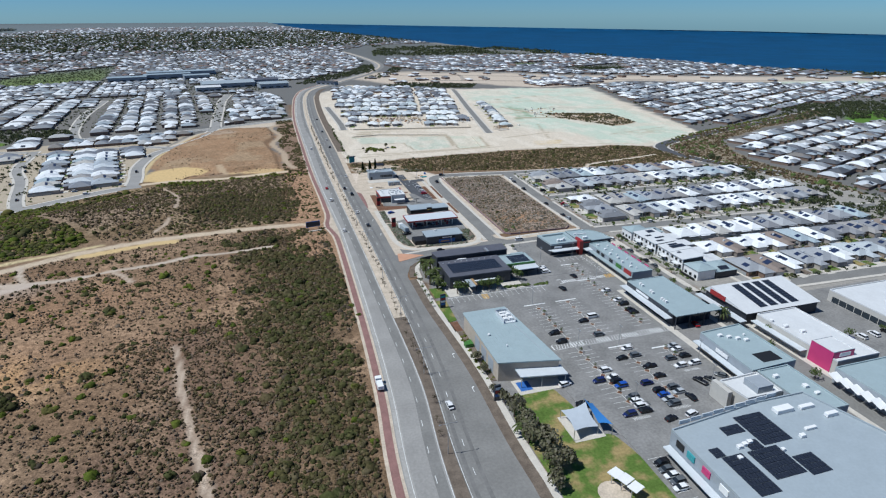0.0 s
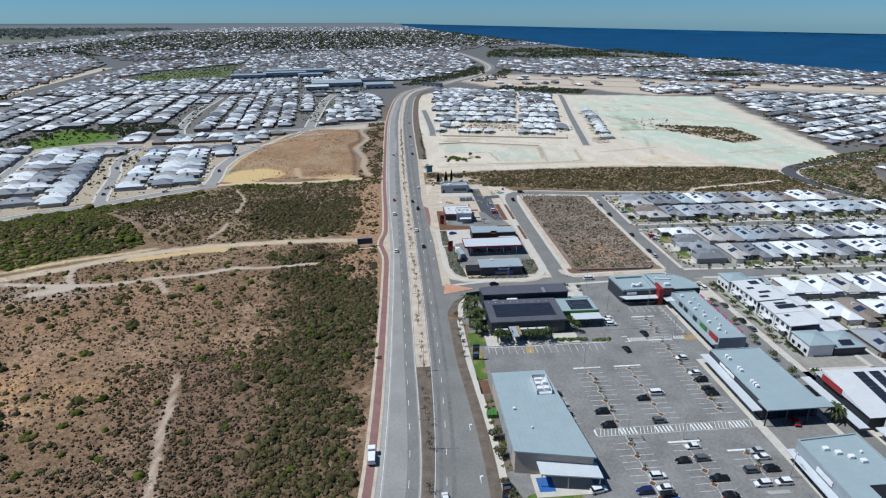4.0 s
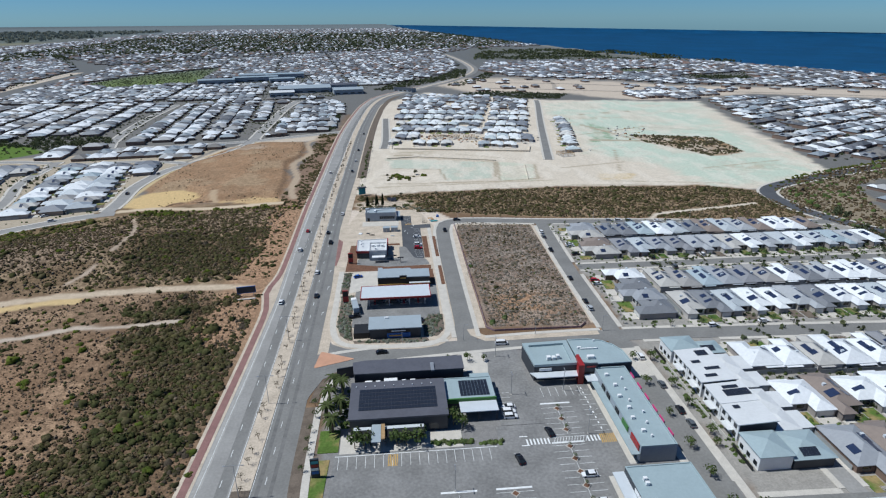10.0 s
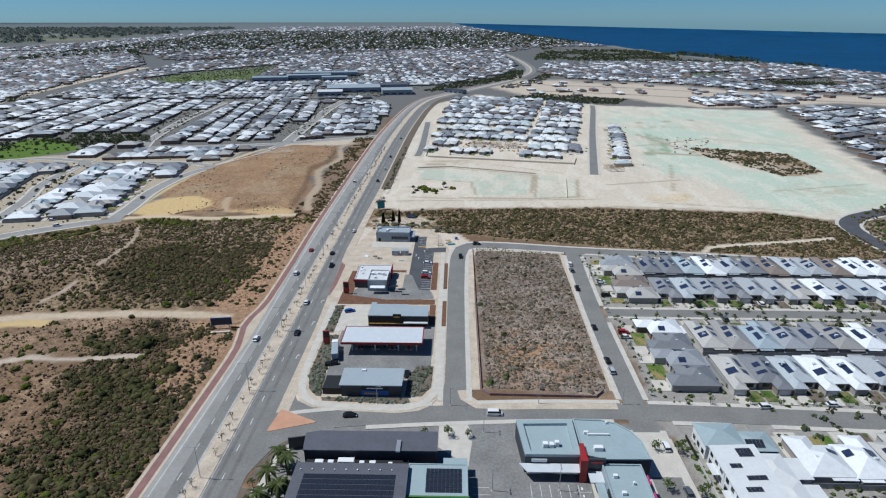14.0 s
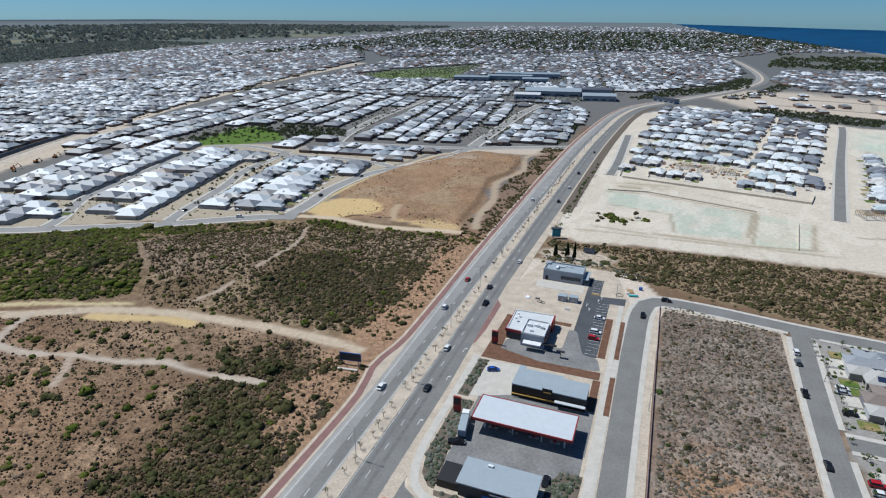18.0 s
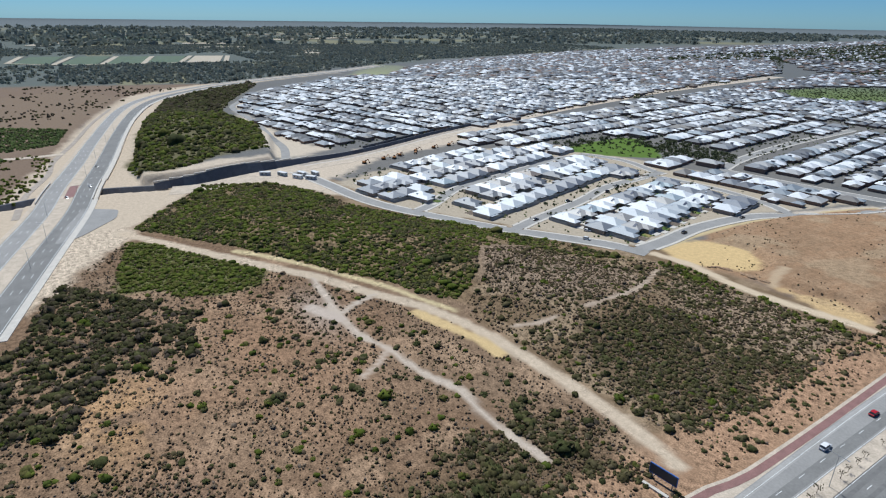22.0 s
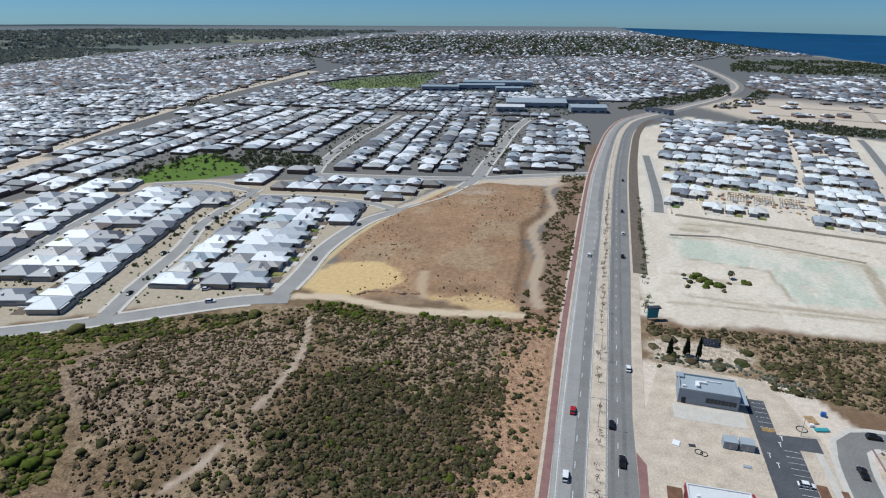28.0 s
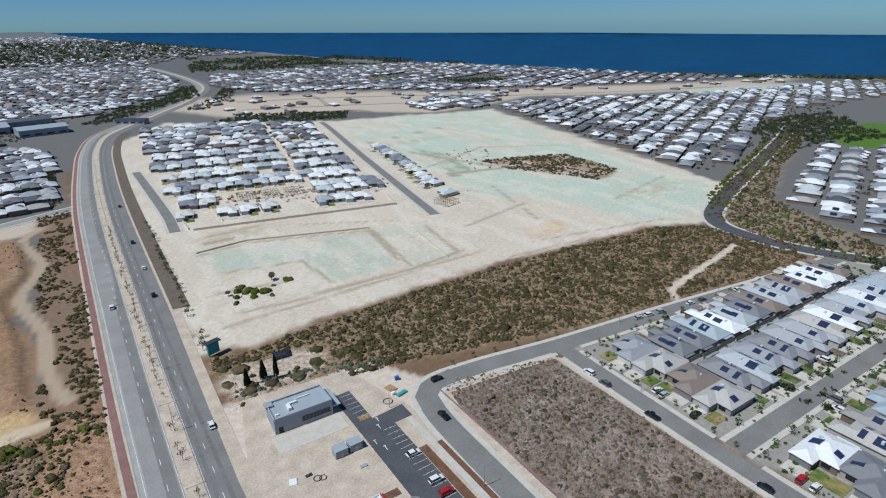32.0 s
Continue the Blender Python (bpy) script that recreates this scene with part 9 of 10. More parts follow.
for x, y, r in ((20, 425, 1.1), (21.4, 424.4, 1.0), (53.4, 445, 1.6)):
    bm = bmesh.new()
    ob = thing("hose_coil", pose(x, y, 0.16), "dark coil of pipe lying on sand", "pipe coil", "pipe coils")
    v, f = [], []
    for i in range(24):
        a = i * math.tau / 24
        for rr, zz in ((r, 0), (r + 0.12, 0.1), (r, 0.2), (r - 0.12, 0.1)):
            v.append((rr * math.cos(a), rr * math.sin(a), zz))
    f = [(i * 4 + j, ((i + 1) % 24) * 4 + j, ((i + 1) % 24) * 4 + (j + 1) % 4, i * 4 + (j + 1) % 4) for i in range(24) for j in range(4)]
    bm.free()
    part("coil", mesh_of("coil", v, f), M["tyre"], ob)
for x, y, w, d, h, m_, lab in ((62.3, 454.5, 1.6, 1.2, 1.4, "blue_paint", "blue plastic site tank"), (59.5, 446.2, 4.4, 1.6, 0.5, "teal_paint", "blue tarpaulin over materials"), (57.8, 451, 3.0, 4.0, 0.3, "timber", "stack of brown timber boards"),
                               (13.8, 427.5, 2.2, 2.6, 0.3, "white_paint", "white sheeting lying on sand"), (18.4, 427.5, 2.0, 1.2, 0.3, "wall_dark", "dark pile of site material"), (33, 422, 2.4, 1.2, 0.3, "wall_grey", "grey pallet of pavers"), (57, 447.5, 1.4, 1.0, 1.0, "white_paint", "white site cabinet on sand")):
    ob = thing("site_material", pose(x, y, 0.1, 0, 0, vr.uniform(-20, 20)), lab, "building material")
    box("stack", -w / 2, -d / 2, 0, w / 2, d / 2, h * 0.8, M[m_], ob, bevel=0.08)
    box("top_layer", -w / 2 + 0.1, -d / 2 + 0.1, h * 0.8, w / 2 - 0.15, d / 2 - 0.1, h, M[m_], ob, bevel=0.03)

# playground sails, rotunda, bins
for name, P4, m_, lab in (("shade_sail", [(24.2, 147, 3.2), (33.0, 147.4, 4.2), (31.6, 137.0, 3.0), (23.2, 136.4, 3.8)], "sail_grey", "pale grey shade sail over the playground"),
                          ("shade_sail", [(33.4, 149.2, 4.2), (35.6, 147.6, 3.0), (35.4, 135.4, 4.0), (32.2, 138, 3.2)], "sail_blue", "bright blue shade sail over the playground")):
    ob = thing(name, pose(0, 0, 0), lab, "shade sail", "shade sails")
    c = Vector((sum(p[0] for p in P4) / 4, sum(p[1] for p in P4) / 4, sum(p[2] for p in P4) / 4 - 0.3))
    v, f = [], []
    n = 6
    for k in range(2):
        for i in range(n + 1):
            for j in range(n + 1):
                u, w = i / n, j / n
                a = Vector(P4[0]).lerp(Vector(P4[1]), u)
                b_ = Vector(P4[3]).lerp(Vector(P4[2]), u)
                q = a.lerp(b_, w)
                pull = 0.14 * (4 * u * (1 - u) * abs(2 * w - 1) ** 3 + 4 * w * (1 - w) * abs(2 * u - 1) ** 3)
                q = q.lerp(c, pull)
                v.append((q.x, q.y, q.z - 0.5 * u * (1 - u) - k * 0.02))
    for k in range(2):
        o = k * (n + 1) ** 2
        for i in range(n):
            for j in range(n):
                q = (o + i * (n + 1) + j, o + (i + 1) * (n + 1) + j, o + (i + 1) * (n + 1) + j + 1, o + i * (n + 1) + j + 1)
                f.append(q if k else q[::-1])
    part("cloth", mesh_of("cloth", v, f), M[m_], ob)
    for px, py, pz in P4:
        box("post", px - 0.08, py - 0.08, 0, px + 0.08, py + 0.08, pz + 0.2, M["metal"], ob)
slab("playground", rect(23.4, 135.4, 33.6, 147.6), 0.14, M["concrete"], "pale playground paving")
ob = thing("park_shelter", pose(27, 115.6, 0.1, 0, 0, 20), "white roofed park shelter on the lawn", "shelter")
for k, y in enumerate((-3.2, 0, 3.2)):
    box("roof", -1.8, y - 1.5, 3.0 + 0.3 * (k % 2), 1.8, y + 1.5, 3.2 + 0.3 * (k % 2), M["white_paint"], ob)
    for sx in (-1.5, 1.5):
        box("post", sx - 0.08, y - 0.1, 0, sx + 0.08, y + 0.1, 3.0 + 0.3 * (k % 2), M["metal"], ob)
slab("shelter_pad", [(23.6 + 4.4 * math.cos(a * 0.4) , 115 + 4.4 * math.sin(a * 0.4)) for a in range(16)], 0.15, M["sand_verge"], "round sandy shelter pad")
ob = thing("bin_enclosure", pose(10.6, 197, 0.1), "dark green bin enclosure beside the store", "bins")
for k in range(3):
    box("bin", -1.6 + k * 1.1, -2, 0, -0.6 + k * 1.1, 0.4 + k * 0.5, 1.5, M["green_paint"], ob, bevel=0.06)
ob = thing("entry_sign", pose(10.2, 229.5, 0.1, 0, 0, 5), "dark blue entry pylon sign with coloured panels", "sign")
box("cabinet", -1.2, -0.3, 0, 1.2, 0.3, 6.5, M["wall_dark"], ob, bevel=0.05)
for k, m_ in enumerate(("blue_paint", "white_paint", "red_paint", "teal_paint")):
    box("panel", -1.0, -0.36, 1.4 + k * 1.2, 1.0, -0.32, 2.3 + k * 1.2, M[m_], ob)
ob = thing("roadside_sign", pose(8.6, 161.5, 0.1, 0, 0, 5), "dark roadside pylon with blue and red panels", "sign")
box("cabinet", -1.1, -0.3, 0, 1.1, 0.3, 6.0, M["wall_dark"], ob, bevel=0.05)
for k, m_ in enumerate(("blue_paint", "red_paint", "white_paint")):
    box("panel", -0.9, -0.36, 1.6 + k * 1.3, 0.9, -0.32, 2.6 + k * 1.3, M[m_], ob)

# townhouses beside the lane
def panels_on(ob, x0, y0, nx_, ny_, z, tilt):
    for i in range(nx_):
        for j in range(ny_):
            x = x0 + i * 1.04
            part("solar_panel", panel_mesh, None, ob, m=pose(x, y0 + j * 1.7, z + math.tan(radians(tilt)) * (x - x0), 0, -tilt))


def townhouse(y, dark, up, arrays, label):
    ob = thing("townhouse", pose(146, y, 0.1), label, "house", "townhouses")
    part("wall", mesh_of("wall", *prism_vf(rect(-10.5, -5.0, 9.5, 5.0), -0.3, 2.9)), M["white_paint"], ob)
    part("upper_wall", mesh_of("upper_wall", *prism_vf(rect(-10.2, -4.9, 1.5, 4.9), 2.9, up)), M["wall_dark" if dark else "white_paint"], ob)
    part("front_wall", mesh_of("front_wall", *prism_vf(rect(-10.5, -4.95, -10.2, 4.95), 2.9, up - 0.05)), M["white_paint"], ob, "white rendered street front")
    t = 3.0
    dz = math.tan(radians(t)) * 12.7
    part("roof", mesh_of("roof", [(-11.0, -5.2, up + 0.02), (1.8, -5.2, up + dz), (1.8, 5.2, up + dz), (-11.0, 5.2, up + 0.02), (-11.0, -5.2, up + 0.32), (1.8, -5.2, up + dz + 0.3), (1.8, 5.2, up + dz + 0.3), (-11.0, 5.2, up + 0.32)],
                         [(4, 5, 6, 7), (3, 2, 1, 0), (0, 1, 5, 4), (1, 2, 6, 5), (2, 3, 7, 6), (3, 0, 4, 7)]), M["roof_white"], ob)
    part("rear_roof", mesh_of("rear_roof", *hip_vf(1.9, -4.9, 9.5, 4.9, 2.95, 0.22)), M["roof_white"], ob)
    part("garage", mesh_of("garage", *prism_vf(rect(10.2, -4.2, 14.2, 3.6), -0.2, 2.5)), M["wall_grey"], ob)
    part("garage_roof", mesh_of("garage_roof", *prism_vf(rect(10.0, -4.5, 14.5, 3.9), 2.5, 2.7)), M["roof_white"], ob)
    for x0, y0, a, b_ in arrays:
        panels_on(ob, x0, y0, a, b_, up + 0.42 + math.tan(radians(t)) * (x0 + 11), t)
    for j in (-3.2, 0, 3.2):
        box("window", -10.58, j - 0.8, 3.5, -10.48, j + 0.8, 4.9, M["glass_dark"], ob)
        box("window", -10.58, j - 0.9, 0.6, -10.48, j + 0.9, 2.2, M["glass_dark"], ob)
    box("porch", -12.6, -3.2, 2.5, -10.6, 1.4, 2.7, M["roof_white"], ob)
    box("court_wall", -13.4, -4.4, -0.2, -13.2, 4.4, 1.1, M["wall_pale"], ob)
    box("yard_wall", 9.9, 4.3, -0.2, 14.4, 4.5, 1.8, M["wall_pale"], ob)


townhouse(269.5, False, 5.4, [(-4.4, 0.2, 4, 2), (-8.4, -4.0, 3, 1)], "two-storey white townhouse with pale roof and panels")
townhouse(259.3, True, 5.6, [(-6.0, 1.4, 5, 1), (-8.0, -2.6, 4, 1)], "two-storey townhouse with white roof and dark side walls")
townhouse(247.6, True, 5.8, [(-6.2, 1.8, 5, 1), (-7.0, -2.0, 8, 2)], "two-storey townhouse with white skillion roof and long solar array")
townhouse(237.4, True, 5.6, [(-8.0, 2.2, 2, 1)], "two-storey townhouse with plain white roof beside the lane")
for y, parts_, lab in ((280.4, ((-11, -4.8, 0, 4.6, 5.0), (0.4, -4.4, 10, 3.4, 3.0)), "pale blue roofed townhouse with black solar panels"), (226.0, ((-11.4, -6, -1.5, 4.2, 4.8), (-1.2, -6.4, 11, 5.0, 3.4)), "corner house with pale blue hipped roofs and iron fence")):
    ob = thing("townhouse", pose(146, y, 0.1), lab, "house", "townhouses")
    for k, (x0, y0, x1, y1, h_) in enumerate(parts_):
        part("wall", mesh_of("wall", *prism_vf(rect(x0, y0, x1, y1), -0.3, h_)), M["white_paint" if k == 0 else "wall_dark"], ob)
        part("roof", mesh_of("roof", *hip_vf(x0, y0, x1, y1, h_ + 0.02, 0.3)), M["roof_blue"], ob)
        for j in range(3):
            yy = y0 + (j + 0.5) * (y1 - y0) / 3
            box("window", x0 - 0.07, yy - 0.8, 0.7, x0 - 0.01, yy + 0.8, 2.2, M["glass_dark"], ob)
    for i in range(5):
        part("solar_panel", panel_mesh, None, ob, m=pose(1.6 + i * 1.05, parts_[1][1] + 0.6, parts_[1][4] + 0.5, 16.7) @ Matrix.Diagonal((1, 1.7, 1, 1)))
    box("fence", -13.0, parts_[0][1], -0.2, -12.9, parts_[0][3], 1.2, M["wall_black"], ob)
x, y = grow(rect(131.2, 222, 135, 284), 2.2)
scatter("court_shrubs", BUSHES, x, y, vr.uniform(0.4, 1.0, len(x)), M["leaf_tree"], "green shrubs in townhouse front courts")
for k in range(12):
    add_tree("street", 156 + (k % 4) * 17 + vr.uniform(-1, 1), 110 + (k // 4) * 24, 0.9, "street tree in the rear car park", "rear car park trees", 0.1)
for k in range(26):
    add_car(154 + (k % 9) * 6.6 + vr.uniform(-0.3, 0.3), 104 + (k // 9) * 24 + 5, 90, "wksgwkwsnw"[k % 10], where="parked behind the shops", group="rear parked cars")
ob = shop("low white roofed store beside the rear car park", "shop")
block(ob, rect(176, 150, 216, 186), 5.0, "roof_white", "wall_pale", 0.5)
panes(ob, 176, 184, 176, 152, 0.3, 2.8, 9, (-1, 0))
rooftop_units(ob, [(184, 160, 2, 1.4, 1), (190, 170, 2, 1.4, 1), (200, 176, 1.6, 1.2, 0.9)], 5.1)


# ---- middle distance ----
def belt(name, poly, per, size, label, mat="leaf_far", keep=None, protos=None):
    x, y = grow(poly, per, keep)
    if len(x):
        scatter(name, protos or (FAR if size[1] > 4.9 else TALL if mat == "leaf_far" else SMALL), x, y, vr.uniform(size[0], size[1], len(x)), M[mat], label)


coast_road = next(l for (n, _, _, _), (l, _) in zip(STREETS, LINES) if n == "street_coast")
gap_road = lambda x, y: np.hypot(x[:, None] - coast_road[None, :, 0], y[:, None] - coast_road[None, :, 1]).min(1) > 8
belt("park_trees", [(-408, 640), (-405, 745), (-380, 760), (-350, 745), (-372, 715), (-385, 660)], 60, (2.2, 4), "dark trees round the park lawn", protos=GROVE)
belt("park_trees", [(-372, 735), (-350, 775), (-275, 768), (-262, 735), (-312, 705), (-335, 720)], 34, (2.2, 4.2), "dark belt of trees behind the park", protos=GROVE)
belt("highway_trees", [(-46, 780), (-46, 1000), (-34, 1010), (-32, 780)], 14, (1.5, 2.8), "dark row of trees beside the highway", protos=GROVE)
belt("reserve_trees", [(20, 1170), (110, 1290), (200, 1420), (225, 1600), (205, 1610), (150, 1450), (60, 1310), (0, 1190)], 40, (2, 4.5), "dark trees along the highway bend", protos=GROVE)
belt("reserve_trees", [(140, 1240), (210, 1370), (290, 1590), (310, 1570), (240, 1360), (165, 1225)], 45, (2, 4), "dark trees along the highway bend", protos=GROVE)
belt("reserve_scrub", [(150, 1100), (210, 1140), (330, 1075), (300, 1020), (240, 1030)], 18, (1.5, 3), "dark scrub reserve beyond the estate")
belt("coast_road_trees", [(330, 505), (470, 566), (600, 620), (690, 668), (800, 660), (660, 575), (480, 552), (350, 500)], 60, (1.6, 3.2), "dark green trees along the coast road", keep=lambda x, y: gap_road(x, y), protos=GROVE)
belt("coast_road_trees", [(329, 440), (306, 345), (335, 318), (345, 285), (299, 252), (268, 251), (280, 293), (269, 314), (290, 350), (318, 440)], 22, (1.8, 3.6), "dark green trees along the coast road", keep=lambda x, y: 0.3 + 0.7 * soft(fbm(x / 16, y / 16, 91) - 0.45, 0.15), protos=GROVE)
belt("coast_park_trees", [(600, 690), (820, 660), (700, 540), (600, 560)], 45, (2.2, 4.5), "grove of dark park trees", protos=GROVE)
belt("verge_scrub", [(316, 498), (360, 528), (480, 572), (590, 612), (590, 606), (480, 566), (362, 524), (318, 496)], 8, (1, 2), "green scrub beside the coast road", mat="scrub_green")
belt("dune_heath", Z_DUNES, 120, (3, 7), "dark coastal heath on dunes", keep=lambda x, y: 0.7 * soft(fbm(x / 90, y / 90, 92) - 0.4, 0.1))
belt("coast_heath", [(1000, 1550), (1130, 1180), (1370, 820), (1540, 400), (1480, 380), (1300, 800), (1080, 1120), (980, 1500)], 90, (2.5, 5), "dark heath behind the beach")
belt("heath_patch", [(680, 1290), (780, 1270), (800, 1330), (690, 1360)], 30, (2, 4), "dark square of heath among houses")
for k, (poly, per) in enumerate((([(-480, 430), (-830, 480), (-1140, 720), (-1250, 1500), (-1150, 2450), (-800, 1800), (-615, 950)], 260), ([(-600, 1070), (-90, 1040), (230, 1750), (230, 2300), (-100, 2600), (-750, 1900)], 230),
                                 ([(-250, 735), (-305, 1045), (-600, 1045), (-480, 560)], 240), ([(-250, 765), (-36, 778), (-30, 950), (-276, 1040)], 260), ([(-390, 400), (-430, 560), (-180, 700), (-174, 500)], 420),
                                 ([(345, 60), (345, 330), (400, 470), (700, 530), (1380, 300), (1420, -60)], 220), ([(412, 566), (512, 962), (830, 850), (1340, 740), (900, 680)], 330), ([(560, 1200), (340, 1530), (650, 1880), (1040, 1520), (1120, 1160)], 300),
                                 ([(166, 208), (166, 430), (300, 420), (330, 208)], 150))):
    belt("estate_trees", poly, per * 0.30, (0.9, 2.3), "garden and street trees among the houses", protos=FAR)
belt("distant_trees", [(-1300, 1700), (-1100, 2500), (-100, 2600), (420, 2800), (740, 3200), (500, 6000), (-2000, 6000)], 700, (5, 12), "distant tree cover among the suburbs")
belt("suburb_groves", [(-1250, 1700), (-300, 1750), (-200, 2500), (-1200, 2400)], 300, (3, 7), "groves of dark trees among far houses", keep=lambda x, y: 0.9 * (fbm(x / 120, y / 120, 93) > 0.6))
belt("suburb_groves", [(-1000, 700), (-600, 1000), (-700, 1700), (-1200, 1500)], 160, (2.5, 5), "groves of dark trees among far houses", keep=lambda x, y: 0.9 * (fbm(x / 90, y / 90, 94) > 0.62))
# bushland in the leaf colour that has haze put into it
belt("bushland", [(-1150, 480), (-1300, 100), (-1000, -500), (-2200, -900), (-2800, 600), (-2500, 2600), (-1980, 2500), (-1600, 1200), (-1430, 900), (-1300, 700)], 170, (5, 9), "grey-green bushland to the horizon, paled by painted haze", mat="leaf_bush_hazed", keep=lambda x, y: (0.25 + 0.75 * (fbm(x / 170, y / 170, 95) > 0.40)) * ((x > -1700) | (y < 90) | (y > 720) | (x < -2150)))
belt("far_bushland", [(-2200, -1500), (-2800, 600), (-2500, 2600), (-2100, 3500), (-2700, 8000), (-7000, 8000), (-7000, -3000)], 6000, (16, 30), "grey-green bushland to the horizon, paled by painted haze", mat="leaf_bush_hazed", keep=lambda x, y: 0.2 + 0.8 * (fbm(x / 500, y / 500, 96) > 0.42))
belt("southwest_scrub", [(-640, 120), (-640, 205), (-760, 226), (-960, 300), (-1100, 420), (-1250, 200), (-900, 0)], 60, (1.5, 3.2), "dark scrub on sandy flats", mat="scrub_dark", keep=lambda x, y: 0.12 + 0.6 * soft(fbm(x / 60, y / 60, 97) - 0.62, 0.08))
belt("southwest_thicket", [(-774, 158), (-727, 222), (-640, 209), (-621, 166)], 6, (1.2, 2.4), "dark green thicket beside the new road", mat="leaf_tree")
belt("southwest_thicket", [(-600, 140), (-594, 170), (-500, 160), (-450, 150), (-470, 120)], 6, (1.2, 2.4), "dark green thicket beside the new road", mat="leaf_tree")
M["crop"] = material("market_garden_rows", (0.085, 0.12, 0.07), 0.95, var=0.2, scale=20)
M["farm_track"] = material("pale_farm_track", (0.42, 0.36, 0.27), 0.95, var=0.15, scale=12)
beds = [((-1830, 115), (-2121, 135)), ((-1742, 212), (-2077, 262)), ((-1724, 318), (-2054, 377)), ((-1714, 411), (-2021, 471)), ((-1720, 502), (-2020, 583)), ((-1717, 622), (-1990, 690))]
for k, (a_, b_) in enumerate(zip(beds, beds[1:])):
    mid = [((a_[i][0] + b_[i][0]) / 2, (a_[i][1] + b_[i][1]) / 2) for i in (0, 1)]
    strip("market_garden", mid, -42, 42, 1.0, M["farm_track" if k == 4 else "crop"], 40, "dark green market garden bed")
for a_, b_ in beds:
    strip("farm_track", [a_, b_], -7, 7, 1.2, M["farm_track"], 40, "pale sandy farm track")
strip("farm_track", [p for p, _ in beds], -5, 5, 1.4, M["farm_track"], 40, "pale sandy farm track")
for a_, b_, w_ in (((-2802, 159), (-3359, 304), 40), ((-2940, 720), (-2897, 912), 60), ((-2339, 1085), (-1890, 958), 30), ((-3287, 700), (-3976, 479), 90), ((-2600, 300), (-2500, 1200), 25), ((-3295, 1213), (-3600, 1900), 60), ((-4200, 600), (-4400, 2200), 70)):
    strip("farm_clearing", [a_, b_], -w_, w_, 2.0, M["farm_track" if w_ != 90 else "crop"], 60, "pale cleared farmland among bush")
belt("roadside_scrub", [(-425, 190), (-425, 165), (-560, 140), (-600, 190), (-560, 208)], 20, (1.2, 2.4), "green scrub beside the new road", mat="scrub_green", keep=lambda x, y: soft(fbm(x / 30, y / 30, 98) - 0.5, 0.1))

def gap_all(x, y, d):
    ok = np.ones(len(x), bool)
    for l, h in LINES:
        ok &= np.hypot(x[:, None] - l[None, :, 0], y[:, None] - l[None, :, 1]).min(1) > h + d
    return ok


for poly, per in (([(130, 300), (130, 432), (300, 422), (320, 300)], 11), ([(160, 236), (160, 290), (300, 285), (300, 236)], 11), ([(-400, 400), (-425, 545), (-350, 640), (-172, 636), (-166, 490), (-284, 424)], 40), ([(-250, 762), (-300, 1045), (-34, 1000), (-34, 775)], 60)):
    belt("garden_shrubs", poly, per, (0.45, 1.15), "small green garden shrubs between houses", mat="leaf_tree", keep=lambda x, y: gap_all(x, y, 0.6) * 0.9, protos=SMALL)
# stabilised slopes and walls of the railway cutting
M["wall_panel"] = material("charcoal_concrete_panels", None, 0.8, spread=[(0.12, 0.123, 0.133), (0.14, 0.144, 0.154), (0.105, 0.108, 0.118)], var=0.22, scale=3, fine=6)
base_line = curve_pts(WALLBASE, 12)
bn = normals_of(base_line)


def sloped_wall(label, i0, i1, shift, height, lean):
    """A run of leaning panels on the line of the cutting, moved sideways by shift."""
    w_ = thing("retaining_wall", pose(0, 0, 0), label, "wall", "railway walls")
    for i in range(i0, i1):
        V_ = []
        for q, n_ in ((base_line[i], bn[i]), (base_line[i + 1], bn[i + 1])):
            h_ = height(q[1])
            f_, t_ = q - n_ * shift, q - n_ * (shift + lean * h_)
            V_ += [(f_[0], f_[1], -0.6), (t_[0], t_[1], h_), (t_[0] - n_[0] * 0.8, t_[1] - n_[1] * 0.8, h_), (f_[0] - n_[0] * 0.8, f_[1] - n_[1] * 0.8, -0.6)]
        part("wall_panel", mesh_of("wall_panel", V_, [(4, 5, 1, 0), (5, 6, 2, 1), (6, 7, 3, 2), (0, 1, 2, 3), (7, 6, 5, 4)]), M["wall_panel"], w_)
        if height(base_line[i][1]) > 4:
            a, b_ = V_[1], V_[5]
            part("coping", mesh_of("coping", *prism_vf([(a[0] + 0.2, a[1]), (b_[0] + 0.2, b_[1]), (b_[0] - 1.4, b_[1]), (a[0] - 1.4, a[1])], min(a[2], b_[2]) - 0.1, max(a[2], b_[2]) + 0.15)), M["limestone_pale"], w_)


M["limestone_pale"] = material("pale_coping", (0.50, 0.46, 0.40), 0.9, var=0.12)
last = int((base_line[:, 1] < 1050).sum())
first = int((base_line[:, 1] < 262).sum())
sloped_wall("tall dark sprayed-concrete slope beside the railway", first, last, 0.0, lambda y_: float(np.interp(y_, [255, 275, 300, 322, 345, 370, 400, 450, 600, 1100], [2.5, 4.5, 7.5, 9.5, 8.5, 6.0, 4.0, 3.4, 3.0, 2.6])), 0.6)
second = int((base_line[:, 1] < 470).sum())
sloped_wall("long dark upper wall of the railway cutting", second, last, 14.0, lambda y_: 2.4, 0.1)
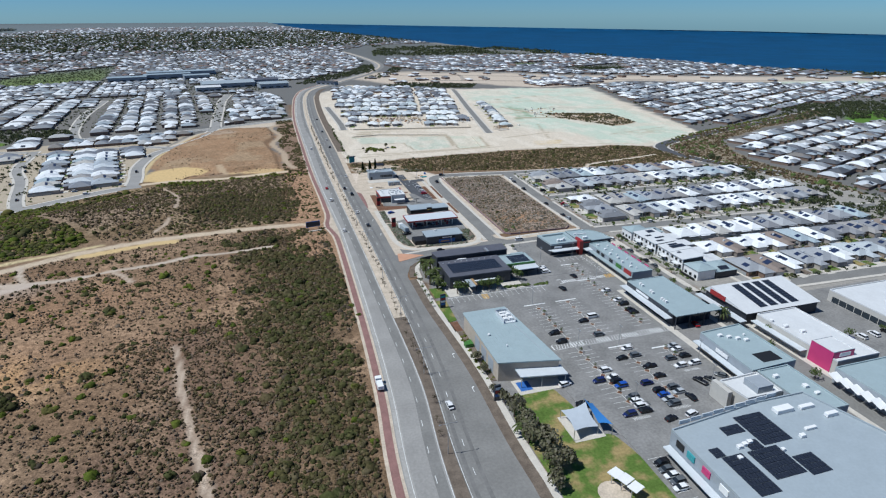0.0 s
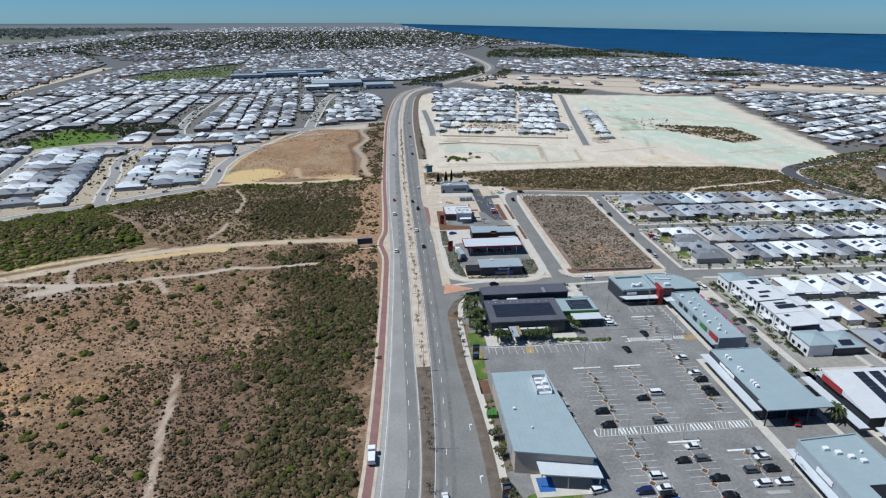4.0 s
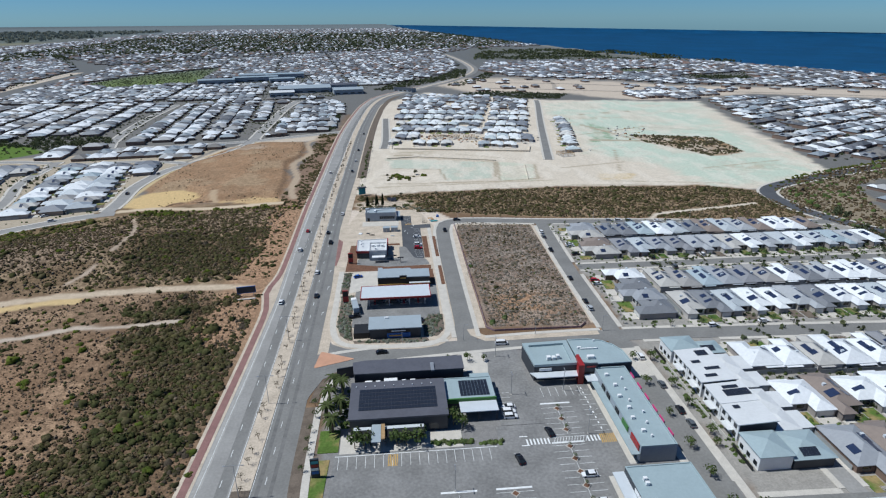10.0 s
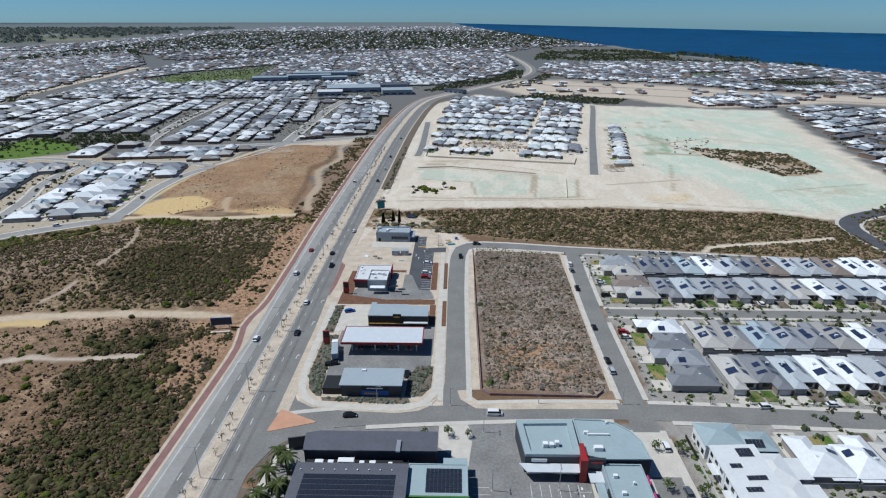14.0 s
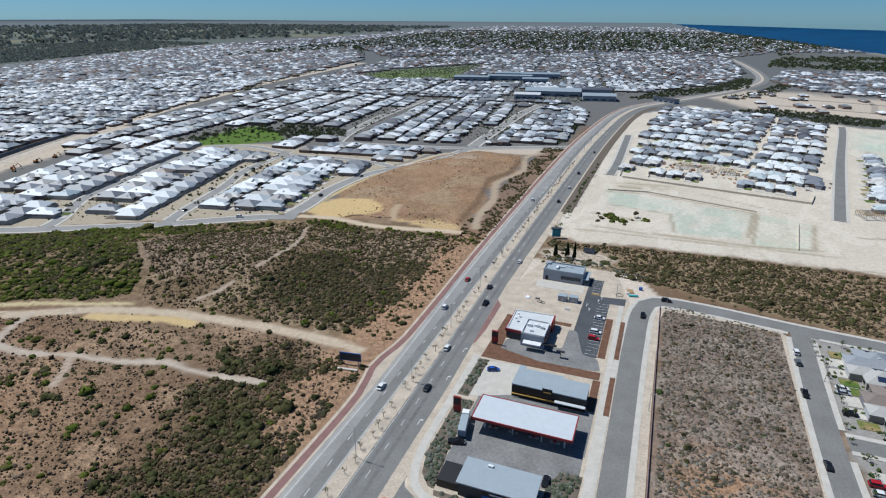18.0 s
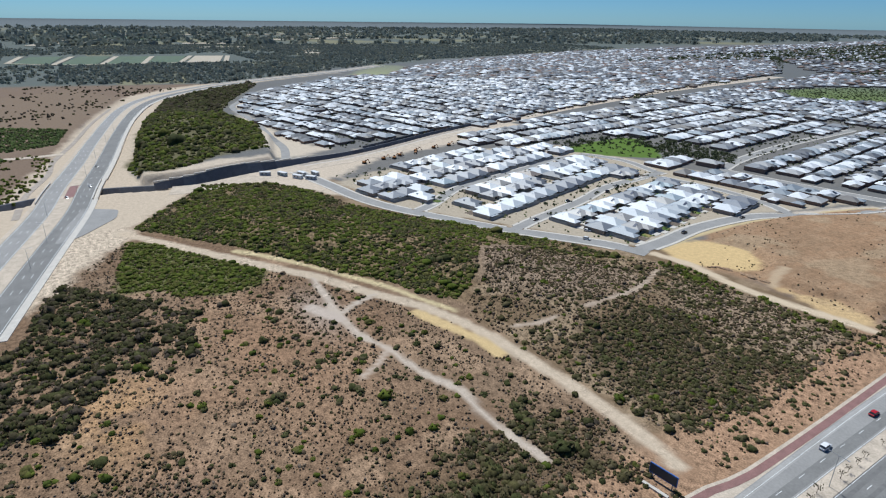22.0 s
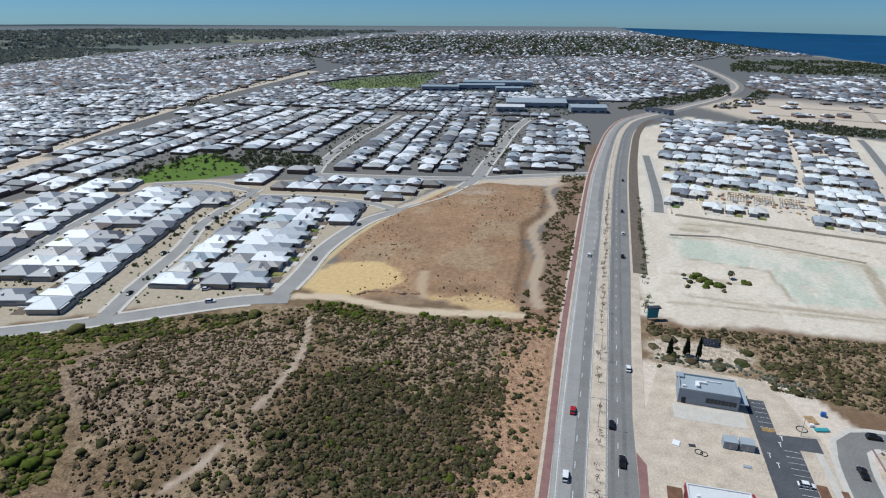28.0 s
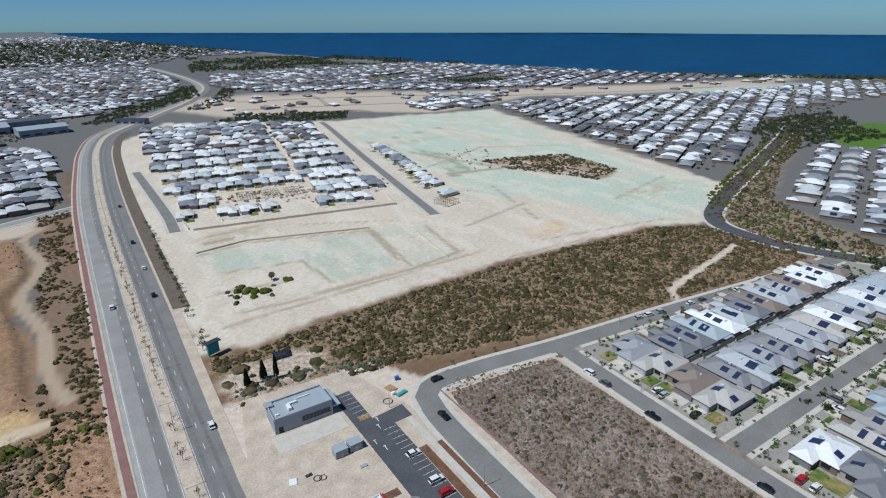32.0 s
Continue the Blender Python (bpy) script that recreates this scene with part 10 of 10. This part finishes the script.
# trench below the bridge: lining walls and parapets
w_ = thing("retaining_wall", pose(0, 0, 0), "dark lining wall of the trench below the bridge", "wall", "railway walls")
for y0 in np.arange(128, 276, 8.0):
    a, b_ = float(trench_x(y0)) - 6.6, float(trench_x(y0 + 7.9)) - 6.6
    part("wall_panel", mesh_of("wall_panel", [(a + 3.4, y0, -5.2), (b_ + 3.4, y0 + 7.9, -5.2), (b_ - 0.6, y0 + 7.9, 0.15), (a - 0.6, y0, 0.15), (a + 1.4, y0, -5.2), (b_ + 1.4, y0 + 7.9, -5.2), (b_ - 2.2, y0 + 7.9, 0.15), (a - 2.2, y0, 0.15)],
                                 [(3, 2, 1, 0), (7, 6, 2, 3), (4, 5, 6, 7), (0, 4, 7, 3), (2, 6, 5, 1)]), M["wall_panel"], w_)
b_ = thing("road_bridge", pose(0, 0, 0), "pale concrete bridge parapets of the new road", "bridge")
wl = curve_pts(WESTHW, 9)
wn = normals_of(wl)
for off in (-16.6, 17.4, 20.6):
    for i in range(len(wl) - 1):
        if -468 < wl[i][0] < -412:
            a, c = wl[i] + wn[i] * off, wl[i + 1] + wn[i + 1] * off
            n_ = wn[i] * 0.25
            part("parapet", mesh_of("parapet", *prism_vf([tuple(a - n_), tuple(c - n_), tuple(c + n_), tuple(a + n_)], 0.0, 1.5)), M["concrete"], b_)
w_ = thing("roadside_wall", pose(0, 0, 0), "low pale concrete wall along the new road", "wall")
for i in range(len(wl) - 1):
    if -905 < wl[i][0] < -470:
        a, c = wl[i] + wn[i] * 21.5, wl[i + 1] + wn[i + 1] * 21.5
        n_ = wn[i] * 0.2
        part("wall_panel", mesh_of("wall_panel", *prism_vf([tuple(a - n_), tuple(c - n_), tuple(c + n_), tuple(a + n_)], float(land(*a)) - 0.6, float(land(*a)) + 1.3)), M["limestone_pale"], w_)
# lane lines of the new road
mk = Marks()
for i in range(len(wl) - 1):
    if wl[i][0] < -1000:
        break
    for off in (-15.2, -4.6, 5.2, 16.2):
        a, c = wl[i] + wn[i] * off, wl[i + 1] + wn[i + 1] * off
        mk.flat(a[0], a[1], c[0], c[1], 0.22, 0.24)
    if i % 2:
        for off in (-11.5, -8.0, 9.0, 12.6):
            a, c = wl[i] + wn[i] * off, wl[i + 1] + wn[i + 1] * off
            mk.flat(a[0], a[1], (a[0] + c[0]) / 2, (a[1] + c[1]) / 2, 0.2, 0.24)
mk.put("new_road_markings", M["paint"], "white lane lines on the new road")
# site sheds and stores beside the estate street
for x, y, a, m_ in ((-404, 372, 30, "roof_white"), (-412, 378, 20, "wall_pale"), (-396, 380, 40, "wall_grey"), (-418, 364, 25, "roof_blue"), (-408, 388, 10, "wall_pale"), (-425, 352, 60, "wall_grey")):
    ob = thing("site_shed", pose(x, y, g1(x, y), 0, 0, a), "pale portable site shed on graded sand", "shed", "works sheds")
    box("body", -4.2, -1.6, 0, 4.2, 1.6, 2.7, M[m_], ob, bevel=0.06)
    box("roof", -4.4, -1.8, 2.7, 4.4, 1.8, 2.85, M["roof_white"], ob)
    for k in (-2.4, 0.6):
        box("window", k, -1.66, 1.0, k + 1.2, -1.58, 1.9, M["glass_dark"], ob)

# large roofs of the school and the shopping strip; last, dark entry: a stand-in overpass
M["roof_school"] = material("grey_blue_steel_roof", (0.26, 0.32, 0.36), 0.55, var=0.1, scale=5)
for x, y, w, d, h, a, m_ in ((-320, 1360, 70, 26, 8, 12, "roof_school"), (-250, 1400, 90, 24, 9, 14, "roof_school"), (-200, 1470, 80, 30, 9, 14, "roof_school"), (-270, 1470, 60, 30, 8, 14, "roof_school"), (-190, 1370, 50, 24, 8, 14, "roof_school"),
                             (-120, 1190, 90, 50, 8, 10, "roof_silver"), (-40, 1150, 50, 36, 8, 10, "roof_silver"), (-150, 1130, 40, 30, 7, 10, "roof_white"), (-60, 1230, 60, 30, 8, 12, "roof_grey"), (60, 1160, 40, 12, 6, -38, "wall_dark")):
    ob = thing("school_building" if m_ == "roof_school" else "hall_or_overpass", pose(x, y, 0.1, 0, 0, a), "broad low building or overpass with a grey steel top" if m_ != "roof_white" else "broad low hall with a white roof", "building", "large roofed buildings")
    part("wall", mesh_of("wall", *prism_vf(rect(-w / 2, -d / 2, w / 2, d / 2), -0.5, h)), M["wall_grey"], ob)
    v = [(-w / 2 - 1, -d / 2 - 1, h), (w / 2 + 1, -d / 2 - 1, h), (w / 2 + 1, d / 2 + 1, h), (-w / 2 - 1, d / 2 + 1, h), (-w / 2 - 1, 0, h + d * 0.07), (w / 2 + 1, 0, h + d * 0.07)]
    part("roof", mesh_of("roof", v, [(0, 1, 5, 4), (2, 3, 4, 5), (3, 0, 4), (1, 2, 5), (3, 2, 1, 0)]), M[m_], ob)
    for i in range(4):
        box("window", -w / 2 + (i + 0.2) * w / 4, -d / 2 - 0.06, 1.2, -w / 2 + (i + 0.8) * w / 4, -d / 2 + 0.02, 3.0, M["glass_dark"], ob)

# timber frames of houses under construction
for x, y, a in ((84, 722, -10), (101, 718, -10), (117, 714, -10), (196, 622, -75)):
    ob = thing("unfinished_house", pose(x, y, 0.1, 0, 0, a), "unroofed timber house frame on a slab", "house frame", "house frames")
    box("slab", -6.5, -6.5, 0, 6.5, 6.5, 0.2, M["concrete"], ob)
    for i in range(8):
        for j in (-6, 0, 6):
            box("stud", -6.2 + i * 1.75, j - 0.1, 0.2, -6.0 + i * 1.75, j + 0.1, 2.8, M["timber"], ob)
    for j in (-6, 0, 6):
        box("top_plate", -6.3, j - 0.12, 2.8, 6.3, j + 0.12, 3.0, M["timber"], ob)
    for i in range(6):
        box("joist", -6.0 + i * 2.3, -6, 3.0, -5.8 + i * 2.3, 6, 3.25, M["timber"], ob)

# limestone walls, stacks and heaps of the new estate
M["limestone"] = material("cream_limestone_block", (0.55, 0.49, 0.39), 0.9, var=0.12, scale=1)
for pts, h_ in (([(36, 668), (100, 655), (166, 641)], 1.4), ([(34, 672), (34, 712)], 1.2), ([(56, 712), (56, 676)], 1.2), ([(166, 641), (172, 664)], 1.2), ([(29, 626), (58, 630), (128, 607)], 0.9), ([(150, 590), (142, 540)], 0.8)):
    w_ = thing("retaining_wall", pose(0, 0, 0), "low cream limestone retaining wall of the new estate", "wall", "limestone walls")
    for (x0, y0), (x1, y1) in zip(pts, pts[1:]):
        n_ = max(1, int(math.hypot(x1 - x0, y1 - y0) / 8))
        ux, uy = (x1 - x0) / math.hypot(x1 - x0, y1 - y0), (y1 - y0) / math.hypot(x1 - x0, y1 - y0)
        for i in range(n_):
            a, b_ = (x0 + (x1 - x0) * i / n_, y0 + (y1 - y0) * i / n_), (x0 + (x1 - x0) * (i + 1) / n_, y0 + (y1 - y0) * (i + 1) / n_)
            part("wall_panel", mesh_of("wall_panel", *prism_vf([(a[0] + uy * 0.2, a[1] - ux * 0.2), (b_[0] - ux * 0.03 + uy * 0.2, b_[1] - uy * 0.03 - ux * 0.2), (b_[0] - ux * 0.03 - uy * 0.2, b_[1] - uy * 0.03 + ux * 0.2), (a[0] - uy * 0.2, a[1] + ux * 0.2)], -0.3, h_ + 0.06 * (i % 2))), M["limestone"], w_)
M["stack"] = material("building_stacks", None, 0.85, spread=[(0.36, 0.20, 0.12), (0.5, 0.46, 0.4), (0.22, 0.21, 0.2), (0.62, 0.6, 0.56), (0.42, 0.3, 0.16)], island=True, var=0.15, scale=0.6)
V_, F_ = [], []
srng = random.Random(12)
for poly, n_ in (([(60, 690), (170, 668), (184, 720), (66, 740)], 150), ([(36, 720), (190, 690), (240, 980), (60, 1080)], 420), ([(205, 640), (225, 636), (262, 830), (248, 834)], 70), ([(270, 690), (300, 680), (330, 740), (290, 780)], 60), ([(420, 1000), (560, 1030), (480, 1090)], 70)):
    xs, ys = [p[0] for p in poly], [p[1] for p in poly]
    for _ in range(n_):
        x, y = srng.uniform(min(xs), max(xs)), srng.uniform(min(ys), max(ys))
        if float(inside(poly, np.array(x), np.array(y))) < 0:
            continue
        a, l, d, h_ = srng.uniform(0, 3.1), srng.uniform(0.5, 1.8), srng.uniform(0.4, 0.9), srng.uniform(0.4, 1.5)
        c_, s_ = math.cos(a), math.sin(a)
        v, f = prism_vf([(x + c_ * l - s_ * d, y + s_ * l + c_ * d), (x - c_ * l - s_ * d, y - s_ * l + c_ * d), (x - c_ * l + s_ * d, y - s_ * l - c_ * d), (x + c_ * l + s_ * d, y + s_ * l - c_ * d)], -0.1, h_)
        V_, F_ = join_vf((V_, F_), (v, f)) if V_ else (list(v), list(f))
tagged(new("building_materials", mesh_of("building_materials", V_, F_, [M["stack"]])), "stacks of bricks, pallets and rubble on building lots", "building materials", kind="stuff")

# earthmoving plant beside the cutting
M["plant_orange"] = material("orange_machine_paint", (0.42, 0.16, 0.03), 0.5, var=0.1)
for x, y, a in ((-424, 440, 30), (-430, 462, 80), (-436, 482, 10), (-446, 505, 60), (-450, 528, 20), (-453, 548, 100), (-438, 500, 150), (-428, 472, 120)):
    ob = thing("excavator", pose(x, y, g1(x, y) + 0.1, 0, 0, a), "orange tracked excavator on pale sand", "excavator", "earthmoving machines")
    for s in (-1, 1):
        box("track", -2.0, s * 1.1 - 0.35, 0, 2.0, s * 1.1 + 0.35, 0.9, M["tyre"], ob, bevel=0.2)
    box("house", -1.8, -1.2, 0.95, 1.2, 1.2, 2.2, M["plant_orange"], ob, bevel=0.15)
    box("cab", 0.1, 0.2, 2.2, 1.3, 1.2, 3.2, M["glass_dark"], ob, bevel=0.1)
    part("boom", mesh_of("boom", *box_vf(0, -0.25, -0.25, 4.2, 0.25, 0.25)), M["plant_orange"], ob, m=pose(1.0, -0.5, 1.8, 0, -40))
    part("stick", mesh_of("stick", *box_vf(0, -0.2, -0.2, 3.0, 0.2, 0.2)), M["plant_orange"], ob, m=pose(4.2, -0.5, 4.5, 0, 60))
    part("bucket", mesh_of("bucket", *box_vf(-0.5, -0.5, -0.6, 0.5, 0.5, 0.2)), M["tyre"], ob, m=pose(5.7, -0.5, 1.9))

# single dark shrubs of the southern flats
for x, y, r in ((-209, 270, 3.4), (-206, 259, 3.0), (-212, 248, 3.2), (-188, 289, 2.8), (-198, 285, 1.6), (-208, 291, 1.8), (-174, 250, 3.2), (-182, 252, 3.0), (-178, 243, 2.8), (-176, 234, 2.6), (-167, 235, 2.4), (-166, 241, 2.2), (-162, 238, 2.2), (-165, 288, 2.2), (-129, 333, 2.2),
                (-85, 340, 2.6), (-78, 336, 2.4), (-74, 344, 2.6), (-78, 357, 1.8), (-65, 351, 3.0), (-60, 368, 2.6), (-157, 210, 3.0), (-168, 218, 3.2), (-144, 204, 3.2), (-134, 190, 1.8), (-142, 211, 1.6), (-128, 171, 1.8), (-129, 195, 1.5), (-83, 153.5, 2.2), (-99, 182, 1.6), (-72, 271, 2.8), (-43, 194, 3.0), (-57, 195, 2.6)):
    V, F = BUSHES[int(vr.randint(0, 4))]
    ob = thing("shrub", pose(x, y, g1(x, y), 0, 0, vr.uniform(0, 360)), "large dark rounded shrub on bare soil", "shrub", "single shrubs")
    part("crown", quad_mesh("crown", V * r, F, [M["scrub_dark"]]), None, ob)

for x, y, r in ((-187, 316, 1.6), (-165, 316, 1.7), (-162, 270, 2.0), (-162, 280, 2.0), (-150, 309, 1.8), (-151, 329, 1.6), (-121, 341, 1.3), (-107, 351, 1.5), (-110, 361, 1.4), (-68, 368, 2.8), (-144, 219, 1.8), (-138, 220, 1.6), (-54, 255, 2.2), (-38, 236, 2.2), (-92, 239, 2.0), (-28, 243, 1.8), (-28, 271, 1.5),
                (-33, 265, 1.6), (-26, 234, 1.4), (-89, 286, 1.6), (-140, 294, 1.6), (-134, 303, 1.8)):
    V, F = BUSHES[int(vr.randint(0, 4))]
    ob = thing("shrub", pose(x, y, g1(x, y), 0, 0, vr.uniform(0, 360)), "rounded fresh green shrub on bare soil", "shrub", "single shrubs")
    part("crown", quad_mesh("crown", V * r, F, [M["scrub_green"]]), None, ob)
for x, y, a, l in ((-117, 503.5, 15, 4.6), (-105, 506, -5, 5.0), (-97, 506.5, 10, 3.2), (-122, 500, 30, 2.6)):
    V, F = mound(3, 2, 6, 0, 0.5, 0.3)
    ob = thing("soil_heap", pose(x, y, g1(x, y) - 0.1, 0, 0, a), "brown heap of soil on yellow sand", "soil heap", "soil heaps")
    part("heap", quad_mesh("heap", V * np.array([l, l * 0.5, 2.2]), F, [M["soil"]]), None, ob)
